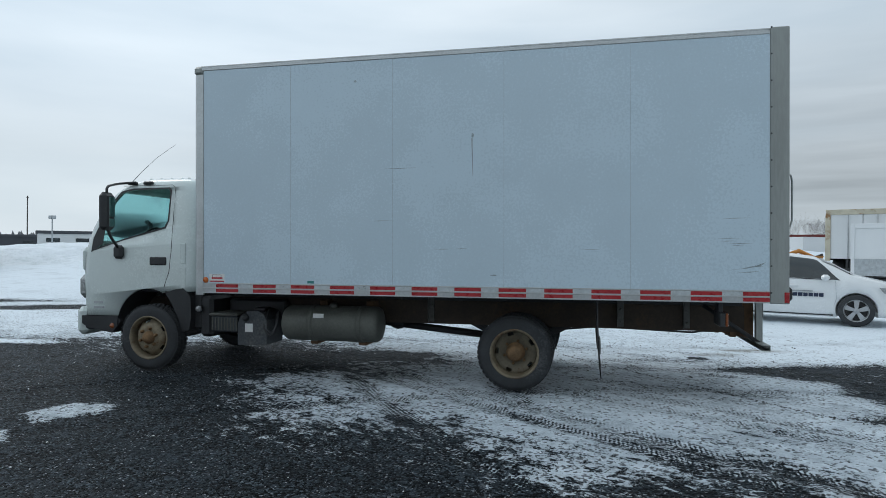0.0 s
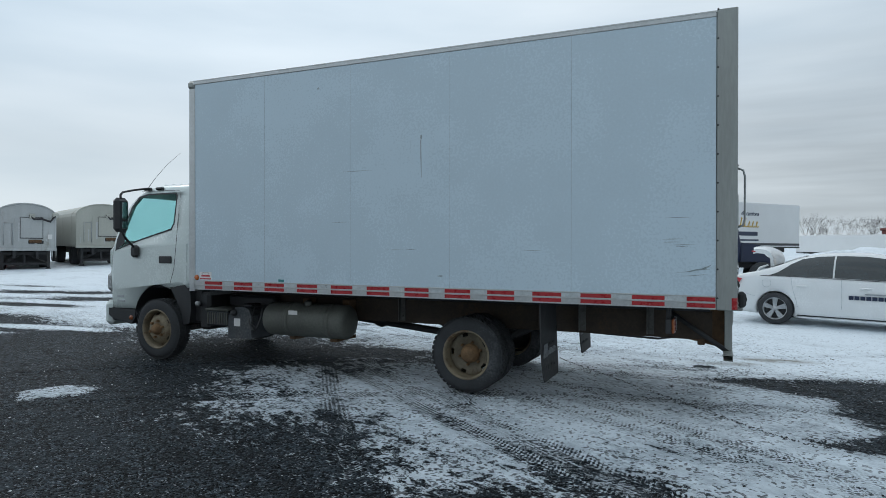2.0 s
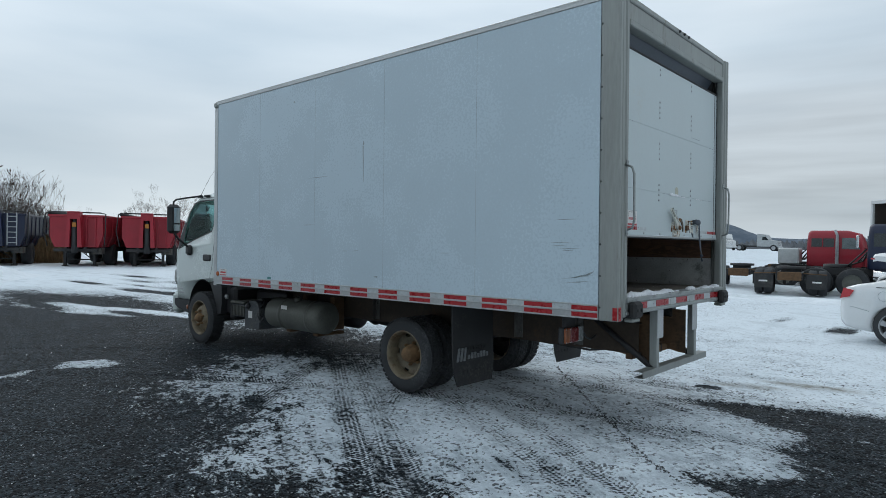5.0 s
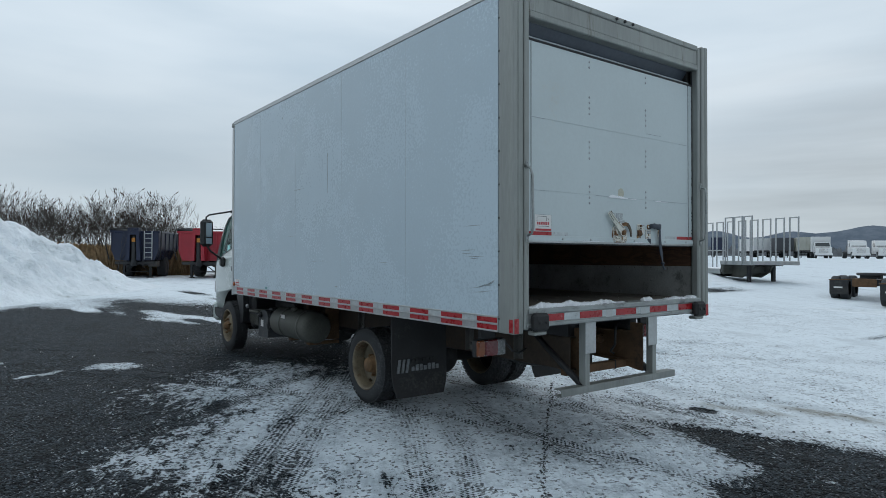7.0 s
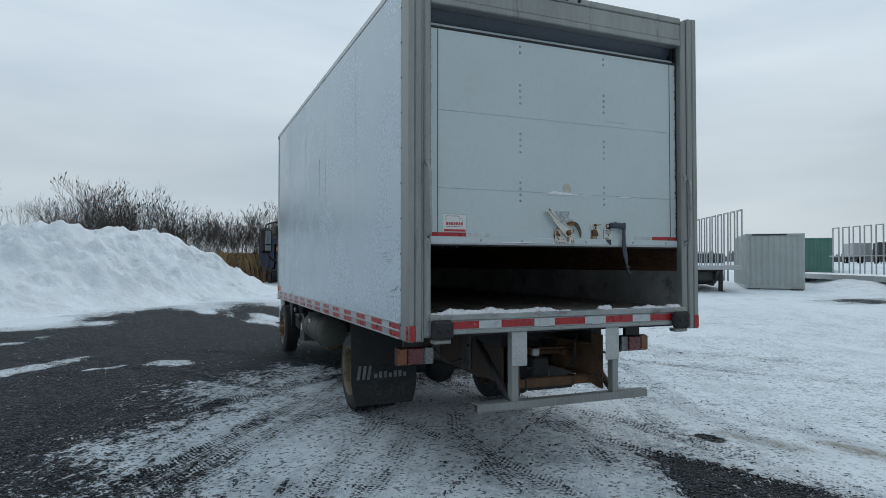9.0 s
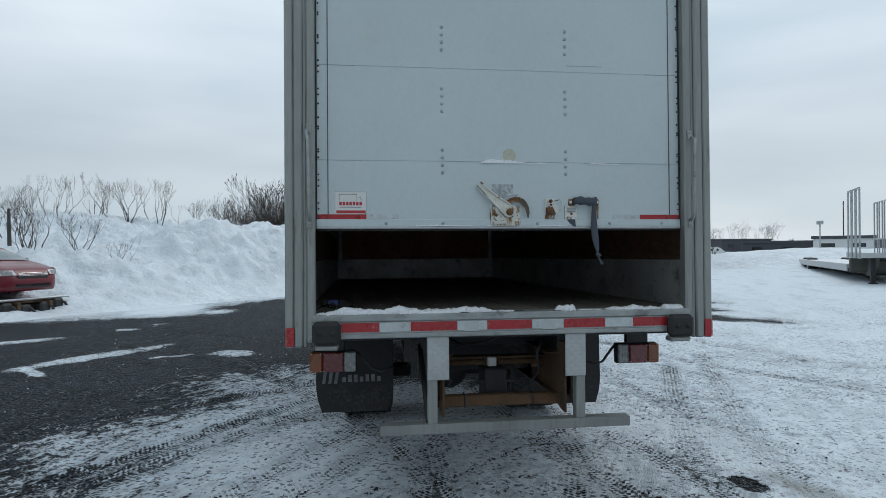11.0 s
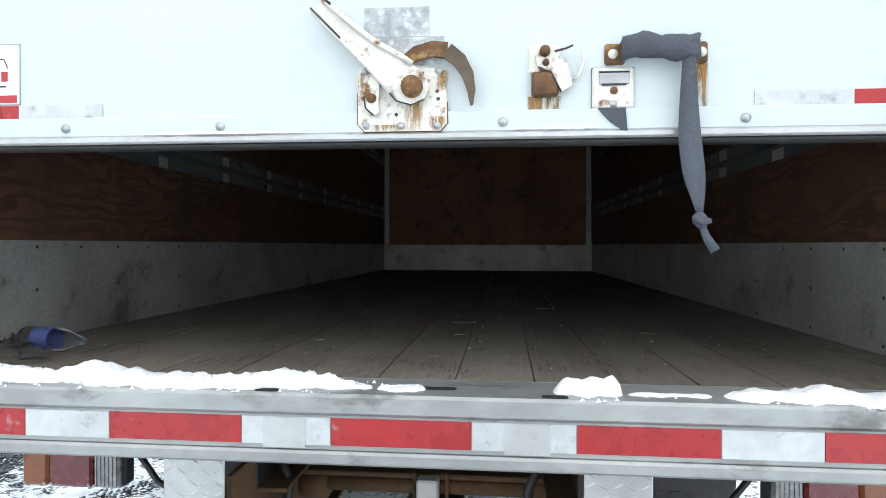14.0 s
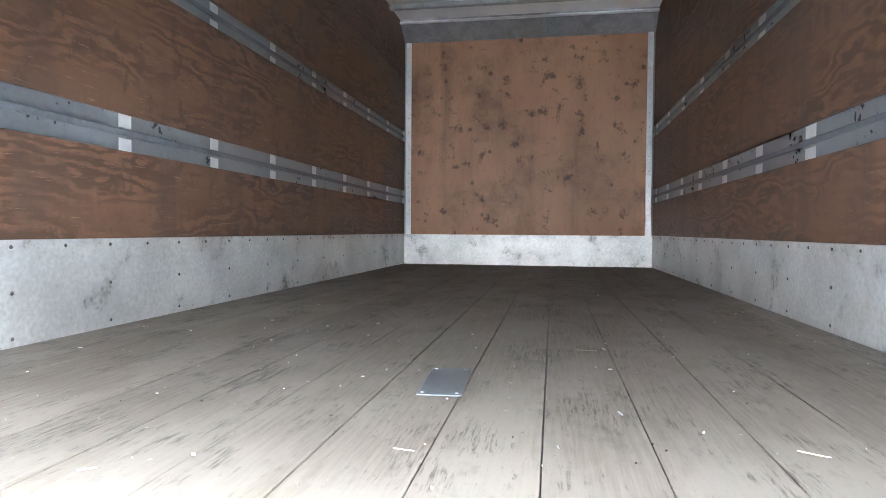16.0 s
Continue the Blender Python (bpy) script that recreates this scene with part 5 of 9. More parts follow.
for side in (-1, 1):
    y = side * IW
    lin = part("wall_lining", Build().box(XF - 0.05, XB + 0.05, y + side * 0.035, y + side * 0.04, ZF - 0.05, ZC + 0.03), GREYT, box, "brown plywood wall lining with metal kick plate and slots")
    for lap, (a, c) in enumerate(((XF, -1.1), (-1.108, 1.34), (1.332, XB))):  # each sheet laps over the one before it
        for z0, z1 in ((1.497, 1.806), (1.938, 2.434), (2.544, 3.06), (3.065, ZC)):
            part("plywood_sheet", Build().box(a, c, y - side * 0.0012 * lap, y + side * 0.012, z0, z1, 0.0008), PLY, lin)
        kp = part("kick_plate", Build().box(a, c, y - side * (0.003 + 0.0008 * lap), y + side * 0.014, ZF + 0.001, 1.496, 0.0006), KICK, lin, "scuffed aluminium kick plate")
        n = int((c - a) / 0.2)
        for k in range(n):
            x = a + 0.1 + k * 0.2
            part("rivet", Build().lathe((x, y - side * 0.003, 1.476), (0, -side, 0), [(0, 0.007), (0.003, 0.005), (0.004, 0)], 6), CAULK, kp)
            if k % 2:
                part("rivet", Build().lathe((x, y - side * 0.003, 1.345), (0, -side, 0), [(0, 0.007), (0.003, 0.005), (0.004, 0)], 6), CAULK, kp)
                part("rivet", Build().lathe((x, y - side * 0.003, 1.215), (0, -side, 0), [(0, 0.007), (0.003, 0.005), (0.004, 0)], 6), CAULK, kp)
    for z0, z1 in ((1.806, 1.938), (2.434, 2.544)):
        zm = (z0 + z1) / 2
        part("tie_rail", Build().box(XF, XB, y + side * 0.002, y + side * 0.01, zm - 0.012, zm + 0.012, 0.003), SLOTB, lin, "dull steel tie rail")
        wide_ = 0.07 if side < 0 else 0.1
        for k in range(-1, 9):
            x = 1.255 - 0.6 * k if side < 0 else 1.285 - 0.595 * k
            far_x, near_x = max(XF, x + wide_ - (0.6 if side < 0 else 0.595)), min(XB, x)
            if near_x - far_x > 0.05:
                rows = [[(far_x + (near_x - far_x) * f / 12, y + side * (0.0125 + 0.012 * math.sin(math.pi * (f / 12) ** 0.75)), zz) for f in range(13)] for zz in (z0 - 0.01, z1 + 0.01)]
                part("slot_back", Build().grid(rows), GALV, lin, "bowed galvanised skin behind the slot")
            if XF + 0.05 < x < XB - 0.15:
                for za, zb in ((z0 - 0.005, zm - 0.018), (zm + 0.018, z1 + 0.005)):
                    part("wall_post", Build().box(x, x + wide_, y + side * 0.012, y + side * 0.024, za, zb, 0.002), POSTW, lin, "bright aluminium wall post behind the slot")
b = Build()
for k, (x, z, l, t) in enumerate(((0.1, 2.1, 0.36, -4), (0.14, 2.075, 0.3, -6), (0.05, 2.09, 0.4, -3))):
    b.prism([(x - l / 2, z + l / 2 * math.tan(radians(-t)) * 0.4), (x, z + 0.002), (x + l / 2, z - l / 2 * math.tan(radians(-t)) * 0.4), (x, z - 0.001)], 1, -IW - 0.001, -IW + 0.001)
part("scratch", b, DEBRIS, box)
fw = part("front_lining", Build().box(XF - 0.02, XF, -IW + 0.06, IW - 0.06, 1.49, 3.43, 0.002), FRONTPLY, box, "orange-brown plywood front wall with dark stains")
part("kick_plate", Build().box(XF - 0.02, XF + 0.004, -IW, IW, ZF, 1.492, 0.002), KICK, fw, "scuffed aluminium kick plate")
for k in range(12):
    part("rivet", Build().lathe((XF + 0.004, -1.1 + k * 0.2, 1.47), (1, 0, 0), [(0, 0.007), (0.003, 0.005), (0.004, 0)], 6), STEEL, fw)
for side in (-1, 1):
    tr = part("corner_trim", Build().box(XF - 0.01, XF + 0.012, side * (IW - 0.07), side * (IW - 0.018), 1.492, 3.5, 0.003), POSTW, fw, "pale riveted corner trim")
    for k in range(14):
        part("rivet", Build().lathe((XF + 0.012, side * (IW - 0.044), 1.55 + k * 0.14), (1, 0, 0), [(0, 0.006), (0.003, 0.004), (0.004, 0)], 6), STEEL, tr)
b = Build().prism([(XF - 0.02, 3.43), (XF + 0.01, 3.43), (XF + 0.2, 3.58), (XF + 0.2, 3.6), (XF - 0.02, 3.6)], 1, -IW, IW)
cove = part("front_cove", b, STEEL, box, "dull sloping metal cove under the roof")
part("cove_strip", Build().box(XF + 0.2, XF + 0.23, -IW, IW, 3.555, 3.575, 0.004), POSTW, cove)
for k in range(9):
    x = XF + 0.6 + 0.61 * k
    part("roof_bow", Build().box(x - 0.03, x + 0.03, -IW, IW, 3.56, 3.6, 0.004), STEEL, box)
part("roof_lining", Build().box(XF, XB, -IW - 0.03, IW + 0.03, 3.6, 3.61), surface("white roof sheet", (0.82, 0.82, 0.8), 0.5, 0, 0.05, 1, 0.15, (0.6, 0.59, 0.56), 0.03), box)

# ---- roll-up door, half a metre open ----
XD = X1 - 0.065
bounds = [1.722, 2.1, 2.66, 3.25]
door = part("roll_up_door", Build().box(XD - 0.03, XD - 0.004, -1.12, 1.12, 1.72, 3.245, 0.003), DOORW, truck, "white roll-up rear door, stopped partly open")
for z0, z1 in zip(bounds, bounds[1:]):
    part("door_panel", Build().box(XD - 0.004, XD, -1.12, 1.12, z0 + 0.001, z1 - 0.001, 0.001), DOORW, door)
rows = []
for a in range(0, 91, 10):
    c, s = math.cos(radians(a)), math.sin(radians(a))
    rows.append([(XD - 0.02 - 0.055 * (1 - c), yy, 3.25 + 0.055 * s) for yy in (-1.12, 1.12)])
rows.append([(XD - 1.6, yy, 3.33) for yy in (-1.12, 1.12)])
part("door_panel", Build().grid(rows), DOORW, door, "curved upper door panels running under the roof")
# added slab that gives the gap over the door its dark slate tone
part("header_flap", Build().prism([(XD - 0.02, 3.455), (XD - 0.02, 3.46), (XD - 0.115, 3.33), (XD - 0.115, 3.325)], 1, -1.13, 1.13), surface("slate gap slab", (0.085, 0.1, 0.125), 0.45, 0, 0.2, 3, 0.2, (0.05, 0.055, 0.065), 0.05), truck, "dark slate slab added in the gap over the door")
# unseen black parts, added so that the gap above the door stays dark
part("spring_tube", Build().cyl((XD - 0.28, -1.1, 3.47), (XD - 0.28, 1.1, 3.47), 0.06, 14), CHASSIS, truck, "dark counterbalance spring tube over the door")
part("top_shroud", Build().box(XD - 0.42, XD - 0.4, -1.2, 1.2, 3.36, 3.59), CHASSIS, truck)
for side in (-1, 1):
    part("track_cover", Build().box(XD - 0.5, XD - 0.06, side * 1.14, side * 1.215, 3.05, 3.59, 0.01), CHASSIS, truck, "black plate added to darken the gap over the door")
part("seal", Build().box(XD - 0.012, XD + 0.006, -1.125, 1.125, 3.243, 3.262, 0.004), RUBBER, door)
for side in (-1, 1):
    part("edge_strip", Build().box(XD, XD + 0.003, side * 1.055, side * 1.06, 1.7, 3.24), CAULK, door)
    part("hinge_line", Build().box(XD - 0.01, XD + 0.004, side * 1.121, side * 1.135, 1.7, 3.4), BLACK, door)
    for k in range(44):
        part("roller_bracket", Build().lathe((XD + 0.002, side * 1.112, 1.76 + k * 0.0335 + (0.02 if k % 4 else 0)), (1, 0, 0), [(0, 0.006), (0.004, 0.005), (0.005, 0)], 6), BLACK, door) if k % 5 < 3 else None
part("bottom_bar", Build().box(XD - 0.02, XD + 0.012, -1.125, 1.125, 1.708, 1.752, 0.004), DOORW, door)
part("bottom_lip", Build().box(XD - 0.035, XD + 0.016, -1.125, 1.125, 1.694, 1.71, 0.004), ALU, door)
part("bottom_seal", Build().box(XD - 0.03, XD + 0.008, -1.12, 1.12, 1.684, 1.695, 0.004), RUBBER, door)
for y0, y1, z in ((-1.055, -0.86, 2.1), (0.5, 1.055, 2.1), (-1.055, -0.9, 2.66), (0.4, 0.62, 2.7), (0.9, 1.055, 2.66), (-0.3, 0.2, 2.1)):
    part("crease", Build().box(XD, XD + 0.0015, y0, y1, z - 0.0015, z + 0.0015), SEAM, door)

for y in (-0.382, 0.384):
    for zc, n in ((2.10, 4), (2.47, 4), (2.84, 4), (3.18, 2)):
        for k in range(n):
            part("bolt", Build().lathe((XD, y, zc + (k - (n - 1) / 2) * 0.046), (1, 0, 0), [(0, 0.0105), (0.003, 0.0105), (0.006, 0.006), (0.007, 0)], 10), STEEL, door)
for y in (-0.72, -0.38, 0.2, 0.66, 1.0):
    part("bolt", Build().lathe((XD + 0.012, y, 1.728), (1, 0, 0), [(0, 0.01), (0.004, 0.009), (0.006, 0)], 10), STEEL, door)
for y0, y1, mt in ((-1.12, -0.835, RED), (0.86, 1.12, RED), (-0.835, -0.645, TAPEW), (0.68, 0.86, TAPEW)):
    part("tape", Build().box(XD + 0.0005, XD + 0.0025, y0, y1, 1.753, 1.781), mt, door, "red tape" if mt is RED else "worn grey tape")
st = part("sticker", Build().box(XD, XD + 0.0015, -1.015, -0.835, 1.785, 1.912), STICKW, door, "white sticker with red print")
part("print", Build().box(XD + 0.0015, XD + 0.0025, -1.01, -0.84, 1.788, 1.804), STICKR, st)
for q in range(7):
    u = -0.993 + q * 0.0195
    part("print", Build().box(XD + 0.0015, XD + 0.0022, u, u + 0.0145, 1.834, 1.855), STICKR, st)
part("sticker_rim", Build().box(XD + 0.0003, XD + 0.0012, -1.018, -0.832, 1.912, 1.9145).box(XD + 0.0003, XD + 0.0012, -0.835, -0.832, 1.783, 1.912).box(XD + 0.0003, XD + 0.0012, -1.018, -0.835, 1.783, 1.785), SCUFF, st)
part("print", Build().box(XD + 0.0015, XD + 0.0025, -0.995, -0.89, 1.898, 1.901).box(XD + 0.0015, XD + 0.0025, -0.995, -0.992, 1.862, 1.898).box(XD + 0.0015, XD + 0.0025, -0.99, -0.865, 1.8215, 1.8245).box(XD + 0.0015, XD + 0.0025, -0.892, -0.89, 1.862, 1.898).box(XD + 0.0015, XD + 0.0025, -0.886, -0.872, 1.881, 1.883).prism([(-0.872, 1.883), (-0.87, 1.883), (-0.86, 1.862), (-0.862, 1.862)], 0, XD + 0.0015, XD + 0.0025), INK, st)
# main latch: plate, long lever, hook
def band(pts, widths, a, c):
    """A flat bent bar in the door's plane: (y, z) points with half widths, from x = a to c."""
    left, right = [], []
    for k, (yy, zz) in enumerate(pts):
        p, q = pts[max(k - 1, 0)], pts[min(k + 1, len(pts) - 1)]
        d = Vector((q[0] - p[0], q[1] - p[1])).normalized()
        left.append((yy - d.y * widths[k], zz + d.x * widths[k]))
        right.append((yy + d.y * widths[k], zz - d.x * widths[k]))
    return Build().prism(left + right[::-1], 0, a, c)


def edge_line(pts, r, parent, name="worn_edge"):
    part(name, Build().tube([(XD + x, yy, zz) for x, yy, zz in pts], r, 5), INK, parent)


XL = XD + 0.0095
lt = part("door_latch", Build().prism([(-0.09, 1.727), (-0.077, 1.712), (0.076, 1.712), (0.09, 1.727), (0.088, 1.79), (0.072, 1.834), (0.01, 1.843), (-0.06, 1.85), (-0.09, 1.838)], 0, XD, XL + 0.006), HARDW, door, "rust-stained white latch with a long lever and brown hook")
part("rusty_edge", Build().prism([(-0.0925, 1.727), (-0.078, 1.7095), (0.077, 1.7095), (0.0925, 1.727), (0.09, 1.77), (0.0, 1.78), (-0.0925, 1.79)], 0, XD, XL + 0.003), HARDR, lt, "rusted lower edge")
part("pivot_bolt", Build().lathe((XL + 0.02, 0.022, 1.795), (1, 0, 0), [(0, 0.022), (0.016, 0.021), (0.02, 0.016), (0.021, 0)], 16), HARDR, lt, "rusty pivot bolt")
for yy, zz in ((-0.073, 1.723), (-0.003, 1.722), (0.07, 1.722), (-0.075, 1.832), (0.073, 1.83)):
    part("bolt", Build().lathe((XL + 0.006, yy, zz), (1, 0, 0), [(0, 0.008), (0.004, 0.007), (0.006, 0)], 10), STEEL, lt)
# flat dark discs, the shade of small holes as colour
for yy, zz in ((0.04, 1.826), (0.07, 1.79), (0.072, 1.775), (-0.012, 1.745)):
    part("hole", Build().lathe((XL + 0.006, yy, zz), (1, 0, 0), [(0.0004, 0), (0.0006, 0.004)], 8), INK, lt)
blade = [(-0.181, 1.95), (-0.158, 1.973), (-0.06, 1.893), (0.02, 1.843), (0.046, 1.82), (0.055, 1.795), (0.046, 1.771), (0.02, 1.761), (-0.004, 1.769), (-0.03, 1.8), (-0.09, 1.862), (-0.14, 1.913)]
lv = part("lever", Build().prism(blade, 0, XL + 0.016, XL + 0.023), HARDW, lt, "white lever with worn edges")
part("flange", Build().tube([(XL + 0.027, yy, zz) for yy, zz in ((-0.157, 1.972), (-0.1, 1.923), (-0.05, 1.884), (0.0, 1.856), (0.022, 1.84))], 0.0065, 6), HARDW, lv)
part("flange", Build().tube([(XL + 0.027, yy, zz) for yy, zz in ((-0.179, 1.95), (-0.1, 1.872), (-0.045, 1.815), (-0.02, 1.785))], 0.0065, 6), HARDW, lv)
edge_line([(0.044, -0.18, 1.953), (0.044, -0.12, 1.892)], 0.0022, lv)
edge_line([(0.043, -0.157, 1.976), (0.043, -0.14, 1.96)], 0.003, lv)
edge_line([(0.04, -0.045, 1.812), (0.035, -0.01, 1.768), (0.033, 0.02, 1.76), (0.033, 0.045, 1.77)], 0.0016, lv)
for q in range(6):
    part("raised_mark", Build().prism([(-0.142 + q * 0.013, 1.925 - q * 0.0118), (-0.139 + q * 0.013, 1.922 - q * 0.0118), (-0.128 + q * 0.013, 1.935 - q * 0.0118), (-0.131 + q * 0.013, 1.938 - q * 0.0118)], 0, XL + 0.023, XL + 0.0245), HARDW, lv)
hk = [(0.0, 1.845), (0.03, 1.864), (0.062, 1.872), (0.09, 1.868), (0.115, 1.848), (0.131, 1.82), (0.138, 1.79), (0.1385, 1.76)]
part("hook", band(hk[:4], [0.01, 0.014, 0.015, 0.0155], XL + 0.008, XL + 0.018), HARDR, lt, "brown hook worn to bare steel")
part("hook_point", band(hk[3:], [0.0155, 0.0145, 0.012, 0.0085, 0.003], XL + 0.0085, XL + 0.0175), surface("dark worn steel", (0.11, 0.085, 0.06), 0.6, 0.4, 0.3, 20, 0.3, (0.2, 0.11, 0.05), 0.1), lt)
part("pawl", Build().prism([(-0.068, 1.82), (-0.05, 1.825), (-0.044, 1.8), (-0.047, 1.765), (-0.044, 1.748), (-0.056, 1.742), (-0.072, 1.756), (-0.076, 1.78)], 0, XL + 0.008, XL + 0.018), HARDW, lt)
part("pawl_pin", Build().lathe((XL + 0.018, -0.06, 1.776), (1, 0, 0), [(0, 0.01), (0.006, 0.009), (0.007, 0)], 12), HARDR, lt)
edge_line([(0.028, -0.076, 1.78), (0.028, -0.072, 1.756), (0.028, -0.056, 1.742)], 0.0018, lt)
lk = part("door_lock", Build().box(XD, XD + 0.008, 0.25, 0.312, 1.822, 1.879, 0.006), HARDW, door, "rusty keeper lock")
part("lower_block", Build().box(XD, XD + 0.02, 0.256, 0.308, 1.776, 1.824, 0.004), HARDR, lk)
part("cam", Build().prism([(0.262, 1.855), (0.285, 1.872), (0.318, 1.866), (0.305, 1.848), (0.322, 1.845), (0.335, 1.796), (0.313, 1.783), (0.293, 1.822), (0.268, 1.832)], 0, XD + 0.012, XD + 0.02), HARDW, lk)
part("pin", Build().lathe((XD + 0.02, 0.281, 1.862), (1, 0, 0), [(0, 0.011), (0.01, 0.01), (0.011, 0)], 12), HARDR, lk)
part("pin", Build().lathe((XD + 0.02, 0.283, 1.84), (1, 0, 0), [(0, 0.007), (0.008, 0.006), (0.009, 0)], 10), HARDR, lk)
edge_line([(0.02, 0.313, 1.783), (0.02, 0.293, 1.822), (0.02, 0.268, 1.832)], 0.0018, lk)
edge_line([(0.02, 0.3, 1.862), (0.022, 0.32, 1.866), (0.022, 0.335, 1.872)], 0.0022, lk)
part("spring_wire", Build().tube([(XD + 0.01, 0.355, 1.863), (XD + 0.012, 0.358, 1.845), (XD + 0.012, 0.35, 1.82), (XD + 0.01, 0.334, 1.802)], 0.0028, 6), HARDW, lk)
kp = part("keeper_plate", Build().box(XD, XD + 0.008, 0.373, 0.454, 1.751, 1.832, 0.006), HARDW, door, "white riveted keeper plate")
part("dark_edge", Build().box(XD, XD + 0.004, 0.3722, 0.4548, 1.7502, 1.8328, 0.002), INK, kp)
part("slot", Build().box(XD + 0.008, XD + 0.011, 0.386, 0.444, 1.798, 1.821, 0.002), STEEL, kp)
edge_line([(0.0105, 0.386, 1.822), (0.0105, 0.444, 1.822)], 0.0016, kp)
edge_line([(0.0105, 0.392, 1.797), (0.0105, 0.438, 1.797)], 0.0016, kp)
for yy, zz in ((0.415, 1.786), (0.414, 1.76)):
    part("rivet", Build().lathe((XD + 0.008, yy, zz), (1, 0, 0), [(0, 0.008), (0.003, 0.006), (0.004, 0)], 10), HARDR if zz > 1.77 else STEEL, kp)
part("strap_stub", Build().prism([(0.384, 1.751), (0.436, 1.751), (0.44, 1.706), (0.43, 1.709), (0.41, 1.722), (0.394, 1.738)], 0, XD + 0.006, XD + 0.016), WEB, kp)
hd = part("strap_handle", Build().box(XD, XD + 0.008, 0.397, 0.436, 1.836, 1.878, 0.005), HARDR, door, "grey webbing pull strap on rusty brackets")
part("bracket", Build().box(XD, XD + 0.008, 0.562, 0.592, 1.836, 1.878, 0.005), HARDR, hd)
for yy in (0.413, 0.58):
    part("rivet", Build().lathe((XD + 0.008, yy, 1.857), (1, 0, 0), [(0, 0.01), (0.004, 0.008), (0.005, 0)], 10), HARDW, hd)
grip = []
for k in range(13):
    f = k / 12
    grip.append([(XD + 0.018 + 0.016 * math.sin(math.pi * min(1, f * 4) / 2) * (1 if f < 0.8 else (1 - f) * 5) + 0.026 * math.cos(a) * 0.7, 0.428 + 0.142 * f + 0.004 * math.sin(9 * a + 5 * f),
                  1.862 + 0.004 * math.sin(f * 7) + (0.024 + 0.003 * math.sin(f * 17 + 2 * a)) * math.sin(a)) for a in [2 * math.pi * i / 12 for i in range(12)]])
part("grip", Build().grid(grip, True, True, True), WEB, hd)
zs, ys0, ys1 = [1.47, 1.547, 1.58, 1.619, 1.683, 1.75, 1.838, 1.87], [0.558, 0.558, 0.547, 0.535, 0.529, 0.532, 0.538, 0.546], [0.57, 0.57, 0.575, 0.577, 0.571, 0.566, 0.562, 0.565]
rows = []
for k in range(17):
    z = 1.866 - 0.32 * k / 16
    f = k / 16
    y0, y1 = float(np.interp(z, zs, ys0)), float(np.interp(z, zs, ys1))
    xx, mid_ = XD + 0.03 + 0.02 * f * f, (y0 + y1) / 2
    rows.append([(xx + 0.003, y0, z), (xx + 0.007 + 0.004 * math.sin(f * 5), mid_ - 0.003, z), (xx + 0.003, y1, z), (xx - 0.001, y1, z), (xx, mid_, z), (xx - 0.001, y0, z)])
part("strap", Build().grid(rows, True, True, True), WEB, hd, "hanging grey strap with a knotted end")
b = Build().lathe((XD + 0.05, 0.565, 1.533), (0.1, 0.4, -1), [(-0.014, 0.004), (-0.01, 0.011), (0, 0.014), (0.012, 0.01), (0.018, 0.005)], 12)
b.tube([(XD + 0.05, 0.568, 1.524), (XD + 0.05, 0.577, 1.5), (XD + 0.053, 0.592, 1.475)], [0.006, 0.008, 0.01], 8)
b.tube([(XD + 0.06, 0.552, 1.536), (XD + 0.065, 0.567, 1.526), (XD + 0.058, 0.58, 1.531)], 0.006, 8)
part("knot", b, WEB, hd, "frayed grey knot")
# worn labels and rust runs on the door
part("worn_label", Build().box(XD + 0.0002, XD + 0.0012, -0.082, 0.052, 1.905, 1.965), OLDLABEL, door, "worn grey label")
part("worn_label", Build().box(XD + 0.0002, XD + 0.0012, -0.07, 0.082, 1.848, 1.904), OLDLABEL, door, "worn grey label")
part("adhesive_stain", Build().lathe((XD + 0.0002, 0.03, 2.14), (1, 0, 0), [(0.0006, 0), (0.0008, 0.036), (0.0004, 0.042)], 18), surface("yellowed stain", (0.5, 0.49, 0.4), 0.7, 0, 0.15, 15, 0, bump=0), door)
def run_mat():
    """Thin rust washed down over paint: wispy, fading out downwards and to its sides."""
    m, nt, p = nodes_of("rust run")
    p.inputs["Base Color"].default_value = (0.36, 0.19, 0.055, 1)
    p.inputs["Roughness"].default_value = 0.75
    tc = nt.nodes.new("ShaderNodeTexCoord")
    sp = nt.nodes.new("ShaderNodeSeparateXYZ")
    nt.links.new(tc.outputs["Generated"], sp.inputs[0])
    wisps = grain(nt, coords(nt, (1, 1, 0.14)), 120, 4, 0.65)
    side_ = arith(nt, "ABSOLUTE", arith(nt, "SUBTRACT", sp.outputs["Y"], 0.5))
    a = arith(nt, "MULTIPLY", ranged(nt, wisps, 0.36, 0.66), arith(nt, "MULTIPLY", ranged(nt, side_, 0.2, 0.5, 1.0, 0.0), ranged(nt, sp.outputs["Z"], -0.1, 0.7, 0.3, 1.0)))
    nt.links.new(a, p.inputs["Alpha"])
    return m


RUSTRUN = run_mat()
for y, w, z0, z1 in ((0.022, 0.022, 1.713, 1.775), (0.07, 0.02, 1.713, 1.74), (-0.03, 0.04, 1.711, 1.725), (0.264, 0.018, 1.735, 1.779), (0.298, 0.018, 1.74, 1.779), (0.577, 0.02, 1.73, 1.838), (0.414, 0.02, 1.752, 1.775), (-0.075, 0.014, 1.79, 1.83), (0.078, 0.014, 1.79, 1.832)):
    part("rust_run", Build().prism([(y - w, z1), (y + w, z1), (y + w * 0.8, z0), (y - w * 0.8, z0)], 0, XD + 0.0004, XD + (0.0162 if y < 0.1 else 0.0014)), RUSTRUN, door)

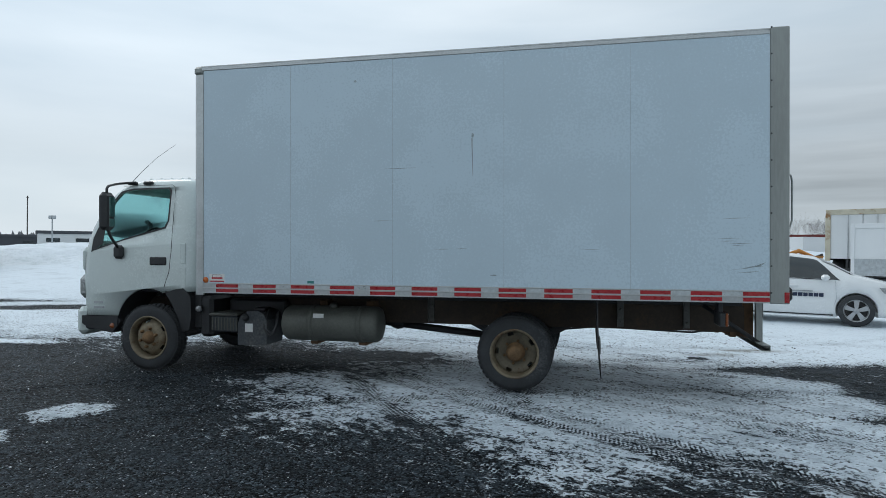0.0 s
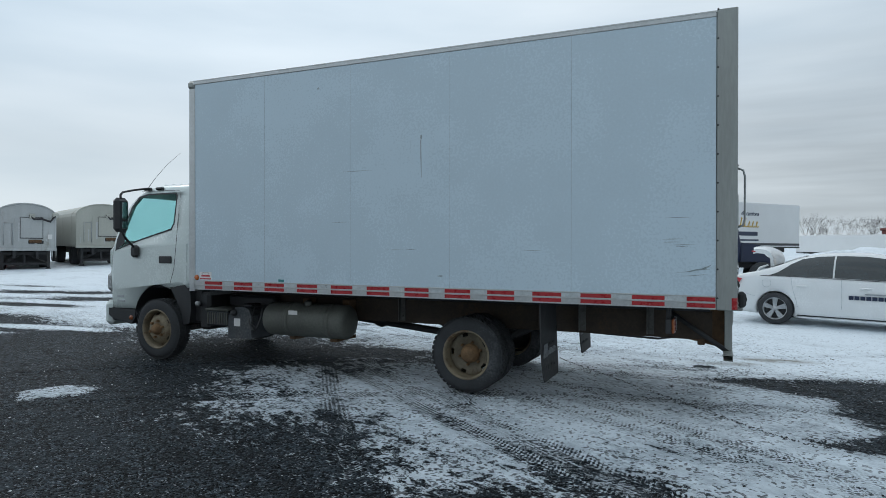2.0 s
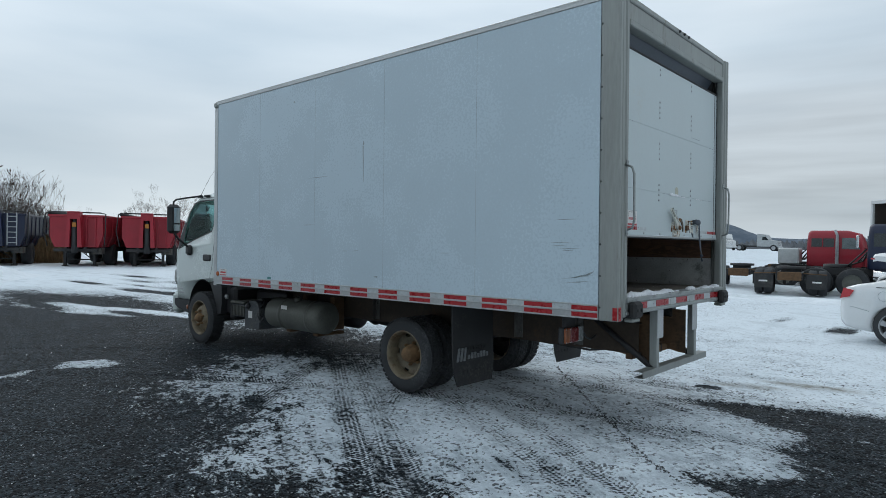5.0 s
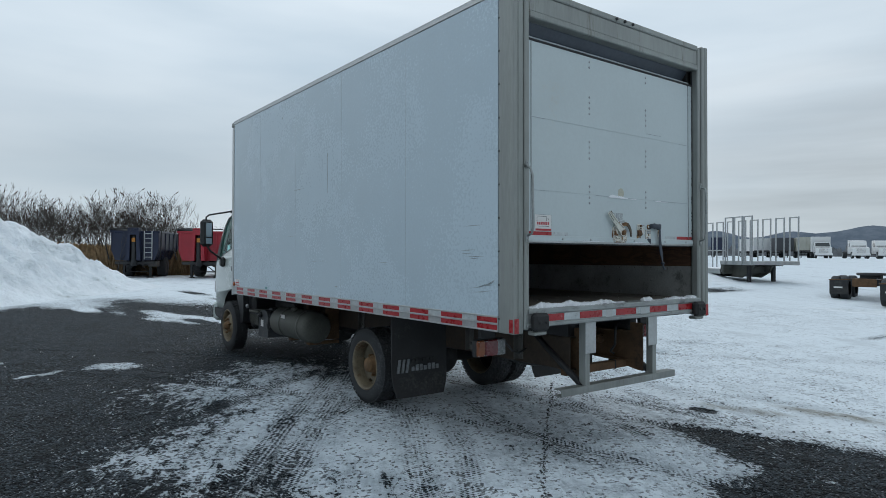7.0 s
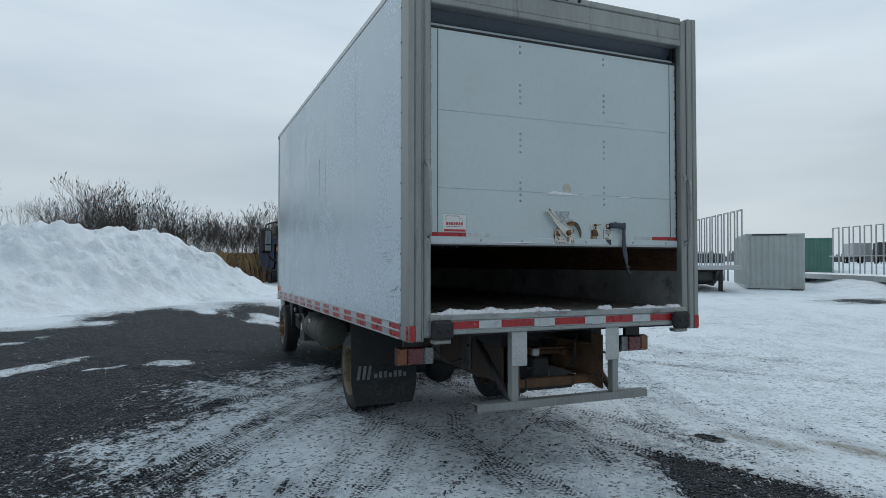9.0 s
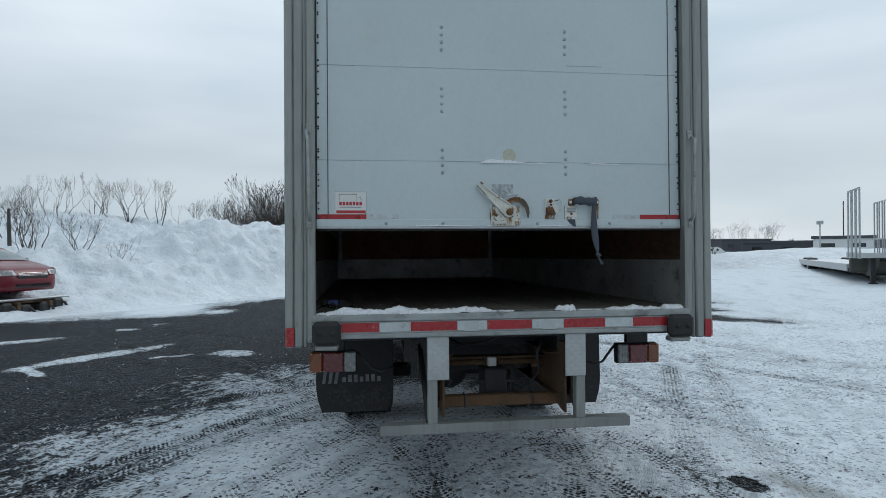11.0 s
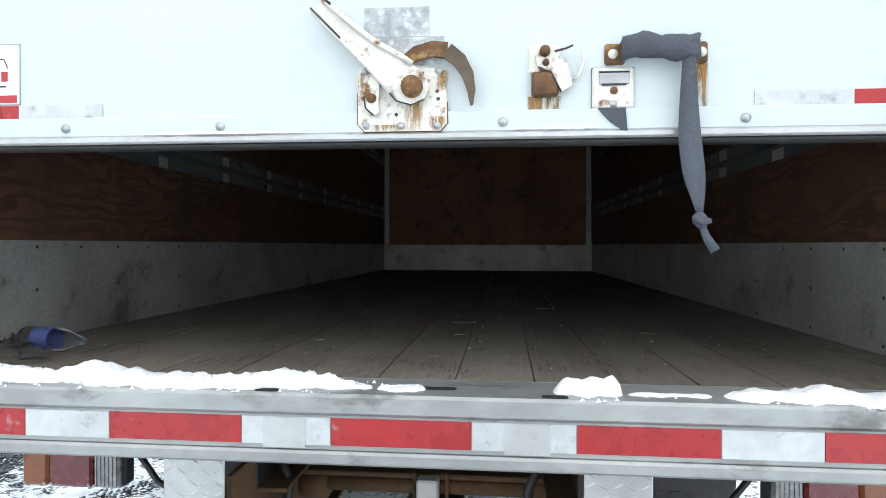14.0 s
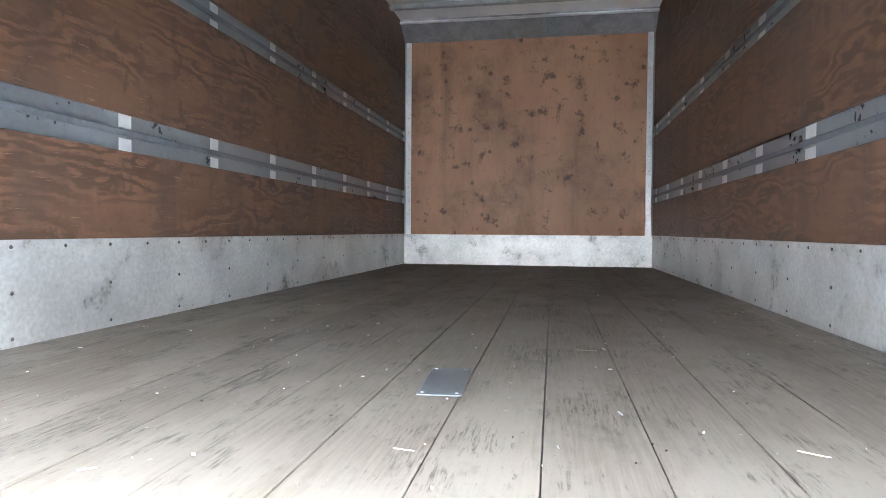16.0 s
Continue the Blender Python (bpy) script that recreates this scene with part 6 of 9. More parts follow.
# ---- lamps, flaps, rear guard ----
for side in (-1, 1):
    b = Build().box(2.03, 2.085, side * 0.9, side * 1.205, 0.77, 0.912, 0.01).box(2.03, 2.07, side * 0.98, side * 1.14, 0.905, 1.075, 0.004)
    lamp = part("tail_lamp", b, BLACK, truck, "dirty tail lamp, amber, red and clear")
    part("amber_lens", Build().box(2.085, 2.11, side * 1.123, side * 1.205, 0.776, 0.906, 0.008), LAMPA, lamp)
    part("red_lens", Build().box(2.085, 2.112, side * 0.985, side * 1.121, 0.776, 0.906, 0.008), LAMPR, lamp)
    part("clear_lens", Build().box(2.085, 2.109, side * 0.905, side * 0.983, 0.776, 0.906, 0.008), LAMPC, lamp)
    for k in range(6):
        part("lens_ridge", Build().box(2.109, 2.112, side * (0.91 + k * 0.012), side * (0.915 + k * 0.012), 0.78, 0.902), LAMPC, lamp)
    for yy in (1.195, 1.133, 1.111, 0.995):
        for zz in (0.785, 0.897):
            part("screw", Build().lathe((2.109, side * yy, zz), (1, 0, 0), [(0, 0.005), (0.0045, 0.004), (0.005, 0)], 7), STEEL, lamp)
    part("cable", Build().tube([(2.06, side * 0.9, 0.9), (2.07, side * 0.86, 0.86), (2.08, side * 0.8, 0.79), (2.09, side * 0.74, 0.77), (2.1, side * 0.66, 0.8)], 0.009, 6), BLACK, truck)
    # mud flap
    rows = []
    for k in range(9):
        z = 1.02 - 0.8 * k / 8
        bend = 0.86 + 0.035 * (k / 8) ** 2
        c = 0.05 if k == 8 else (0.015 if k == 7 else 0)
        rows.append([(bend, side * (0.6 + c), z), (bend, side * (1.25 - c), z), (bend + 0.012, side * (1.25 - c), z), (bend + 0.012, side * (0.6 + c), z)])
    flap = part("mud_flap", Build().grid(rows, False, True, True), RUBBER, truck, "black rubber mud flap with worn pale print")
    bx = 0.886 + 0.012
    for k in range(3):
        yy = (-1.2 + k * 0.05) if side < 0 else (0.6 + k * 0.05)
        part("print", Build().prism([(yy, 0.46), (yy + 0.026, 0.46), (yy + 0.046, 0.59), (yy + 0.02, 0.59)], 0, bx - 0.008, bx + 0.002), GREYPRINT, flap)
    y_a = -1.03 if side < 0 else 0.77
    for z0, z1, y0, y1 in ((0.47, 0.53, y_a, y_a + 0.34), (0.56, 0.59, y_a, y_a + 0.3), (0.33, 0.37, y_a - 0.14, y_a + 0.32)):
        n = 7
        for q in range(n):
            w = (y1 - y0) / n
            b = Build().box(bx - 0.008, bx + 0.003, y0 + q * w, y0 + q * w + w * 0.62, z0, z1 if q % 3 else z0 + (z1 - z0) * 0.7)
            part("print", b, GREYPRINT if z0 == 0.47 else RUBBER, flap)
    part("flap_bracket", Build().box(0.82, 0.875, side * 0.45, side * 1.2, 1.0, 1.04, 0.004), CHASSIS, truck)
guard = part("rear_guard", Build().box(2.52, 2.6, -0.765, 0.765, 0.484, 0.49).box(2.596, 2.602, -0.765, 0.765, 0.484, 0.542, 0.001).box(2.52, 2.6, -0.765, 0.765, 0.536, 0.542), FRAME, truck, "bent grey steel underride guard")
for side in (-1, 1):
    y = side * 0.42
    part("upright", Build().box(2.53, 2.6, side * 0.425, side * 0.482, 0.54, 1.06, 0.005), FRAME, guard)
    tp = part("tread_plate", Build().box(2.6, 2.606, y - 0.064, y + 0.064, 0.8, 1.056, 0.002), ALU, guard, "worn diamond tread plate")
    for i in range(5):
        for j in range(11):
            yy, zz = y - 0.052 + i * 0.026, 0.815 + j * 0.0235
            s = 1 if (i + j) % 2 else -1
            part("tread", Build().add([(2.606, yy - 0.01, zz - s * 0.006), (2.606, yy + 0.01, zz + s * 0.006), (2.606, yy + 0.008, zz + s * 0.009), (2.606, yy - 0.012, zz - s * 0.003), (2.6085, yy, zz)], [(0, 1, 4), (1, 2, 4), (2, 3, 4), (3, 0, 4)]), ALU, tp)
    part("gusset", Build().prism([(1.75, 0.64), (1.9, 0.88), (2.42, 0.99), (2.53, 0.99), (2.53, 0.56), (2.46, 0.565), (2.2, 0.62)], 1, y - 0.006 - side * 0.04, y + 0.006 - side * 0.04), RUSTY, guard)
    part("brace", Build().tube([(2.0, y + side * 0.05, 0.92), (2.56, y + side * 0.05, 0.53)], 0.028, 4), CHASSIS, guard)
part("cross_bar", Build().box(2.28, 2.35, -0.43, 0.43, 0.575, 0.645, 0.006), RUSTY, truck, "rusty square cross bar under the frame ends")
part("cross_bar", Build().box(2.0, 2.1, -0.38, 0.38, 0.835, 0.85, 0.004).cyl((2.08, -0.38, 0.81), (2.08, 0.38, 0.81), 0.02, 10), RUSTY, truck, "rusty pivot rod between the frame rails")
hitch = part("hitch", Build().box(2.0, 2.2, -0.064, 0.092, 0.575, 0.785, 0.012), CHASSIS, truck, "dark hitch block with rust at its foot")
part("wing_plate", Build().box(2.16, 2.185, -0.115, 0.145, 0.688, 0.708, 0.003), CHASSIS, hitch)
part("foot_plate", Build().box(2.19, 2.24, -0.09, 0.12, 0.575, 0.62, 0.006), RUSTY, hitch)
for y in (-0.04, 0.05):
    part("clevis", Build().box(2.08, 2.12, y - 0.005, y + 0.005, 0.79, 0.86, 0.004), RUSTY, truck)
for side in (-1, 1):
    part("pivot_bush", Build().cyl((2.08, side * 0.29, 0.8), (2.08, side * 0.36, 0.8), 0.034, 14).cyl((2.08, side * 0.28, 0.8), (2.08, side * 0.375, 0.8), 0.018, 10), RUSTY, truck, "rusty pivot bush")
    part("bar_clamp", Build().box(2.275, 2.356, side * 0.22 - 0.006, side * 0.22 + 0.006, 0.57, 0.652, 0.003), CHASSIS, truck)
    part("rail_flange", Build().box(1.3, 2.4, side * 0.3, side * 0.384, 0.905, 0.915, 0.002).box(1.3, 2.4, side * 0.34, side * 0.384, 0.64, 0.65, 0.002), RUSTY, truck)
part("air_line", Build().tube([(1.9, -0.3, 0.98), (2.05, -0.2, 0.93), (2.1, -0.02, 0.95), (2.15, 0.06, 1.0)], 0.009, 6), BLACK, truck)
part("cross_member", Build().box(1.84, 1.9, -0.38, 0.38, 0.9, 1.0, 0.006), CHASSIS, truck)
part("light_cube", Build().box(2.1, 2.15, -0.03, 0.03, 0.79, 0.85, 0.005), STICKW, truck)
for y, s in ((-0.36, 1), (0.3, -1)):
    part("cable", Build().tube([(2.3, y, 0.98), (2.32, y + s * 0.04, 0.9), (2.3, y + s * 0.02, 0.78), (2.28, y + s * 0.06, 0.72), (2.3, y + s * 0.03, 0.7)], 0.012, 6), BLACK, truck)

# ---- cab ----
def cab_front(z):
    return np.interp(z, [0.45, 0.75, 1.2, 1.5, 1.66, 1.8, 2.0, 2.2, 2.3, 2.4, 2.44], [-5.57, -5.59, -5.6, -5.575, -5.54, -5.49, -5.39, -5.25, -5.12, -4.92, -4.68])


def cab_half(z):
    return np.interp(z, [0.45, 0.75, 1.1, 1.45, 1.8, 2.1, 2.3, 2.4, 2.44], [0.99, 1.0, 1.02, 1.015, 0.985, 0.95, 0.915, 0.86, 0.74])


def cab_back(z):
    return np.interp(z, [0.45, 2.2, 2.36, 2.44], [-3.86, -3.86, -3.9, -4.1])


def cab_shell(inset):
    rows = []
    for z in [0.69 + inset, 0.8, 0.95, 1.1, 1.25, 1.4, 1.5, 1.6, 1.8, 2.0, 2.15, 2.25, 2.32, 2.38 - inset * 0.6, 2.42 - inset]:
        f, h, k = cab_front(z) + inset, cab_half(z) - inset, cab_back(z) - inset
        rows.append([(x, y, z) for x, y in rect_ring(f, k, -h, h, 0.2 if inset == 0 else 0.16, 6)])
    return Build().grid(rows, True, True, True)


def window_poly(g=0.0):
    return [(-5.33 + g, 1.53 + g), (-5.28 + g, 1.72), (-5.12 + g, 2.12), (-5.0 + g, 2.25 - g), (-4.85, 2.285 - g), (-4.33 - g, 2.29 - g), (-4.295 - g, 2.25 - g), (-4.3 - g, 1.88), (-4.34 - g, 1.8 + g), (-4.9, 1.66 + g)]


cab = part("cab", cab_shell(0), CABW, truck, "white cab-over cab with dark window trim")
arch = Build().lathe((-4.56, -1.3, 0.57), (0, 1, 0), [(0, 0), (0, 0.47), (2.6, 0.47), (2.6, 0)], 32)
lower = Build().box(-4.35, -3.5, -1.3, 1.3, 0.4, 1.01)
cut(cab, [cab_shell(0.05), Build().prism(window_poly(), 1, -1.4, 1.4), 
          Build().add([(-6, -0.88, 1.64), (-6, 0.88, 1.64), (-6, 0.78, 2.26), (-6, -0.78, 2.26), (-4.9, -0.88, 1.64), (-4.9, 0.88, 1.64), (-4.9, 0.78, 2.26), (-4.9, -0.78, 2.26)],
                      [(0, 1, 2, 3), (7, 6, 5, 4), (0, 4, 5, 1), (1, 5, 6, 2), (2, 6, 7, 3), (3, 7, 4, 0)]), arch, lower])
for side in (-1, 1):
    pane, rim_ = Build(), Build()
    pts = window_poly(0.004)
    verts = []
    for off in (0.012, 0.018):
        verts += [(x, side * (cab_half(z) - off), z) for x, z in pts]
    n = len(pts)
    pane.add(verts, [tuple(range(n)), tuple(reversed(range(n, 2 * n)))] + [(i, n + i, n + (i + 1) % n, (i + 1) % n) for i in range(n)])
    g = part("side_window", pane, GLASS, cab, "green tinted side window")
    g.visible_shadow = False
    outer, innerp = window_poly(-0.014), window_poly(0.007)
    va = [(x, side * (cab_half(z) + 0.004), z) for x, z in outer] + [(x, side * (cab_half(z) + 0.004), z) for x, z in innerp]
    part("window_trim", rim_.add(va, [(i, (i + 1) % n, n + (i + 1) % n, n + i) for i in range(n)]), BLACK, cab, "black window trim")
    part("quarter_trim", Build().add([(x, side * (cab_half(z) + 0.006), z) for x, z in ((-5.39, 1.49), (-5.37, 1.66), (-5.24, 1.95), (-5.18, 1.95), (-5.22, 1.6))], [(0, 1, 2, 3, 4)]), BLACK, cab)
    # door shut line, handle, markings
    line = [(-4.235, 2.3), (-4.23, 1.9), (-4.235, 1.5), (-4.26, 1.25), (-4.33, 1.06)]
    part("door_gap", Build().tube([(x, side * (cab_half(z) + 0.0005), z) for x, z in [(-5.0, 2.335), (-4.3, 2.335)] + line], 0.004, 5), INK, cab)
    h = part("door_handle", Build().box(-4.53, -4.295, side * 1.012, side * 1.036, 1.333, 1.432, 0.03), BLACK, cab, "black recessed door handle")
    part("badge", Build().box(-5.36, -5.22, side * 1.0, side * 1.008, 0.84, 0.87, 0.002).box(-5.36, -5.2, side * 1.0, side * 1.008, 0.78, 0.81, 0.002), STEEL, cab, "small grey badge bars")
    part("rear_vent", Build().box(-4.1, -4.03, side * 1.0, side * 1.02, 1.35, 1.6, 0.006).box(-4.1, -4.03, side * 1.0, side * 1.02, 1.05, 1.3, 0.006), CABW, cab)
    # mirror on its arms
    mir = part("mirror", Build().box(-4.935, -4.822, side * 1.235, side * 1.44, 1.755, 2.215, 0.045), BLACK, cab, "tall black door mirror")
    part("mirror_glass", Build().box(-4.825, -4.821, side * 1.265, side * 1.36, 1.92, 2.16, 0.002), MIRROR, mir)
    part("mirror_glass", Build().box(-4.825, -4.821, side * 1.265, side * 1.36, 1.8, 1.9, 0.002), MIRROR, mir)
    part("upper_arm", Build().tube([(-4.865, side * 1.35, 2.2), (-4.87, side * 1.345, 2.255), (-4.9, side * 1.29, 2.295), (-4.97, side * 1.1, 2.335), (-5.0, side * 0.97, 2.36), (-4.8, side * 0.93, 2.372)], 0.015, 8), BLACK, mir)
    part("lower_arm", Build().tube([(-4.865, side * 1.34, 1.78), (-4.88, side * 1.27, 1.68), (-4.95, side * 1.07, 1.55)], 0.017, 8), BLACK, mir)
    part("arm_foot", Build().box(-5.03, -4.89, side * 1.0, side * 1.085, 1.41, 1.58, 0.035), BLACK, mir)
    for x in (-4.93, -4.7):
        part("roof_clip", Build().box(x, x + 0.13, side * 0.88, side * 0.935, 2.345, 2.385, 0.012), BLACK, cab)
    # wheel arch liner and mudguard
    rows = []
    for a in range(-8, 189, 12):
        rows.append([(-4.56 + 0.455 * math.cos(radians(a)), side * yy, 0.57 + 0.455 * math.sin(radians(a))) for yy in (0.5, 1.005)])
    part("wheel_liner", Build().grid(rows), BLACK, cab)
    part("mudguard", Build().prism([(-4.31, 0.99), (-4.2, 1.03), (-4.06, 1.05), (-3.96, 0.95), (-3.95, 0.7), (-3.98, 0.54), (-4.09, 0.51), (-4.12, 0.66), (-4.2, 0.82)], 1, side * 0.66, side * 1.02), BLACK, cab, "black plastic mudguard behind the wheel")
    part("rear_skirt", Build().box(-3.98, -3.86, side * 0.4, side * 0.93, 0.55, 1.58, 0.02), BLACK, cab)
    part("headlamp", Build().box(-5.64, -5.46, side * 0.66, side * 0.985, 0.9, 1.2, 0.06), LAMPC, cab, "clear headlamp")
    part("step", Build().prism([(-5.55, 0.68), (-5.02, 0.68), (-4.97, 0.62), (-5.1, 0.47), (-5.45, 0.53), (-5.55, 0.58)], 1, side * 0.7, side * 0.995), BLACK, cab)
    part("fog_lamp", Build().lathe((-5.1, side * 0.995, 0.56), (0, side, 0), [(0, 0.035), (0.01, 0.03), (0.012, 0)], 14), LAMPA, cab)
    part("corner_panel", Build().box(-5.62, -5.5, side * 0.7, side * 0.96, 1.22, 1.56, 0.06), CABW, cab)
rows = [[(cab_front(z) + 0.03, yy * (0.88 - 0.1 * (z - 1.64) / 0.62), z) for yy in (-1, -0.5, 0, 0.5, 1)] for z in (1.64, 1.8, 2.0, 2.12, 2.26)]
part("windscreen", Build().grid(rows), GLASS, cab, "wide tinted windscreen").visible_shadow = False
part("bumper", Build().box(-5.66, -5.5, -1.0, 1.0, 0.43, 0.79, 0.06), CABW, cab, "white front bumper")
part("bumper_end", Build().box(-5.56, -5.4, -0.96, 0.96, 0.5, 0.7, 0.02), BLACK, cab)
part("grille", Build().box(-5.63, -5.56, -0.6, 0.6, 0.9, 1.2, 0.02), BLACK, cab)
part("dashboard", Build().box(-5.46, -4.98, -0.9, 0.9, 1.35, 1.62, 0.06), BLACK, cab, "dark dashboard")
part("cab_floor", Build().box(-5.45, -3.95, -0.93, 0.93, 0.99, 1.06, 0.01), BLACK, cab)
wheel_ = Build()
ring = [(-4.9 + 0.08 * math.sin(a) - 0.02, -0.5 + 0.21 * math.cos(a), 1.62 + 0.19 * math.sin(a)) for a in [2 * math.pi * i / 20 for i in range(21)]]
wheel_.tube(ring, 0.016, 6).tube([(-4.92, -0.5, 1.62), (-5.08, -0.5, 1.5)], 0.03, 8).tube([(-4.93, -0.7, 1.62), (-4.92, -0.3, 1.62)], 0.015, 6)
part("steering_wheel", wheel_, BLACK, cab)
for y in (-0.5, 0.35):
    part("seat", Build().box(-4.75, -4.25, y - 0.25, y + 0.25, 1.1, 1.32, 0.06).box(-4.3, -4.15, y - 0.25, y + 0.25, 1.3, 1.78, 0.06), BLACK, cab, "dark cab seat")
part("antenna", Build().tube([(-4.93, -0.88, 2.35), (-4.75, -0.9, 2.5), (-4.5, -0.92, 2.68), (-4.22, -0.94, 2.83)], [0.005, 0.003, 0.0022, 0.0018], 5), INK, cab, "thin whip antenna")
for x in (-4.75, -4.6, -4.45, -4.3, -4.2):
    part("roof_stud", Build().lathe((x, -0.7, 2.43), (0, 0, 1), [(0, 0.02), (0.015, 0.012), (0.018, 0)], 8), CABW, cab)

# ---- snow on the sill, litter on the load floor ----
def snow_ridge(y0, y1, width, height, seed, x_mid):
    """A broken ridge of crumbly snow: an uneven crest with loose crumbs beside it."""
    rows, n = [], max(8, int((y1 - y0) / 0.006))
    for i in range(n + 1):
        f = i / n
        y = y0 + (y1 - y0) * f
        env = min(1, f * 6, (1 - f) * 6) ** 0.6
        lump = 0.3 * fractal(y, seed, 9, 2, seed) + 0.16 * fractal(y, seed, 26, 2, seed + 3)
        h = max(height * env * (0.66 + lump + 0.3 * fractal(y, seed, 3.5, 2, seed + 8)), 0.003 * env)
        w0, w1 = (width * (0.7 + 0.5 * fractal(y, seed + q, 16, 4, seed)) * (0.3 + 0.7 * env) for q in (4, 9))
        row = []
        for k in range(13):
            a = math.pi * k / 12
            c = math.cos(a)
            j = min(height, 0.03) * 0.22 * fractal(y, k * 0.011, 55, 3, seed) * math.sin(a)
            row.append((x_mid - (w0 if c > 0 else w1) * c + j, y + j * 0.6, max(0.0, h * math.sin(a) ** 0.8 + j)))
        rows.append(row)
    b = Build().grid(rows)
    r = random.Random(int(seed * 100))
    for i in range(int((y1 - y0) * (60 if height > 0.02 else 25))):
        q, y = r.uniform(0.0015, 0.0055), r.uniform(y0, y1)
        x = x_mid + r.choice((-1, 1)) * width * r.uniform(0.8, 1.25)
        b.add([(x + q * dx * r.uniform(0.7, 1.3), y + q * dy * r.uniform(0.7, 1.3), q * dz) for dx, dy, dz in ((-1, -0.6, 0), (1, -0.8, 0), (0.2, 1.2, 0), (0, 0.1, 1.3))], [(0, 1, 3), (1, 2, 3), (2, 0, 3)])
    return b


for y0, y1, w, h in ((-1.13, -0.06, 0.05, 0.044), (-0.05, 0.05, 0.03, 0.014), (0.3, 0.43, 0.05, 0.05), (0.44, 0.6, 0.02, 0.008), (0.62, 0.98, 0.05, 0.036), (0.98, 1.13, 0.045, 0.03)):
    s = solid("sill_snow", snow_ridge(y0, y1, w, h * 0.92, y0 * 3.3 + 7, X1 - 0.046), CLEANSNOW, "ridge of fresh snow lying on the rear sill", "snow",
              TRUCK @ Matrix.Translation((0, 0, 1.196)), "snow on the sill")
for y0, y1, w_, h_ in ((-0.15, 0.14, 0.008, 0.022), (0.12, 0.26, 0.005, 0.012), (0.525, 0.66, 0.006, 0.013), (0.65, 0.735, 0.004, 0.006)):
    solid("joint_snow", snow_ridge(y0, y1, w_, h_, y0 * 4 + 3, X1 - 0.065), CLEANSNOW, "thin line of snow caught on a door joint", "snow", TRUCK @ Matrix.Translation((0, 0, 2.092)), "snow on the door")
for y0, y1 in ((-0.55, -0.19), (0.2, 0.4), (-0.12, 0.02)):
    s = solid("latch_snow", snow_ridge(y0, y1, 0.006, 0.008, y0 * 5 + 2, X1 - 0.055), CLEANSNOW, "thin line of snow on the door's bottom bar", "snow", TRUCK @ Matrix.Translation((0, 0, 1.712)), "snow on the door")
rng = random.Random(5)
chips = []
for i in range(5):
    b = Build()
    n = 5
    pts = [(rng.uniform(0.004, 0.012) * math.cos(2 * math.pi * k / n), rng.uniform(0.003, 0.007) * math.sin(2 * math.pi * k / n)) for k in range(n)]
    b.prism(pts, 2, 0, rng.uniform(0.0015, 0.004))
    chips.append(b.mesh("chip", (DEBRIS, STICKW, DEBRIS, CLEANSNOW, INK)[i]))
for i in range(230):
    x, y = XB - 0.1 - abs(rng.gauss(0, 1.6)), rng.uniform(-1.18, 1.18)
    if x < XF + 0.1:
        continue
    sc = rng.choice((0.14, 0.16, 0.2, 0.24, 0.28, 0.45))
    o = new("wood_chip", chips[i % 5])
    o.matrix_basis = TRUCK @ Matrix.Translation((x, y, ZF + 0.002)) @ Matrix.Rotation(rng.uniform(0, 6.28), 4, "Z") @ Matrix.Diagonal((sc * rng.choice((1, 1, 1, 2.5)), sc, 1, 1))
    tagged(o, "small pale chip of litter on the load floor", "litter", "litter on the load floor")
for x, y, a, l in ((1.78, 0.06, 80, 0.035), (1.68, 0.68, 60, 0.045), (0.9, 0.38, 85, 0.06), (2.18, 0.02, 75, 0.03), (2.05, -0.45, 80, 0.025)):
    o = solid("wood_splinter", Build().prism([(-l / 2, -0.001), (l / 2 - 0.01, -0.0014), (l / 2, 0.0005), (-l / 2 + 0.005, 0.001)], 2, 0, 0.002), DEBRIS, "thin pale wood splinter on the load floor", "litter",
              TRUCK @ Matrix.Translation((x, y, ZF + 0.002)) @ Matrix.Rotation(radians(a), 4, "Z"), "litter on the load floor")
# plastic bottle in a crumpled bag by the wall
PLASTIC = glass_mat("clear plastic", (0.8, 0.84, 0.88), 0.2)
bt = thing("plastic_bottle", "empty clear plastic bottle with a blue label", "bottle", TRUCK @ Matrix.Translation((2.2, -1.12, ZF + 0.035)) @ Matrix.Rotation(radians(80), 4, "Z"))
part("body", Build().lathe((0, 0, 0), (1, 0, 0), [(0, 0.0), (0, 0.028), (0.01, 0.032), (0.14, 0.032), (0.18, 0.014), (0.2, 0.013), (0.2, 0)], 18), PLASTIC, bt)
part("wrapper", Build().lathe((0.05, 0, 0), (1, 0, 0), [(0, 0.033), (0.06, 0.033)], 18), PLASTB, bt, "blue wrapper")
b = Build()
rows = []
for i in range(13):
    rows.append([(0.17 * math.cos(2 * math.pi * j / 18) * (i / 12) * (0.8 + 0.3 * fractal(i, j, 0.6, 2, 2)), 0.09 * math.sin(2 * math.pi * j / 18) * (i / 12), max(0.001, 0.05 * (1 - i / 12) + 0.022 * fractal(i * 0.7, j * 0.9, 1.0, 3, 8))) for j in range(18)])
solid("plastic_bag", b.grid(rows, True, True), PLASTIC, "crumpled clear plastic bag lying on the load floor", "bag", TRUCK @ Matrix.Translation((2.33, -1.05, ZF + 0.003)) @ Matrix.Rotation(radians(60), 4, "Z"))

# ---- snow banks ----
def heading(dx, dy):
    return math.degrees(math.atan2(dy, dx))


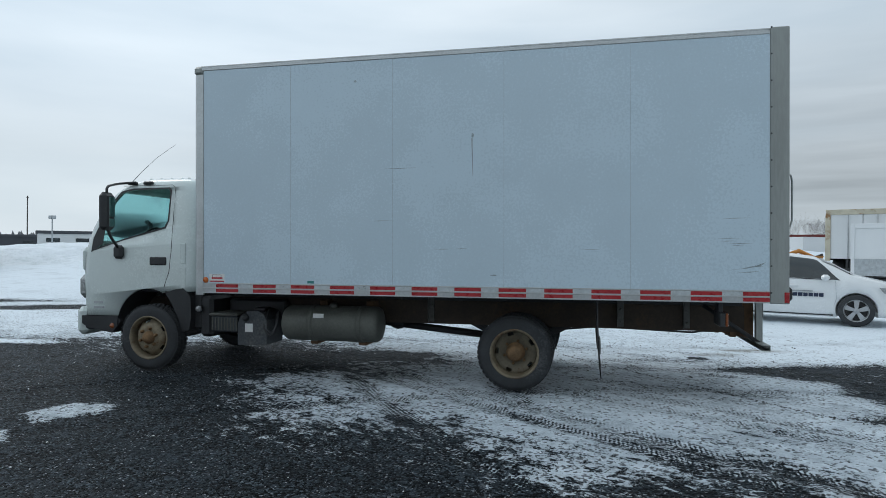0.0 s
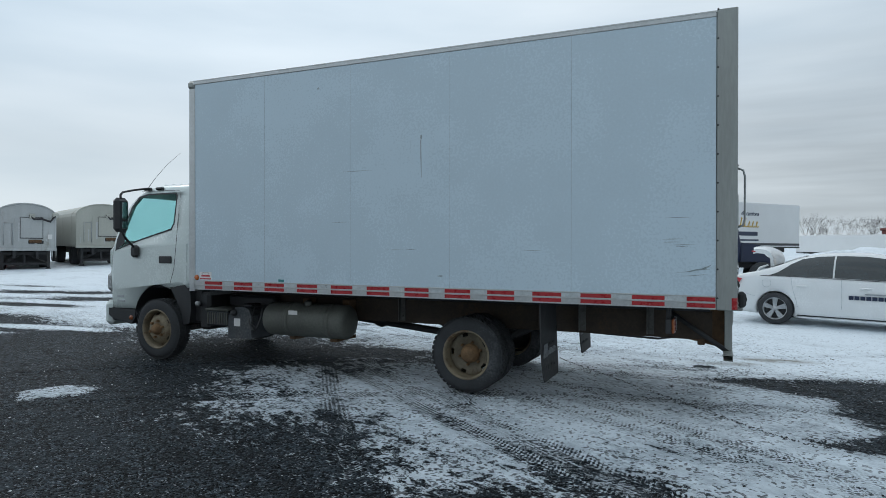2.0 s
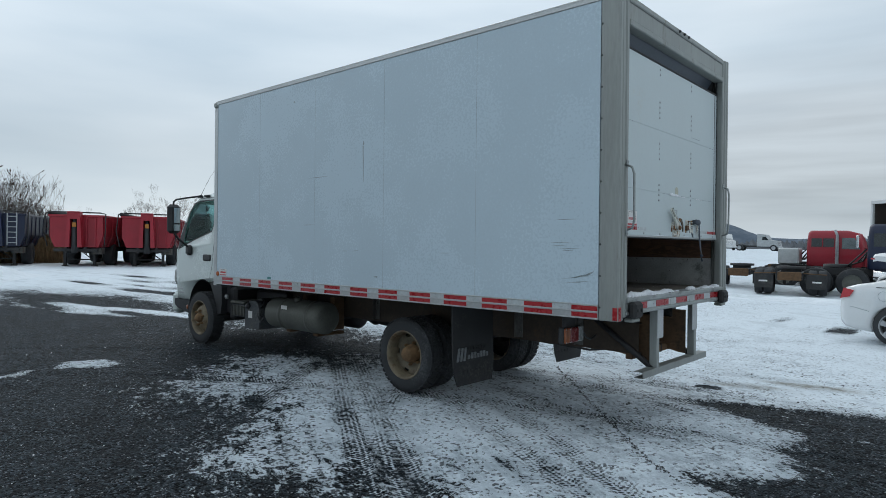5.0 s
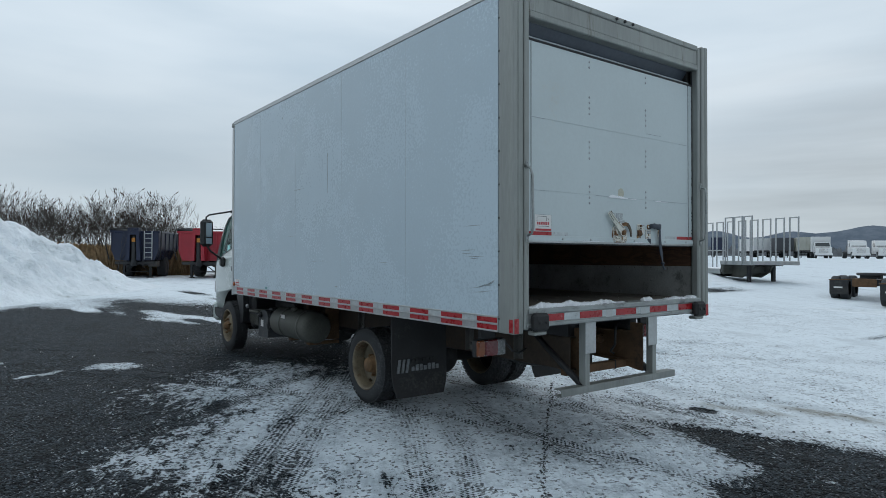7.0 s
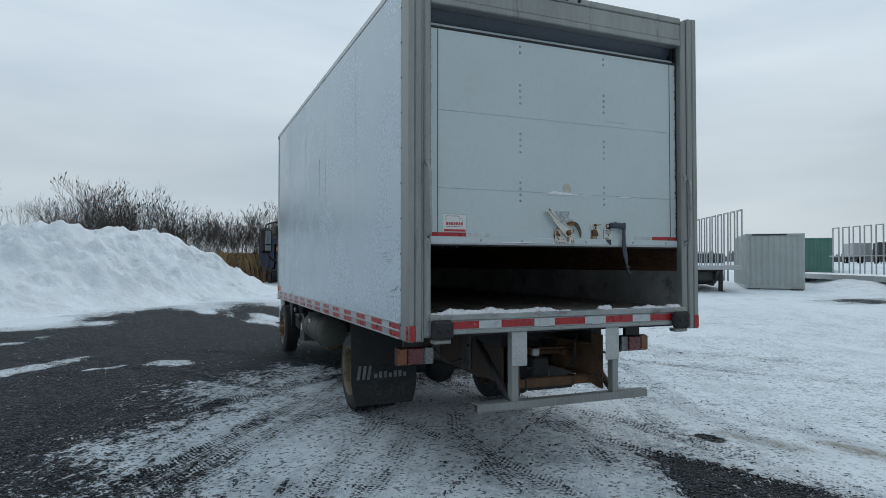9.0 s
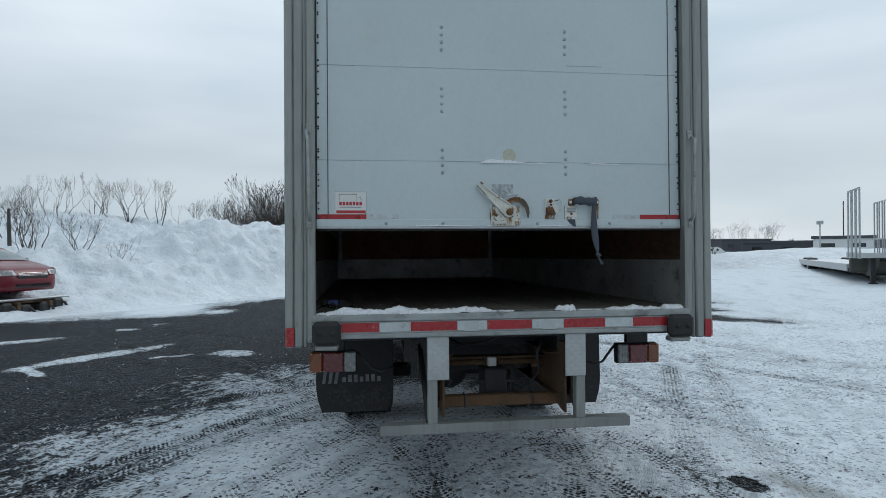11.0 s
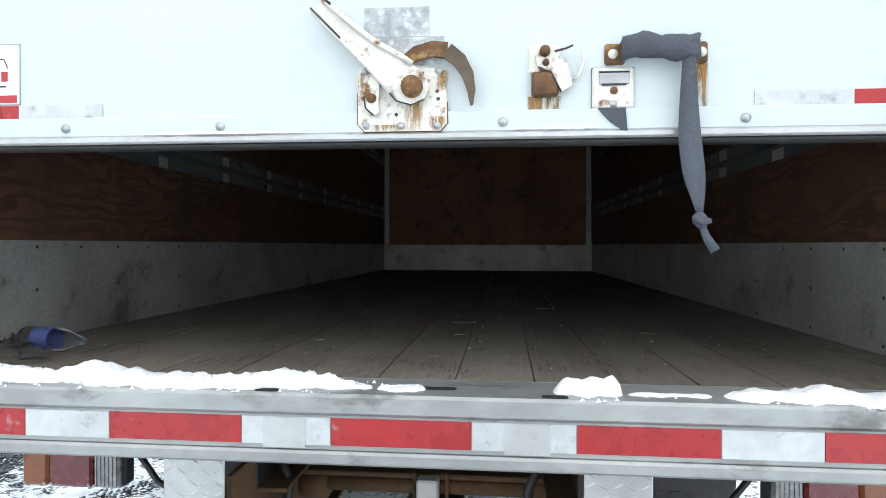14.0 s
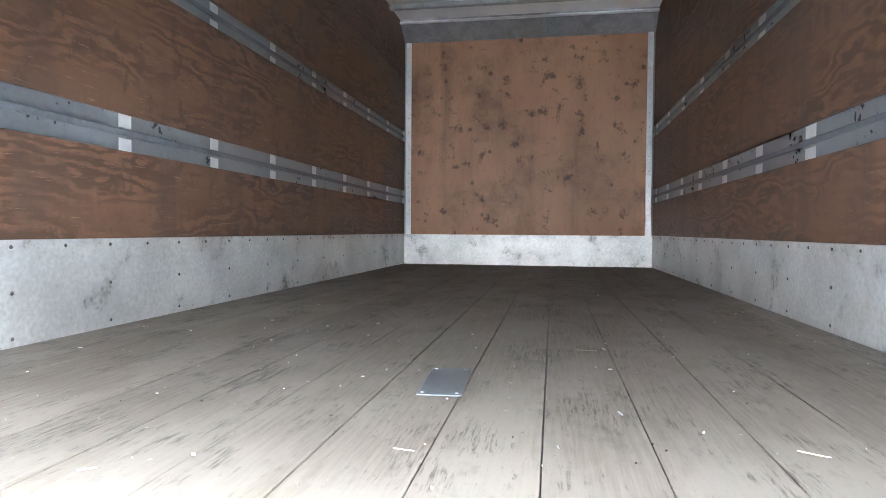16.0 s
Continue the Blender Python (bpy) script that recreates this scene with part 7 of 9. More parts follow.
def stand(x, y, dx, dy, dz=0.0):
    """A pose on the ground at x, y with local x pointing along (dx, dy)."""
    return pose(x, y, float(lift(x, y)) + dz, 0, 0, heading(dx, dy))


def bank_height(x, y):
    px, py = x + 9.0, y + 1.1
    u, s = -0.789 * px + 0.614 * py, -0.614 * px - 0.789 * py
    pile = (1.65 * step(0.5, 4, u) + 1.3 * step(7.0, 10.5, u) * (1 - 0.75 * step(5.0, 9.0, s))) * (1 - step(15.5, 22.5, u)) * step(-0.2, 6.0, s)
    shelf = 0.22 * (1 - step(0.5, 3.5, u)) * step(0, 1.2, s)
    back = 1.5 * (1 - step(1, 5, u)) * step(4.0, 9.0, s)
    berm = 1.3 * step(9, 16, s) * (1 - step(20, 34, u)) * step(1, 6, u) + 0.4 * step(7, 12, s)
    return np.maximum(pile, shelf + back) + berm * 0.8


def sheet(name, height, x0, x1, y0, y1, pitch, mat, label, rough_=0.16, floor_=0.02):
    xs, ys = np.arange(x0, x1, pitch), np.arange(y0, y1, pitch)
    XX, YY = np.meshgrid(xs, ys)
    H = height(XX, YY)
    base = lift(XX, YY) - 0.06
    n = np.array([fractal(a, b, 0.55, 4, 1.3) + 0.6 * abs(fractal(a, b, 1.5, 3, 9.1)) + 0.55 * max(0.0, fractal(a, b, 2.7, 3, 4.4)) ** 0.7 for a, b in zip(XX.ravel(), YY.ravel())]).reshape(XX.shape)
    Z = base + H + rough_ * n * np.clip(H * 1.6, 0, 1.3)
    edge = np.minimum.reduce([XX - x0, x1 - pitch - XX, YY - y0, y1 - pitch - YY])
    Z = np.where(edge < 0.01, base - 0.3, Z)
    Z = np.where(H < floor_, base - 0.1, Z)
    gi_ = np.arange(XX.size).reshape(XX.shape)
    me_ = bpy.data.meshes.new(name)
    me_.from_pydata(np.stack([XX.ravel(), YY.ravel(), Z.ravel()], 1).tolist(), [], np.stack([gi_[:-1, :-1].ravel(), gi_[:-1, 1:].ravel(), gi_[1:, 1:].ravel(), gi_[1:, :-1].ravel()], 1).tolist())
    me_.polygons.foreach_set("use_smooth", [True] * len(me_.polygons))
    me_.materials.append(mat)
    return tagged(new(name, me_), label, "snow bank", kind="structure")


sheet("snow_bank", bank_height, -38, -7, -18, 20, 0.14, SNOW, "high ploughed bank of lumpy dirty snow beside the yard", 0.27)
sheet("snow_mound", lambda x, y: 0.85 * (1 - step(0.25, 1.05, blob(x, y, -33.5, 34, 8.6, 6.0, 30))), -46, -20, 22, 46, 0.35, SNOW, "smooth low mound of snow on the yard", 0.12)
sheet("snow_mound", lambda x, y: 0.16 * (1 - step(0.2, 1.1, blob(x, y, 0.5, 25.0, 5.0, 1.8, 5))), -6, 8, 21, 29, 0.25, SNOW, "low snow drift before the parked tractors", 0.05)
sheet("snow_mound", lambda x, y: 0.5 * (1 - step(0.2, 1.1, blob(x, y, -15, 37.0, 7.0, 1.6, -41))), -24, -6, 29, 45, 0.3, SNOW, "low snow drift before the flatbed trailer", 0.08)
sheet("snow_mound", lambda x, y: 0.8 * (1 - step(0.2, 1.1, blob(x, y, 14, 52, 9.0, 4.0, -10))), 2, 26, 45, 60, 0.5, SNOW, "snow heap on the far side of the yard", 0.12)
sheet("snow_mound", lambda x, y: 0.8 * (1 - step(0.2, 1.1, blob(x, y, -40, 42, 14.0, 6.0, 40))), -58, -24, 28, 58, 0.6, SNOW, "snow heap on the far side of the yard", 0.1)


def bank_z(x, y):
    return float(lift(x, y)) - 0.06 + float(bank_height(np.array([x]), np.array([y]))[0])


# ---- bushes, trees, reeds ----
def branches(seed, height, spread_, stems, depth, thick, fruit=False):
    r = random.Random(seed)
    wood, tips = Build(), []

    def grow(p, d, length, rad, level):
        pts, rr = [p], [rad]
        n = 3
        for k in range(n):
            d = (d + Vector((r.uniform(-1, 1), r.uniform(-1, 1), r.uniform(-0.25, 0.75))) * 0.26).normalized()
            p = p + d * (length / n)
            pts.append(p)
            rr.append(max(0.0035, rad * (1 - 0.5 * (k + 1) / n)))
        wood.tube(pts, rr, 4 if level < 2 else 3)
        if level >= depth:
            tips.append((p, d))
            return
        for k in range(r.choice((2, 2, 3))):
            side_ = Vector((r.uniform(-1, 1), r.uniform(-1, 1), r.uniform(-0.1, 0.9)))
            grow(pts[-1] if k < 2 else pts[2], (d + side_ * 0.75).normalized(), length * r.uniform(0.62, 0.85), rr[-1], level + 1)

    for k in range(stems):
        a = r.uniform(0, 6.28)
        p = Vector((math.cos(a), math.sin(a), 0)) * r.uniform(0, spread_ * 0.35) + Vector((0, 0, -0.15))
        lean = 0.5 if spread_ > 0.2 else 0.06
        d = Vector((math.cos(a) * lean, math.sin(a) * lean, 1.0)).normalized()
        grow(p, d, height * r.uniform(0.3, 0.42), thick, 0)
    fr = Build()
    for p, d in tips:
        if fruit and r.random() < 0.05:
            fr.lathe(p, d, [(-0.02, 0.006), (0.03, 0.02), (0.08, 0.013), (0.11, 0.003)], 5)
    return wood, fr


bush_kinds = []
for i in range(5):
    w, f = branches(20 + i, 2.5, 1.2, 6, 5, 0.024, True)
    bush_kinds.append((w.mesh("crown", BARK), f.mesh("fruit", FRUIT)))
for i in range(3):
    w, f = branches(40 + i, 2.6, 1.8, 5, 4, 0.032, False)
    bush_kinds.append((w.mesh("crown", BARK), None))


def bush(x, y, z, size, turn, k):
    o = thing("sumac_bush", "bare winter bush with dark curving twigs", "bush", pose(x, y, z, 0, 0, turn) @ Matrix.Diagonal((size, size, size, 1)), "bushes along the snow bank")
    part("crown", bush_kinds[k][0], None, o)
    if bush_kinds[k][1]:
        tagged(part("fruit", bush_kinds[k][1], None, o, "dark dried seed heads"), "dark dried seed heads", kind="stuff")


rb = random.Random(11)
for i in range(17):
    f = i / 16
    az = radians(184 + f * 38)
    d = 38 - 6.0 * f + rb.uniform(-1.8, 1.8)
    x, y = 5.5 + d * math.cos(az), 5.0 + d * math.sin(az)
    bush(x, y, bank_z(x, y), rb.uniform(0.7, 1.0), rb.uniform(0, 360), 5 + i % 3)
for i in range(8, 62):
    az, d = radians(163.5 + i * 0.4 + rb.uniform(-0.4, 0.4)), 52 + rb.uniform(-4, 4)
    x, y = 5.5 + d * math.cos(az), 5.0 + d * math.sin(az)
    bush(x, y, bank_z(x, y), rb.uniform(1.4, 1.9) * (0.75 if i < 14 else 1.25 if i > 46 else 1.0), rb.uniform(0, 360), (0, 1, 5, 2, 6, 3, 4, 7)[i % 8])
for x, y, s in ((-15.5, -3.2, 0.55), (-17.0, -2.2, 0.6), (-16.2, -5.5, 0.7), (-18.5, -4.5, 0.8), (-18.0, -7.5, 0.8), (-20.5, -6.0, 0.8), (-16.2, -0.6, 0.35)):
    bush(x, y, bank_z(x, y), s, rb.uniform(0, 360), 5 + rb.randrange(3))
solid("fence_post", Build().tube([(0, 0, -0.2), (0.03, 0, 0.7), (0.1, 0.02, 1.5)], [0.07, 0.06, 0.05], 7), BARK, "broken weathered post standing in the snow", "post", pose(-17.0, -4.4, bank_z(-17.0, -4.4)))
reeds = Build()
for i in range(4200):
    f = rb.random()
    az = radians(166 + f * 19)
    d = rb.uniform(45.5, 50)
    x, y = 5.5 + d * math.cos(az), 5.0 + d * math.sin(az)
    z, h, a = bank_z(x, y), rb.uniform(0.8, 1.7), rb.uniform(0, 6.28)
    dx, dy, w = math.cos(a) * 0.2 * h, math.sin(a) * 0.2 * h, 0.016
    reeds.add([(x - w, y - w, z - 0.1), (x + w, y + w, z - 0.1), (x + dx + w, y + dy, z + h), (x + dx * 1.7, y + dy * 1.7, z + h * 1.12)], [(0, 1, 2, 3)])
solid("dry_reeds", reeds, STRAW, "thick stand of dry golden reeds behind the snow", "grass", kind="stuff")
tree_kinds = []
for i in range(3):
    w, f = branches(70 + i, 6.0, 0.3, 3, 6, 0.085)
    tree_kinds.append(w.mesh("crown", BARK))
for i in range(2):
    w, f = branches(90 + i, 6.0, 0.05, 1, 8, 0.11)
    tree_kinds.append(w.mesh("crown", BARK))


def tree(x, y, size, turn, k, dz=0.0):
    o = thing("bare_tree", "bare leafless winter tree with fine grey twigs", "tree", pose(x, y, float(lift(x, y)) + dz, 0, 0, turn) @ Matrix.Diagonal((size, size, size, 1)), "bare trees")
    part("crown", tree_kinds[k], None, o)


for i, (az, d, s, ex, ey) in enumerate(((157.05, 60, 0.78, 3.63, 1.82), (154.0, 60, 0.82, 3.63, 1.82), (160.5, 66, 0.55, 3.2, 1.6), (162.5, 66, 0.7, 3.2, 1.6), (150.0, 80, 0.36, 3.2, 1.6), (165.9, 60, 0.9, 5.5, 3.8), (168, 62, 0.8, 5.5, 3.8),
                                        (147.5, 62, 0.36, 3.2, 1.6), (144.0, 66, 0.36, 3.2, 1.6), (171, 42, 0.5, 5.5, 3.8))):
    tree(ex + d * math.cos(radians(az)), ey + d * math.sin(radians(az)), s * 0.92, 40 * i, 3 + i % 2)
for i in range(52):
    az, d = radians(62 + i * 0.48 + rb.uniform(-0.25, 0.25)), rb.uniform(112, 128)
    tree(1 + d * math.cos(az), 0.6 + d * math.sin(az), rb.uniform(0.55, 0.8), 50 * i, i % 3)
for i in range(16):
    az, d = radians(141 + i * 1.15 + rb.uniform(-0.25, 0.25)), rb.uniform(95, 120)
    tree(3 + d * math.cos(az), 1.6 + d * math.sin(az), rb.uniform(0.55, 0.75), 50 * i, i % 3)

fir = thing("fir_tree", "small dark green fir tree among bare trees", "tree", pose(1 + 100 * math.cos(radians(76.3)), 0.6 + 100 * math.sin(radians(76.3)), 1.2))
part("trunk", Build().cyl((0, 0, 0), (0, 0, 5.2), 0.14, 8, 0.03), BARK, fir)
needles = Build()
for i in range(420):
    f = rb.random() ** 0.7
    a, r = rb.uniform(0, 6.28), (1 - f) * 1.5 * rb.uniform(0.6, 1.0) + 0.08
    z = 0.7 + f * 4.7
    c, s_ = math.cos(a), math.sin(a)
    needles.add([(0.1 * c, 0.1 * s_, z + 0.12), (r * c - 0.14 * s_, r * s_ + 0.14 * c, z - 0.22), (r * 1.12 * c, r * 1.12 * s_, z - 0.3), (r * c + 0.14 * s_, r * s_ - 0.14 * c, z - 0.2)], [(0, 1, 2, 3)])
part("crown", needles, surface("fir needles", (0.02, 0.035, 0.022), 0.9, 0, 0.4, 3, 0, bump=0), fir)

# far wooded hills
rows = []
for i in range(121):
    az = 62 + i * 0.75
    e = 0.4 + 2.0 * math.exp(-((az - 108.4) / 3.4) ** 2) + 1.45 * math.exp(-((az - 114) / 2.7) ** 2) + 1.75 * math.exp(-((az - 119.6) / 2.7) ** 2) + 0.6 * math.exp(-((az - 98) / 6) ** 2)
    e += 0.10 * fractal(az * 0.5, 0.3, 1, 4, 4)
    D = 1700
    c, s = math.cos(radians(az)), math.sin(radians(az))
    rows.append([(D * c, D * s, -5), (D * c * 1.02, D * s * 1.02, 2 + D * math.tan(radians(e)) * 0.5), (D * c * 1.06, D * s * 1.06, 2 + D * math.tan(radians(e))), (D * c * 1.2, D * s * 1.2, -5)])
solid("hills", Build().grid(rows), HILLS, "low wooded hills on the horizon, painted hazy blue-grey", "hills", kind="structure")
woods = Build()
for i in range(2400):
    az, d = radians(rb.uniform(64, 235)), rb.uniform(230, 300)
    x, y, h, w = d * math.cos(az), d * math.sin(az), rb.uniform(1.5, 4.2) * (1 if az < 2.2 else 1.2), rb.uniform(0.5, 1.6)
    z = float(lift(x, y)) - 0.3
    woods.add([(x - w, y, z), (x + w, y + w, z), (x + w * 0.5, y, z + h * 0.7), (x, y, z + h), (x - w * 0.6, y, z + h * 0.6)], [(0, 1, 2, 3, 4)])
# grey much paler than bark: haze is put into the colour
solid("far_woods", woods, surface("far bare woods in hazy grey", (0.2, 0.205, 0.215), 1.0, 0, 0.3, 0.3, 0, bump=0), "thin far line of bare woods", "woods", kind="stuff")


# ---- vehicles and trailers ----
def wheel_at(parent, x, y, z, r, w, side, name="wheel", rimmat=None, rim=0.6):
    """A road wheel: tyre and rim; side: which way its face looks."""
    prof = [(0, r * rim), (0, r * 0.93), (0.12 * w, r), (0.88 * w, r), (w, r * 0.93), (w, r * rim)]
    o = part(name, Build().lathe((x, y, z), (0, -side, 0), prof, 28), TYRE, parent)
    part("rim", Build().lathe((x, y, z), (0, -side, 0), [(0.005, r * rim), (0.03, r * rim * 0.92), (0.06, r * 0.3), (0.03, r * 0.2), (0.02, 0)], 20), rimmat or STEEL, o)
    return o


def landing_gear(parent, x, half, z0, z1):
    for s in (-1, 1):
        leg = part("landing_leg", Build().box(x - 0.07, x + 0.07, s * half - 0.07, s * half + 0.07, z0 + 0.05, z1, 0.01).box(x - 0.13, x + 0.13, s * half - 0.13, s * half + 0.13, z0 - 0.02, z0 + 0.05, 0.01), CHASSIS, parent)
    part("leg_brace", Build().tube([(x, -half, z0 + 0.3), (x, half, z0 + 0.3)], 0.03, 6).tube([(x, -half, z0 + 0.25), (x - 0.02, 0, z1)], 0.025, 6).tube([(x, half, z0 + 0.25), (x - 0.02, 0, z1)], 0.025, 6), CHASSIS, parent)


def tipper(name, label, mat, m, ladder_y):
    """A tipping trailer seen on its front wall: tub, hoist tower, ladder, legs, tandem behind. Local x points to its front."""
    t = thing(name, label, "trailer", m, "tipping trailers")
    rows = []
    for x in (0.0, -8.4):
        rows.append([(x, y, z) for y, z in ((-1.32, 2.25), (-1.36, 2.2), (-1.33, 1.35), (-1.1, 0.86), (1.1, 0.86), (1.33, 1.35), (1.36, 2.2), (1.32, 2.25), (1.27, 2.2), (1.24, 1.4), (1.0, 0.98), (-1.0, 0.98), (-1.24, 1.4), (-1.27, 2.2))])
    tub = part("tub", Build().grid(rows, False, True), mat, t)
    part("front_wall", Build().prism([(-1.32, 2.25), (-1.33, 1.35), (-1.1, 0.86), (1.1, 0.86), (1.33, 1.35), (1.32, 2.25)], 0, -0.06, 0.0), mat, tub)
    part("top_rim", Build().box(-8.4, 0.04, -1.4, -1.28, 2.2, 2.3, 0.02).box(-8.4, 0.04, 1.28, 1.4, 2.2, 2.3, 0.02).box(-0.08, 0.05, -1.4, 1.4, 2.2, 2.3, 0.02), mat, tub)
    for k in range(9):
        x = -0.5 - k * 0.95
        for s in (-1, 1):
            part("rib", Build().prism([(s * 1.4, 2.2), (s * 1.37, 1.36), (s * 1.12, 0.84), (s * 1.1, 0.9), (s * 1.32, 1.38), (s * 1.34, 2.2)], 0, x, x + 0.1), mat, tub)
    tw = part("hoist_tower", Build().prism([(-0.42, 0.86), (-0.3, 2.38), (0.3, 2.38), (0.42, 0.86), (0.2, 0.86), (0.17, 2.1), (-0.17, 2.1), (-0.2, 0.86)], 0, 0.0, 0.4).box(0, 0.45, -0.32, 0.32, 2.36, 2.44, 0.04), mat, t)
    part("hoist_ram", Build().cyl((0.2, 0, 0.6), (0.2, 0, 1.75), 0.17, 16).cyl((0.2, 0, 1.75), (0.2, 0, 2.1), 0.1, 14), BLACK, tw)
    part("warning_plate", Build().box(0.31, 0.32, -0.1, 0.1, 1.75, 1.95), ORANGE, tw)
    ld = part("ladder", Build().box(0.02, 0.07, ladder_y - 0.24, ladder_y - 0.19, 0.9, 2.3).box(0.02, 0.07, ladder_y + 0.19, ladder_y + 0.24, 0.9, 2.3), mat if mat is REDP else STEEL, t)
    for k in range(6):
        part("rung", Build().box(0.03, 0.06, ladder_y - 0.19, ladder_y + 0.19, 1.0 + k * 0.23, 1.035 + k * 0.23), mat if mat is REDP else STEEL, ld)
    part("tarp_roll", Build().cyl((-8.3, -1.36, 2.36), (0.0, -1.36, 2.36), 0.09, 10), BLACK, t)
    part("tarp_bow", Build().tube([(0.05, -1.42, 0.9), (0.12, -1.6, 1.6), (0.08, -1.5, 2.35), (0.02, -1.2, 2.4)], 0.03, 6).tube([(0.05, 1.42, 0.9), (0.12, 1.5, 1.6), (0.08, 1.5, 2.35), (0.02, 1.2, 2.4), (0.02, -1.2, 2.42)], 0.03, 6), BLACK, t)
    part("frame", Build().box(-8.2, 0.1, -0.55, -0.42, 0.6, 0.86, 0.01).box(-8.2, 0.1, 0.42, 0.55, 0.6, 0.86, 0.01).box(-0.2, 0.1, -1.1, 1.1, 0.66, 0.8, 0.02), CHASSIS, t)
    part("tool_box", Build().box(-0.6, -0.05, 0.7, 1.25, 0.55, 0.83, 0.02), CHASSIS, t)
    landing_gear(t, -0.5, 0.75, 0.0, 0.7)
    for x in (-5.6, -6.8, -8.0):
        for s in (-1, 1):
            wheel_at(t, x, s * 1.25, 0.5, 0.5, 0.5, s)
    for s in (-1, 1):
        wheel_at(t, -2.2, s * 1.25, 0.5, 0.5, 0.5, s, rimmat=CHASSIS)
    return t


BIG = Matrix.Diagonal((1.2, 1.0, 1.24, 1))
tipper("tipping_trailer", "red steel tipping trailer with a black hoist ram", REDP, stand(-31.8, 17.7, 0.864, -0.503) @ BIG, 0.75)
tipper("tipping_trailer", "red steel tipping trailer with a ladder on its front wall", REDP, stand(-33.6, 14.6, 0.81, -0.585) @ BIG, 0.75)
tipper("tipping_trailer", "navy blue tipping trailer with a pale ladder", BLUEP, stand(-35.9, 11.4, 0.907, -0.42) @ BIG, 0.75)


OLDWHITE = surface("stained old white paint", (0.44, 0.455, 0.45), 0.5, 0, 0.15, 1.2, 0.4, (0.24, 0.225, 0.19), 0.05, dirt_scale=1.6, stretch=(1, 1, 0.4))


def dome_trailer(m, label, mat):
    """A closed bulk trailer with an arched top, seen on its front. Local x points to its front."""
    t = thing("bulk_trailer", label, "trailer", m, "bulk trailers")
    sec = [(-1.38, 0.85), (-1.4, 0.95), (-1.4, 2.25)] + [(-1.4 * math.cos(radians(a)), 2.25 + 0.55 * math.sin(radians(a))) for a in range(15, 166, 15)] + [(1.4, 2.25), (1.4, 0.95), (1.38, 0.85)]
    rows = [[(x, y, z) for y, z in sec] for x in (0, -0.06, -9.0)]
    body = part("body", Build().grid(rows, False, True, True), mat, t)
    part("hatch", Build().box(0, 0.03, -0.25, 0.75, 1.35, 2.2, 0.01), mat, body)
    part("hatch_frame", Build().box(0.0, 0.012, -0.28, 0.78, 1.32, 1.345).box(0.0, 0.012, -0.28, 0.78, 2.205, 2.23).box(0, 0.012, -0.28, -0.255, 1.345, 2.205).box(0, 0.012, 0.755, 0.78, 1.345, 2.205), CHASSIS, body)
    part("arch_trim", Build().tube([(0.02, y, z) for y, z in sec[2:-2]], 0.03, 6), mat, body)
    part("bumper_rail", Build().box(-0.1, 0.06, -1.42, 1.42, 0.8, 0.9, 0.02), mat, body)
    part("hose", Build().tube([(0.06, 0.15, 2.3), (0.12, 0.35, 2.14), (0.1, 0.7, 2.16), (0.12, 1.1, 2.05), (0.12, 1.35, 2.3), (0.08, 1.45, 2.4)], 0.045, 7), CHASSIS, t)
    part("crank_box", Build().box(0, 0.12, 0.15, 0.4, 2.15, 2.35, 0.02), CREAM, t)
    part("crank_box", Build().box(0.0, 0.16, 1.2, 1.5, 2.25, 2.42, 0.03), CREAM, t)
    part("couplings", Build().box(0, 0.06, 0.1, 0.4, 1.1, 1.25, 0.02).box(0, 0.06, 0.5, 0.8, 1.1, 1.22, 0.02), CHASSIS, t)
    part("front_frame", Build().box(-0.34, -0.26, -1.05, 1.05, 0.62, 0.74, 0.01).box(-0.34, -0.26, -1.05, 1.05, 0.2, 0.28, 0.01).box(-0.34, -0.26, -0.1, 0.0, 0.28, 0.62, 0.01), CHASSIS, t)
    part("front_brace", Build().tube([(-0.3, -1.0, 0.25), (-0.3, -0.1, 0.68)], 0.035, 5).tube([(-0.3, 1.0, 0.25), (-0.3, 0.0, 0.68)], 0.035, 5), CHASSIS, t)
    # dark board added to stand for the shade beneath the body
    part("rear_shade_board", Build().box(-1.2, -1.14, -1.1, 1.1, 0.25, 0.84, 0.01), CHASSIS, t, "dark board added for the shade under the trailer")
    for y in (-1.36, -0.55, 1.34):
        part("corner_rail", Build().box(0, 0.035, y - 0.03, y + 0.03, 0.95, 2.2, 0.005), mat, body)
    part("valve_block", Build().box(0, 0.08, 0.12, 0.72, 1.13, 1.27, 0.03).cyl((0.06, 0.3, 1.2), (0.14, 0.3, 1.2), 0.05, 10).cyl((0.06, 0.55, 1.2), (0.13, 0.55, 1.2), 0.04, 10), RUSTY, t)
    for k in range(6):
        part("stain_streak", Build().box(0.001, 0.004, -1.2 + k * 0.42, -1.17 + k * 0.42 + 0.02 * (k % 3), 1.0 + 0.1 * (k % 3), 1.3 + 0.17 * ((k * 2) % 5)), ALU, body)
    part("step_frame", Build().tube([(0.05, -1.0, 1.05), (0.05, -1.0, 1.95), (0.05, -0.62, 1.95), (0.05, -0.62, 1.05)], 0.02, 6), STEEL, body)
    part("label_plate", Build().box(0.0, 0.012, 1.0, 1.2, 1.3, 1.5), STICKW, body)
    part("frame", Build().box(-8.8, 0.0, -0.6, -0.45, 0.5, 0.86, 0.01).box(-8.8, 0.0, 0.45, 0.6, 0.5, 0.86, 0.01), CHASSIS, t)
    landing_gear(t, -0.35, 1.05, 0.0, 0.85)
    for x in (-6.4, -7.7):
        for s in (-1, 1):
            wheel_at(t, x, s * 1.28, 0.5, 0.5, 0.5, s)
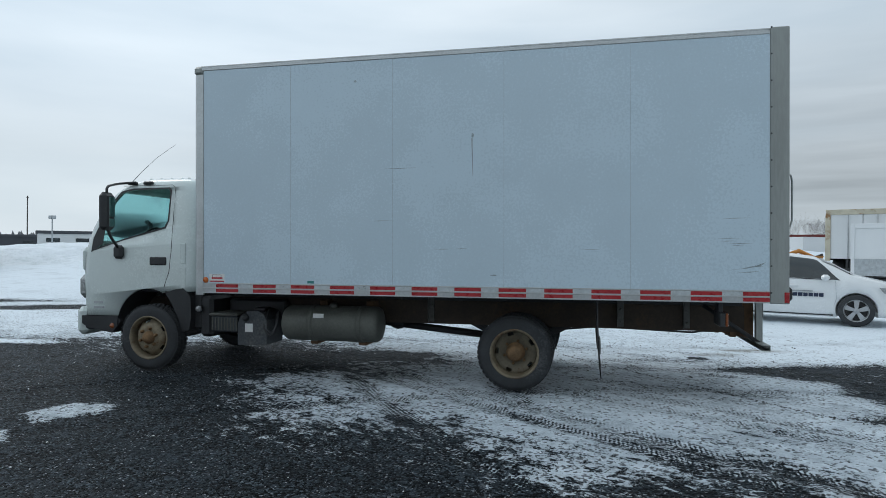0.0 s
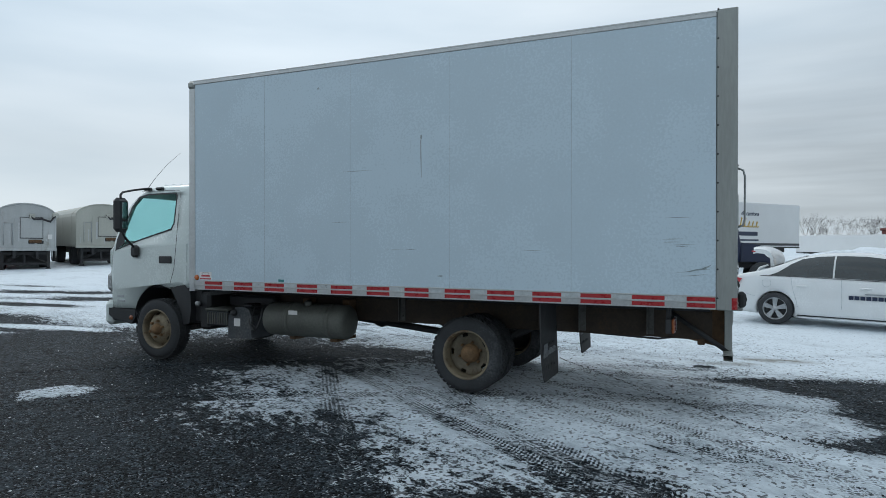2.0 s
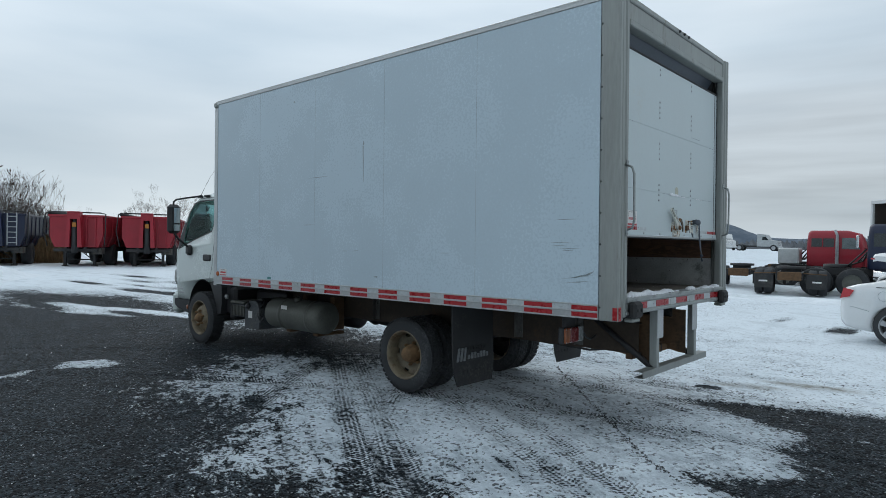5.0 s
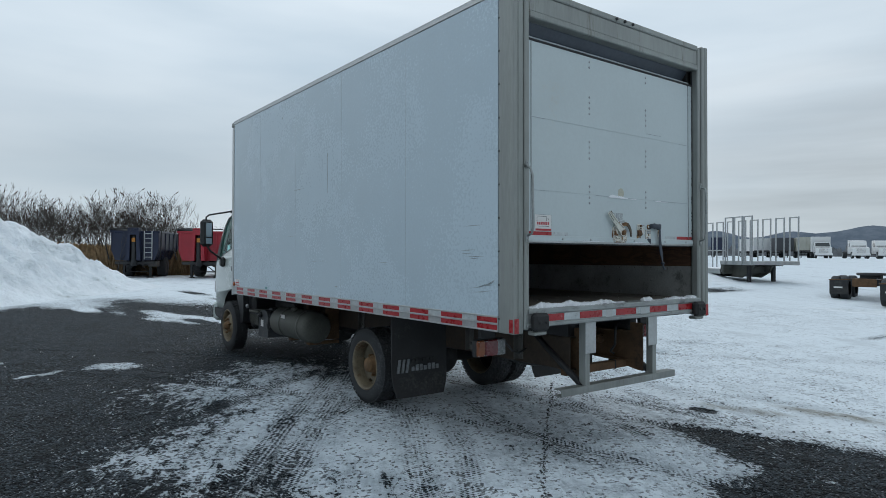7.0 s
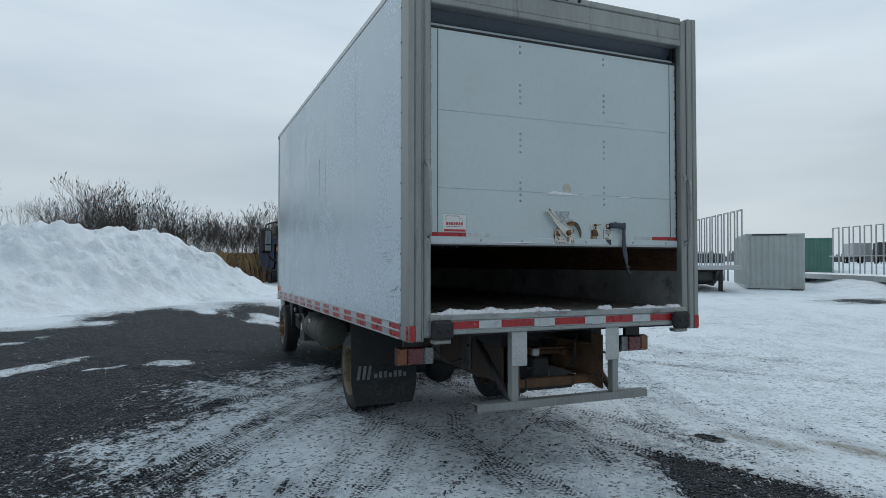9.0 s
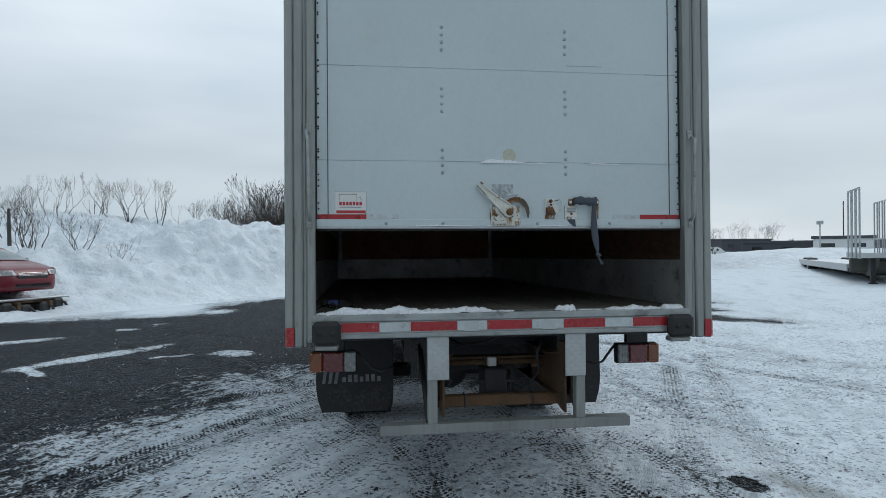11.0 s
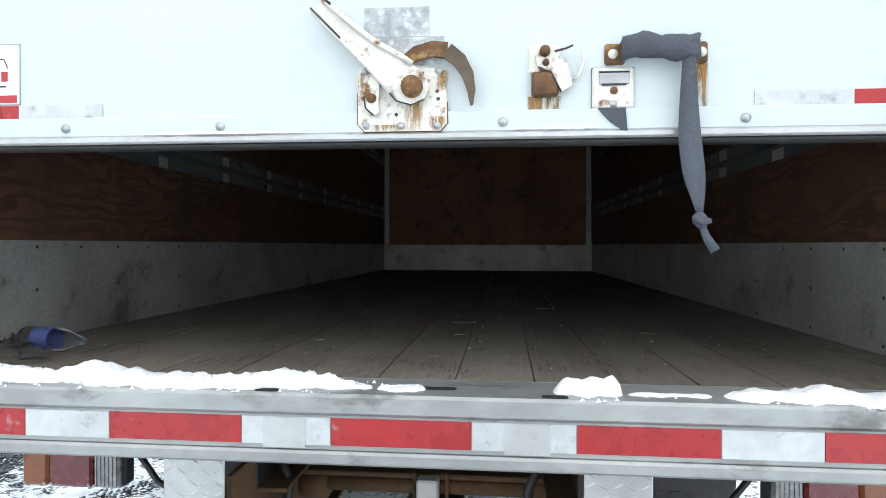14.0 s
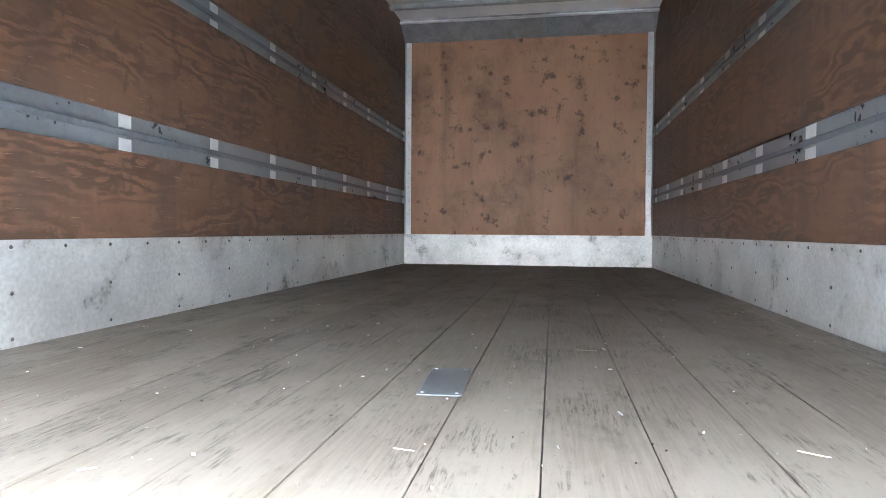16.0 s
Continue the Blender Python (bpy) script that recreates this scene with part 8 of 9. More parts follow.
    for s in (-1, 1):
        wheel_at(t, -2.0, s * 1.28, 0.5, 0.5, 0.5, s, rimmat=CHASSIS)


dome_trailer(stand(-31.2, 22.0, 0.88, -0.475) @ Matrix.Diagonal((1.1, 0.97, 1.24, 1)), "white bulk trailer with a grey arched tarpaulin top", OLDWHITE)
dome_trailer(stand(-30.2, 25.7, 0.9, -0.43) @ Matrix.Diagonal((1.1, 0.97, 1.24, 1)), "cream bulk trailer with an arched top and hanging hose", CREAM)


def sedan(name, label, paint, m, length=4.6, height=1.47, wheels=True, trunk_open=False, glass=CARGLASS):
    """A four-door car built from cross-sections. Local x points forward, origin on the ground between the wheels."""
    car = thing(name, label, "car", m)
    k = length / 4.6
    xs = [-2.3, -2.26, -2.15, -1.95, -1.7, -1.35, -1.0, -0.6, -0.2, 0.2, 0.6, 0.95, 1.25, 1.6, 1.9, 2.1, 2.22, 2.3]
    belt = [0.62, 0.78, 0.94, 0.985, 0.99, 0.985, 0.975, 0.965, 0.955, 0.945, 0.935, 0.925, 0.9, 0.86, 0.8, 0.74, 0.66, 0.55]
    roof = [0.63, 0.8, 0.97, 1.03, 1.08, 1.21, 1.36, 1.445, 1.47, 1.465, 1.41, 1.24, 1.06, 0.97, 0.9, 0.82, 0.7, 0.57]
    half = [0.62, 0.74, 0.82, 0.87, 0.885, 0.895, 0.9, 0.9, 0.9, 0.9, 0.9, 0.9, 0.895, 0.885, 0.86, 0.8, 0.7, 0.55]
    sill = [0.42, 0.32, 0.25, 0.22, 0.2, 0.19, 0.18, 0.18, 0.18, 0.18, 0.18, 0.18, 0.19, 0.2, 0.2, 0.22, 0.26, 0.34]

    def section(i, f=None):
        """Half outline from the sill up to the roof's middle."""
        x, b, r, h, s = (float(np.interp(i, range(18), a)) for a in (xs, belt, roof, half, sill))
        r, b = r * height / 1.47, b * height / 1.47
        top = min(1.0, max(0.0, (r - b - 0.05) / 0.4))
        tuck = 0.2 * top
        pts = [(h * 0.93, s), (h * 0.985, s + 0.1), (h, s + (b - s) * 0.55), (h * 0.985, b - 0.05), (h * 0.965, b)]
        pts += [(h * 0.95 - tuck * 0.35, b + (r - b) * 0.35), (h * 0.93 - tuck * 0.75, b + (r - b) * 0.72), (h * 0.88 - tuck * 1.2, b + (r - b) * 0.92), (h * 0.55, r - 0.005), (0, r + 0.012)]
        return x * k, pts

    rows = []
    for i in np.arange(0, 17.01, 0.5):
        x, pts = section(i)
        rows.append([(x, -y, z) for y, z in pts] + [(x, y, z) for y, z in reversed(pts[:-1])])
    body = part("body", Build().grid(rows, True, True, True), paint, car)
    arches = [Build().lathe((x, s * 1.1, 0.32), (0, -s, 0), [(0, 0), (0, 0.365), (0.42, 0.365), (0.42, 0)], 28) for x in (-1.34 * k, 1.345 * k) for s in (-1, 1)]
    cut(body, arches)

    def panel(nm, u0, u1, v0, v1, mat, out=0.009, nu=12, taper=0.0, rake=0.0, both=True, label_=""):
        """A patch of the skin between two sections and two heights (0 belt, 1 roof edge)."""
        for s in ((-1, 1) if both else (-1,)):
            rows_ = []
            for v in [v0] + [q / 3 for q in (1, 2) if v0 < q / 3 < v1] + [v1]:
                row = []
                for q in range(nu + 1):
                    i = u0 + taper * v + (u1 - u0 - (taper + rake) * v) * q / nu
                    x, pts = section(i)
                    f = 4 + v * 3
                    a = int(min(f, 8))
                    y = pts[a][0] + (pts[a + 1][0] - pts[a][0]) * (f - a)
                    z = pts[a][1] + (pts[a + 1][1] - pts[a][1]) * (f - a)
                    row.append((x, s * (y + out), z + out * 0.3))
                rows_.append(row)
            part(nm, Build().grid(rows_), mat, car, label_)

    panel("side_window", 4.6, 7.66, 0.05, 0.95, glass, taper=1.75)
    panel("side_window", 7.74, 11.45, 0.05, 0.95, glass, rake=1.35)
    for nm, i0, i1 in (("windscreen", 10.35, 12.15), ("rear_window", 4.4, 6.2)):
        rows_ = []
        for j in range(6):
            i = i0 + (i1 - i0) * j / 5
            x, pts = section(i)
            row = []
            for f in np.linspace(-1, 1, 9):
                yy = f * (pts[7][0] - 0.03)
                a = abs(f)
                z = pts[9][1] + (pts[7][1] - pts[9][1]) * a ** 2.2
                row.append((x + (0.016 if nm == "windscreen" else -0.012), yy, z + 0.016))
            rows_.append(row)
        part(nm, Build().grid(rows_), glass, car)
    for x, fr in ((-1.34 * k, False), (1.345 * k, True)):
        for s in (-1, 1):
            if wheels:
                w = part("wheel", Build().lathe((x, s * 0.9, 0.325), (0, -s, 0), [(0.0, 0.225), (0.0, 0.3), (0.03, 0.325), (0.19, 0.325), (0.22, 0.3), (0.22, 0.225)], 32), TYRE, car)
                rim = part("alloy_rim", Build().lathe((x, s * 0.9, 0.325), (0, -s, 0), [(0.0, 0.228), (0.006, 0.212), (0.06, 0.205), (0.12, 0.2)], 32), ALLOY, w, "silver five-spoke alloy rim")
                for q in range(5):
                    a = 2 * math.pi * q / 5 + 0.3
                    c, sn = math.cos(a), math.sin(a)
                    pts = []
                    for d, rr, hw in ((0.012, 0.205, 0.052), (0.0, 0.05, 0.03)):
                        for q2 in (-hw, hw):
                            pts.append((x + rr * c - q2 * sn, s * (0.9 - d), 0.325 + rr * sn + q2 * c))
                    pts += [(px, py - s * 0.03, pz) for px, py, pz in pts]
                    part("spoke", Build().add(pts, [(0, 1, 3, 2), (4, 6, 7, 5), (0, 2, 6, 4), (1, 5, 7, 3), (0, 4, 5, 1)]), ALLOY, rim)
                part("hub_cap", Build().lathe((x, s * 0.905, 0.325), (0, -s, 0), [(0, 0), (0, 0.05), (0.03, 0.06)], 16), ALLOY, rim)
                part("brake_disc", Build().lathe((x, s * 0.82, 0.325), (0, s, 0), [(0, 0), (0, 0.2)], 20), CHASSIS, w)
    for s in (-1, 1):
        part("door_mirror", Build().box(0.72 * k, 0.88 * k, s * 0.9, s * 1.08, 0.92, 1.05, 0.045), BLACK if paint is REDC else paint, car)
        for x in (-0.95, 0.12):
            part("door_handle", Build().box(x * k, (x + 0.2) * k, s * 0.9, s * 0.935, 0.785, 0.825, 0.016), paint, car)
        for pts in ([(-0.18, 0.95), (-0.17, 0.5), (-0.19, 0.22)], [(0.98, 0.93), (1.0, 0.55), (0.9, 0.22)], [(-1.05, 0.96), (-1.02, 0.75), (-0.95, 0.5), (-0.9, 0.22)]):
            part("door_gap", Build().tube([(x * k, s * (0.902 if z > 0.3 else 0.87), z * height / 1.47) for x, z in pts], 0.003, 4), SCUFF, car)
        part("sill_strip", Build().box(-0.95 * k, 0.95 * k, s * 0.83, s * 0.86, 0.2, 0.235, 0.008), BLACK, car)
        part("tail_lamp", Build().add([(-2.17 * k, s * 0.832, 0.95), (-1.97 * k, s * 0.884, 0.915), (-2.05 * k, s * 0.872, 0.8), (-2.25 * k, s * 0.79, 0.75)], [(0, 1, 2, 3)]), STICKR, car, "red tail lamp")
        part("headlamp", Build().add([(1.72 * k, s * 0.905, 0.81), (1.8 * k, s * 0.905, 0.7), (2.05 * k, s * 0.85, 0.65), (2.2 * k, s * 0.76, 0.625), (2.28 * k, s * 0.55, 0.625), (2.24 * k, s * 0.53, 0.72), (2.16 * k, s * 0.76, 0.755), (1.98 * k, s * 0.87, 0.79)], [(0, 1, 2, 7), (7, 2, 3, 6), (6, 3, 4, 5)]), LAMPC, car, "clear headlamp")
    part("grille", Build().box(2.24 * k, 2.3 * k, -0.42, 0.42, 0.52, 0.62, 0.01).box(2.2 * k, 2.3 * k, -0.5, 0.5, 0.3, 0.42, 0.01), BLACK, car)
    if trunk_open:
        rows_ = []
        for x, z, w in ((-1.53, 1.04, 0.44), (-1.5, 1.22, 0.5), (-1.51, 1.4, 0.53), (-1.57, 1.53, 0.54), (-1.68, 1.585, 0.53), (-1.82, 1.595, 0.51), (-1.9, 1.58, 0.48)):
            rows_.append([(x + 0.05 * abs(q) ** 3, q * w, z - 0.06 * abs(q) ** 4) for q in (-1, -0.9, -0.7, -0.35, 0, 0.35, 0.7, 0.9, 1)])
        inner = [[(x - (0.07 if z < 1.5 else 0.02), y * 0.93, z - (0.0 if z < 1.45 else 0.09)) for x, y, z in r] for r in rows_]
        lid = part("boot_lid", Build().grid(rows_).grid(inner).grid([rows_[-1], inner[-1]]).grid([[r[0] for r in rows_], [r[0] for r in inner]]).grid([[r[-1] for r in rows_], [r[-1] for r in inner]]), paint, car, "raised boot lid")
        part("lid_lamp", Build().box(-1.9, -1.72, -0.48, -0.3, 1.47, 1.5, 0.01).box(-1.9, -1.72, 0.3, 0.48, 1.47, 1.5, 0.01), STICKR, lid, "red lamp on the lid")
        for s in (-1, 1):
            part("hinge_arm", Build().tube([(-1.56, s * 0.5, 1.2), (-1.72, s * 0.52, 1.14), (-1.78, s * 0.53, 1.02), (-1.76, s * 0.53, 0.95)], 0.022, 7), paint, lid)
    return car


wb = Vector((5.69 - 3.04, 14.66 - 15.45)).normalized()
near_side = Vector((-wb.y, wb.x)) * 0.86  # wheels seen are on its right side
mid = Vector(((5.69 + 3.04) / 2, (14.66 + 15.45) / 2)) + near_side
car = sedan("sedan_car", "white four-door sedan with dark door lettering and an open boot", CARW, pose(mid.x, mid.y, 0.0, 0, 0, heading(wb.x, wb.y)), trunk_open=True)
b = Build()
for q in range(9):
    x = -0.06 + q * 0.094
    b.box(x, x + 0.08, -0.914, -0.906, 0.585, 0.66)
part("door_print", b, NAVYINK, car, "bold dark blue lettering bars")
part("fuel_flap", Build().tube([(-1.5 + 0.085 * math.cos(radians(a)), -0.893, 0.84 + 0.085 * math.sin(radians(a))) for a in range(0, 361, 30)], 0.0025, 4), SCUFF, car)
part("bumper_crease", Build().tube([(-2.2, -0.78, 0.6), (-1.98, -0.872, 0.62), (-1.72, -0.888, 0.56)], 0.003, 4), SCUFF, car)
part("belt_trim", Build().tube([(-1.62, -0.868, 0.99), (-1.0, -0.878, 0.99), (0.2, -0.878, 0.96), (0.9, -0.872, 0.94)], 0.007, 4), BLACK, car)
part("door_print", Build().box(0.2, 0.58, -0.913, -0.906, 0.685, 0.712), STEEL, car, "grey lettering bar")

# red car set down on a wrecked frame
rc = Vector((0.4, 0.917)).normalized()
wreck = thing("wrecked_frame", "rusty wrecked vehicle frame half buried in snow", "wreck", pose(-12.2, -2.95, 0.0, 0, 0, heading(rc.x, rc.y)))
part("frame", Build().box(-2.6, 2.3, -0.5, -0.4, 0.2, 0.36, 0.01).box(-2.6, 2.3, 0.4, 0.5, 0.2, 0.36, 0.01).box(2.0, 2.12, -0.95, 0.95, 0.33, 0.4, 0.02).box(-1.6, -1.45, -0.95, 0.95, 0.33, 0.4, 0.02), RUSTY, wreck)
part("bumper_bar", Build().box(2.1, 2.2, -0.9, 1.1, 0.4, 0.46, 0.02), STEEL, wreck)
part("engine_lump", Build().box(0.7, 2.0, -0.7, 0.75, 0.0, 0.38, 0.12).box(1.7, 2.1, 0.3, 0.8, 0.05, 0.3, 0.06), CHASSIS, wreck)
for x in (-1.5, 0.6):
    for s in (-1, 1):
        wheel_at(wreck, x, s * 1.0, 0.18, 0.36, 0.3, s)
sedan("compact_car", "dark red compact car resting on a wrecked frame", REDC, pose(-12.2, -2.95, 0.42, 0, 0, heading(rc.x, rc.y)), 4.45, 1.38, wheels=False, glass=SKYGLASS)
for yy, zz in ((-0.7, 0.25), (-0.2, 0.18), (0.35, 0.22), (0.75, 0.28)):
    part("loose_part", Build().box(1.75, 2.25, yy - 0.16, yy + 0.14, zz - 0.14, zz + 0.12, 0.05).tube([(2.1, yy, zz + 0.1), (2.3, yy + 0.1, zz), (2.25, yy + 0.25, zz - 0.15)], 0.035, 6), CHASSIS, wreck)
rcar = bpy.data.objects["compact_car"]
for s in (-1, 1):
    part("lamp_glass", Build().add([(2.02, s * 0.84, 0.74), (1.7, s * 0.875, 0.79), (1.76, s * 0.885, 0.68), (2.1, s * 0.77, 0.61), (2.22, s * 0.45, 0.62), (2.12, s * 0.47, 0.74)], [(0, 1, 2, 3), (0, 3, 4, 5)]).moved(Matrix.Translation((0.012, s * 0.012, 0.008))), STICKW, rcar, "milky headlamp glass")
for k in range(3):
    part("grille_bar", Build().box(2.2, 2.235, -0.4, 0.4, 0.6 + k * 0.035, 0.612 + k * 0.035, 0.004), CHROME, rcar)
ov = thing("pickup_wreck", "faded red pickup rear with a white bar beside the snow bank", "vehicle", pose(-10.7, -4.3, 0.0, 0, 0, heading(0.5, 0.87)))
part("body", Build().box(-1.5, 1.3, -0.9, 0.9, 0.35, 1.0, 0.08).box(-1.4, 0.0, -0.8, 0.8, 1.0, 1.5, 0.15), REDP, ov)
part("bumper", Build().box(1.3, 1.45, -0.9, 0.9, 0.3, 0.5, 0.04), CHASSIS, ov)
part("tail_lamp", Build().box(1.3, 1.33, -0.85, -0.55, 0.75, 0.95, 0.01), LAMPA, ov)
part("white_bar", Build().box(1.3, 1.335, -0.5, 0.6, 0.75, 0.9, 0.01), FARWHITE, ov)
for s in (-1, 1):
    wheel_at(ov, 0.5, s * 0.92, 0.35, 0.36, 0.25, s)


def tractor(name, label, paint, m, cab0, cab1, roof, hood, axles, end):
    """A day-cab road tractor. Local x points forward."""
    t = thing(name, label, "truck", m, "parked tractors")
    part("frame", Build().box(end, cab1 + hood, -0.45, -0.35, 0.75, 1.0, 0.01).box(end, cab1 + hood, 0.35, 0.45, 0.75, 1.0, 0.01), CHASSIS, t)
    rows = []
    for z, i in ((1.0, 0.0), (1.5, 0.0), (1.75, 0.0), (roof - 0.35, 0.06), (roof - 0.1, 0.14), (roof, 0.35)):
        rows.append([(x, y, z) for x, y in rect_ring(cab0 + i * 0.3, cab1 - i * 1.6, -1.0 + i * 0.5, 1.0 - i * 0.5, 0.14, 4)])
    c = part("cab", Build().grid(rows, True, True, True), paint, t)
    for s in (-1, 1):
        part("side_window", Build().add([(cab0 + 1.25, s * 1.012, 1.7), (cab1 - 0.12, s * 1.012, 1.7), (cab1 - 0.32, s * 0.985, roof - 0.3), (cab0 + 1.25, s * 0.985, roof - 0.3)], [(0, 1, 2, 3)]), SKYGLASS, c)
        part("rear_quarter_window", Build().add([(cab0 + 0.18, s * 1.013, 1.78), (cab0 + 0.98, s * 1.013, 1.78), (cab0 + 0.98, s * 0.987, roof - 0.32), (cab0 + 0.18, s * 0.987, roof - 0.32)], [(0, 1, 2, 3)]), CARGLASS, c)
        part("window_bar", Build().box(cab0 + 0.56, cab0 + 0.6, s * 0.98, s * 1.018, 1.78, roof - 0.32), paint, c)
        part("exhaust_pipe", Build().tube([(cab0 + 1.1, s * 1.1, 0.9), (cab0 + 1.1, s * 1.1, roof - 0.5), (cab0 + 1.1, s * 1.1, roof - 0.2), (cab0 + 1.02, s * 1.1, roof + 0.02)], [0.065, 0.065, 0.05, 0.05], 12), STEEL, t)
        part("side_tank", Build().cyl((cab0 + 0.2, s * 0.95, 0.72), (cab1 - 0.1, s * 0.95, 0.72), 0.3, 18), CHROME, t)
        part("mirror", Build().box(cab1 - 0.25, cab1 - 0.15, s * 1.1, s * 1.3, 1.75, 2.25, 0.03).tube([(cab1 - 0.2, s * 1.0, 2.1), (cab1 - 0.2, s * 1.2, 2.1)], 0.02, 5), CHROME, t)
    for y0, y1 in ((-0.8, -0.05), (0.05, 0.8)):
        part("rear_window", Build().box(cab0 - 0.012, cab0 + 0.05, y0, y1, 1.75, roof - 0.4, 0.01), CARGLASS, c)
    part("hood", Build().prism([(cab1 - 0.15, 1.0), (cab1 - 0.15, 1.78), (cab1 + hood * 0.5, 1.66), (cab1 + hood - 0.1, 1.5), (cab1 + hood, 1.35), (cab1 + hood, 0.7), (cab1 + hood * 0.75, 0.7), (cab1 + hood * 0.45, 1.0)], 1, -0.8, 0.8), paint, t)
    part("front_bumper", Build().box(cab1 + hood - 0.1, cab1 + hood + 0.12, -1.15, 1.15, 0.45, 0.75, 0.03), CHROME, t)
    part("fifth_wheel", Build().lathe(((axles[0] + axles[1]) / 2, 0, 1.02), (0, 0, 1), [(0, 0.45), (0.1, 0.45), (0.12, 0.3), (0.12, 0)], 18), CHASSIS, t)
    part("hose", Build().tube([(cab0 - 0.05, -0.4, 1.7), (cab0 - 0.4, -0.45, 1.3), (cab0 - 0.6, -0.3, 1.1), (cab0 - 0.2, 0.2, 1.25), (cab0 - 0.05, 0.3, 1.6)], 0.03, 6).tube([(cab0 - 0.05, 0.0, 1.6), (cab0 - 0.35, 0.05, 1.2), (cab0 - 0.1, 0.5, 1.4)], 0.03, 6), BLACK, t)
    for x in axles:
        for s in (-1, 1):
            wheel_at(t, x, s * 1.2, 0.5, 0.5, 0.55, s, rimmat=TANK)
    for s in (-1, 1):
        wheel_at(t, cab1 + hood * 0.62, s * 1.1, 0.5, 0.5, 0.3, s)
        part("mud_flap", Build().box(end - 0.02, end + 0.01, s * 0.62, s * 1.2, 0.35, 0.95, 0.005), RUBBER, t)
        part("flap_print", Build().box(end - 0.03, end - 0.02, s * 0.75, s * 1.1, 0.55, 0.6).box(end - 0.03, end - 0.02, s * 0.75, s * 1.1, 0.7, 0.74), STICKW, t)
    part("rear_beam", Build().box(end - 0.04, end + 0.1, -0.5, 0.5, 0.7, 1.0, 0.02), RUSTY, t)
    return t


tractor("road_tractor", "navy blue road tractor with chrome stacks, no trailer", BLUEP, pose(-0.4, 31.8, -0.2, 0, 0, 4) @ Matrix.Diagonal((1.11, 1.11, 1.11, 1)), 0.9, 2.9, 2.55, 1.25, (-0.6, 0.5), -1.6)
red_tractor = tractor("road_tractor", "red road tractor with chrome tanks, no trailer", REDP, pose(-0.4, 36.2, -0.22, 0, 0, 3) @ Matrix.Diagonal((1.11, 1.11, 1.11, 1)), -1.7, 0.3, 2.45, 1.4, (-2.5, -1.3), -3.2)
part("tool_locker", Build().box(-2.75, -1.95, -1.05, -0.2, 1.02, 1.72, 0.06), ALU, red_tractor, "grey aluminium locker behind the cab")


def bare_chassis(m, label):
    """The low rear end of a tractor, seen from behind. Local x points away from its rear beam."""
    t = thing("truck_chassis", label, "truck", m, "parked tractors")
    part("rear_beam", Build().box(0, 0.12, -0.4, 0.4, 0.5, 0.82, 0.02).box(-0.03, 0.0, -0.15, 0.15, 0.58, 0.74, 0.01), RUSTY, t, "rusty rear cross beam")
    part("frame", Build().box(0.1, 4.0, -0.45, -0.35, 0.55, 0.8, 0.01).box(0.1, 4.0, 0.35, 0.45, 0.55, 0.8, 0.01), CHASSIS, t)
    part("fifth_wheel", Build().lathe((1.5, 0, 0.92), (0, 0, 1), [(0, 0.5), (0.09, 0.5), (0.1, 0.2), (0.1, 0)], 18).box(1.2, 1.8, -0.35, 0.35, 0.78, 0.93, 0.02), CHASSIS, t)
    for s in (-1, 1):
        for x in (0.9, 2.15):
            for y in (0.62, 0.95):
                wheel_at(t, x, s * (y + 0.28), 0.4, 0.48, 0.28, s, rimmat=TANK)
        part("mud_flap", Build().box(0.22, 0.245, s * 0.55, s * 1.2, 0.18, 0.72, 0.02), RUBBER, t)
        part("flap_print", Build().box(0.212, 0.22, s * 0.75, s * 1.05, 0.42, 0.48), STICKW, t)
        part("flap_arm", Build().tube([(0.2, s * 0.4, 0.78), (0.23, s * 1.22, 0.74)], 0.022, 6), RUSTY, t)


bare_chassis(pose(-4.0, 31.0, -0.06, 0, 0, 100), "low black tractor chassis with rusty rear beam and mud flaps")
bare_chassis(pose(-1.5, 28.7, -0.06, 0, 0, 100), "low black tractor chassis beside a navy tractor")



def letters(text, size, mat, parent, m, label=""):
    cu = bpy.data.curves.new("lettering", "FONT")
    cu.body, cu.size, cu.extrude, cu.offset, cu.shear = text, size, 0.004, 0.02 * size, 0.22
    tmp = new("lettering_tmp", cu)
    bpy.context.view_layer.update()
    dg = bpy.context.evaluated_depsgraph_get()
    me_ = bpy.data.meshes.new_from_object(tmp.evaluated_get(dg), depsgraph=dg)
    bpy.data.objects.remove(tmp)
    me_.materials.clear()
    me_.materials.append(mat)
    return part("lettering", me_, None, parent, label, m)


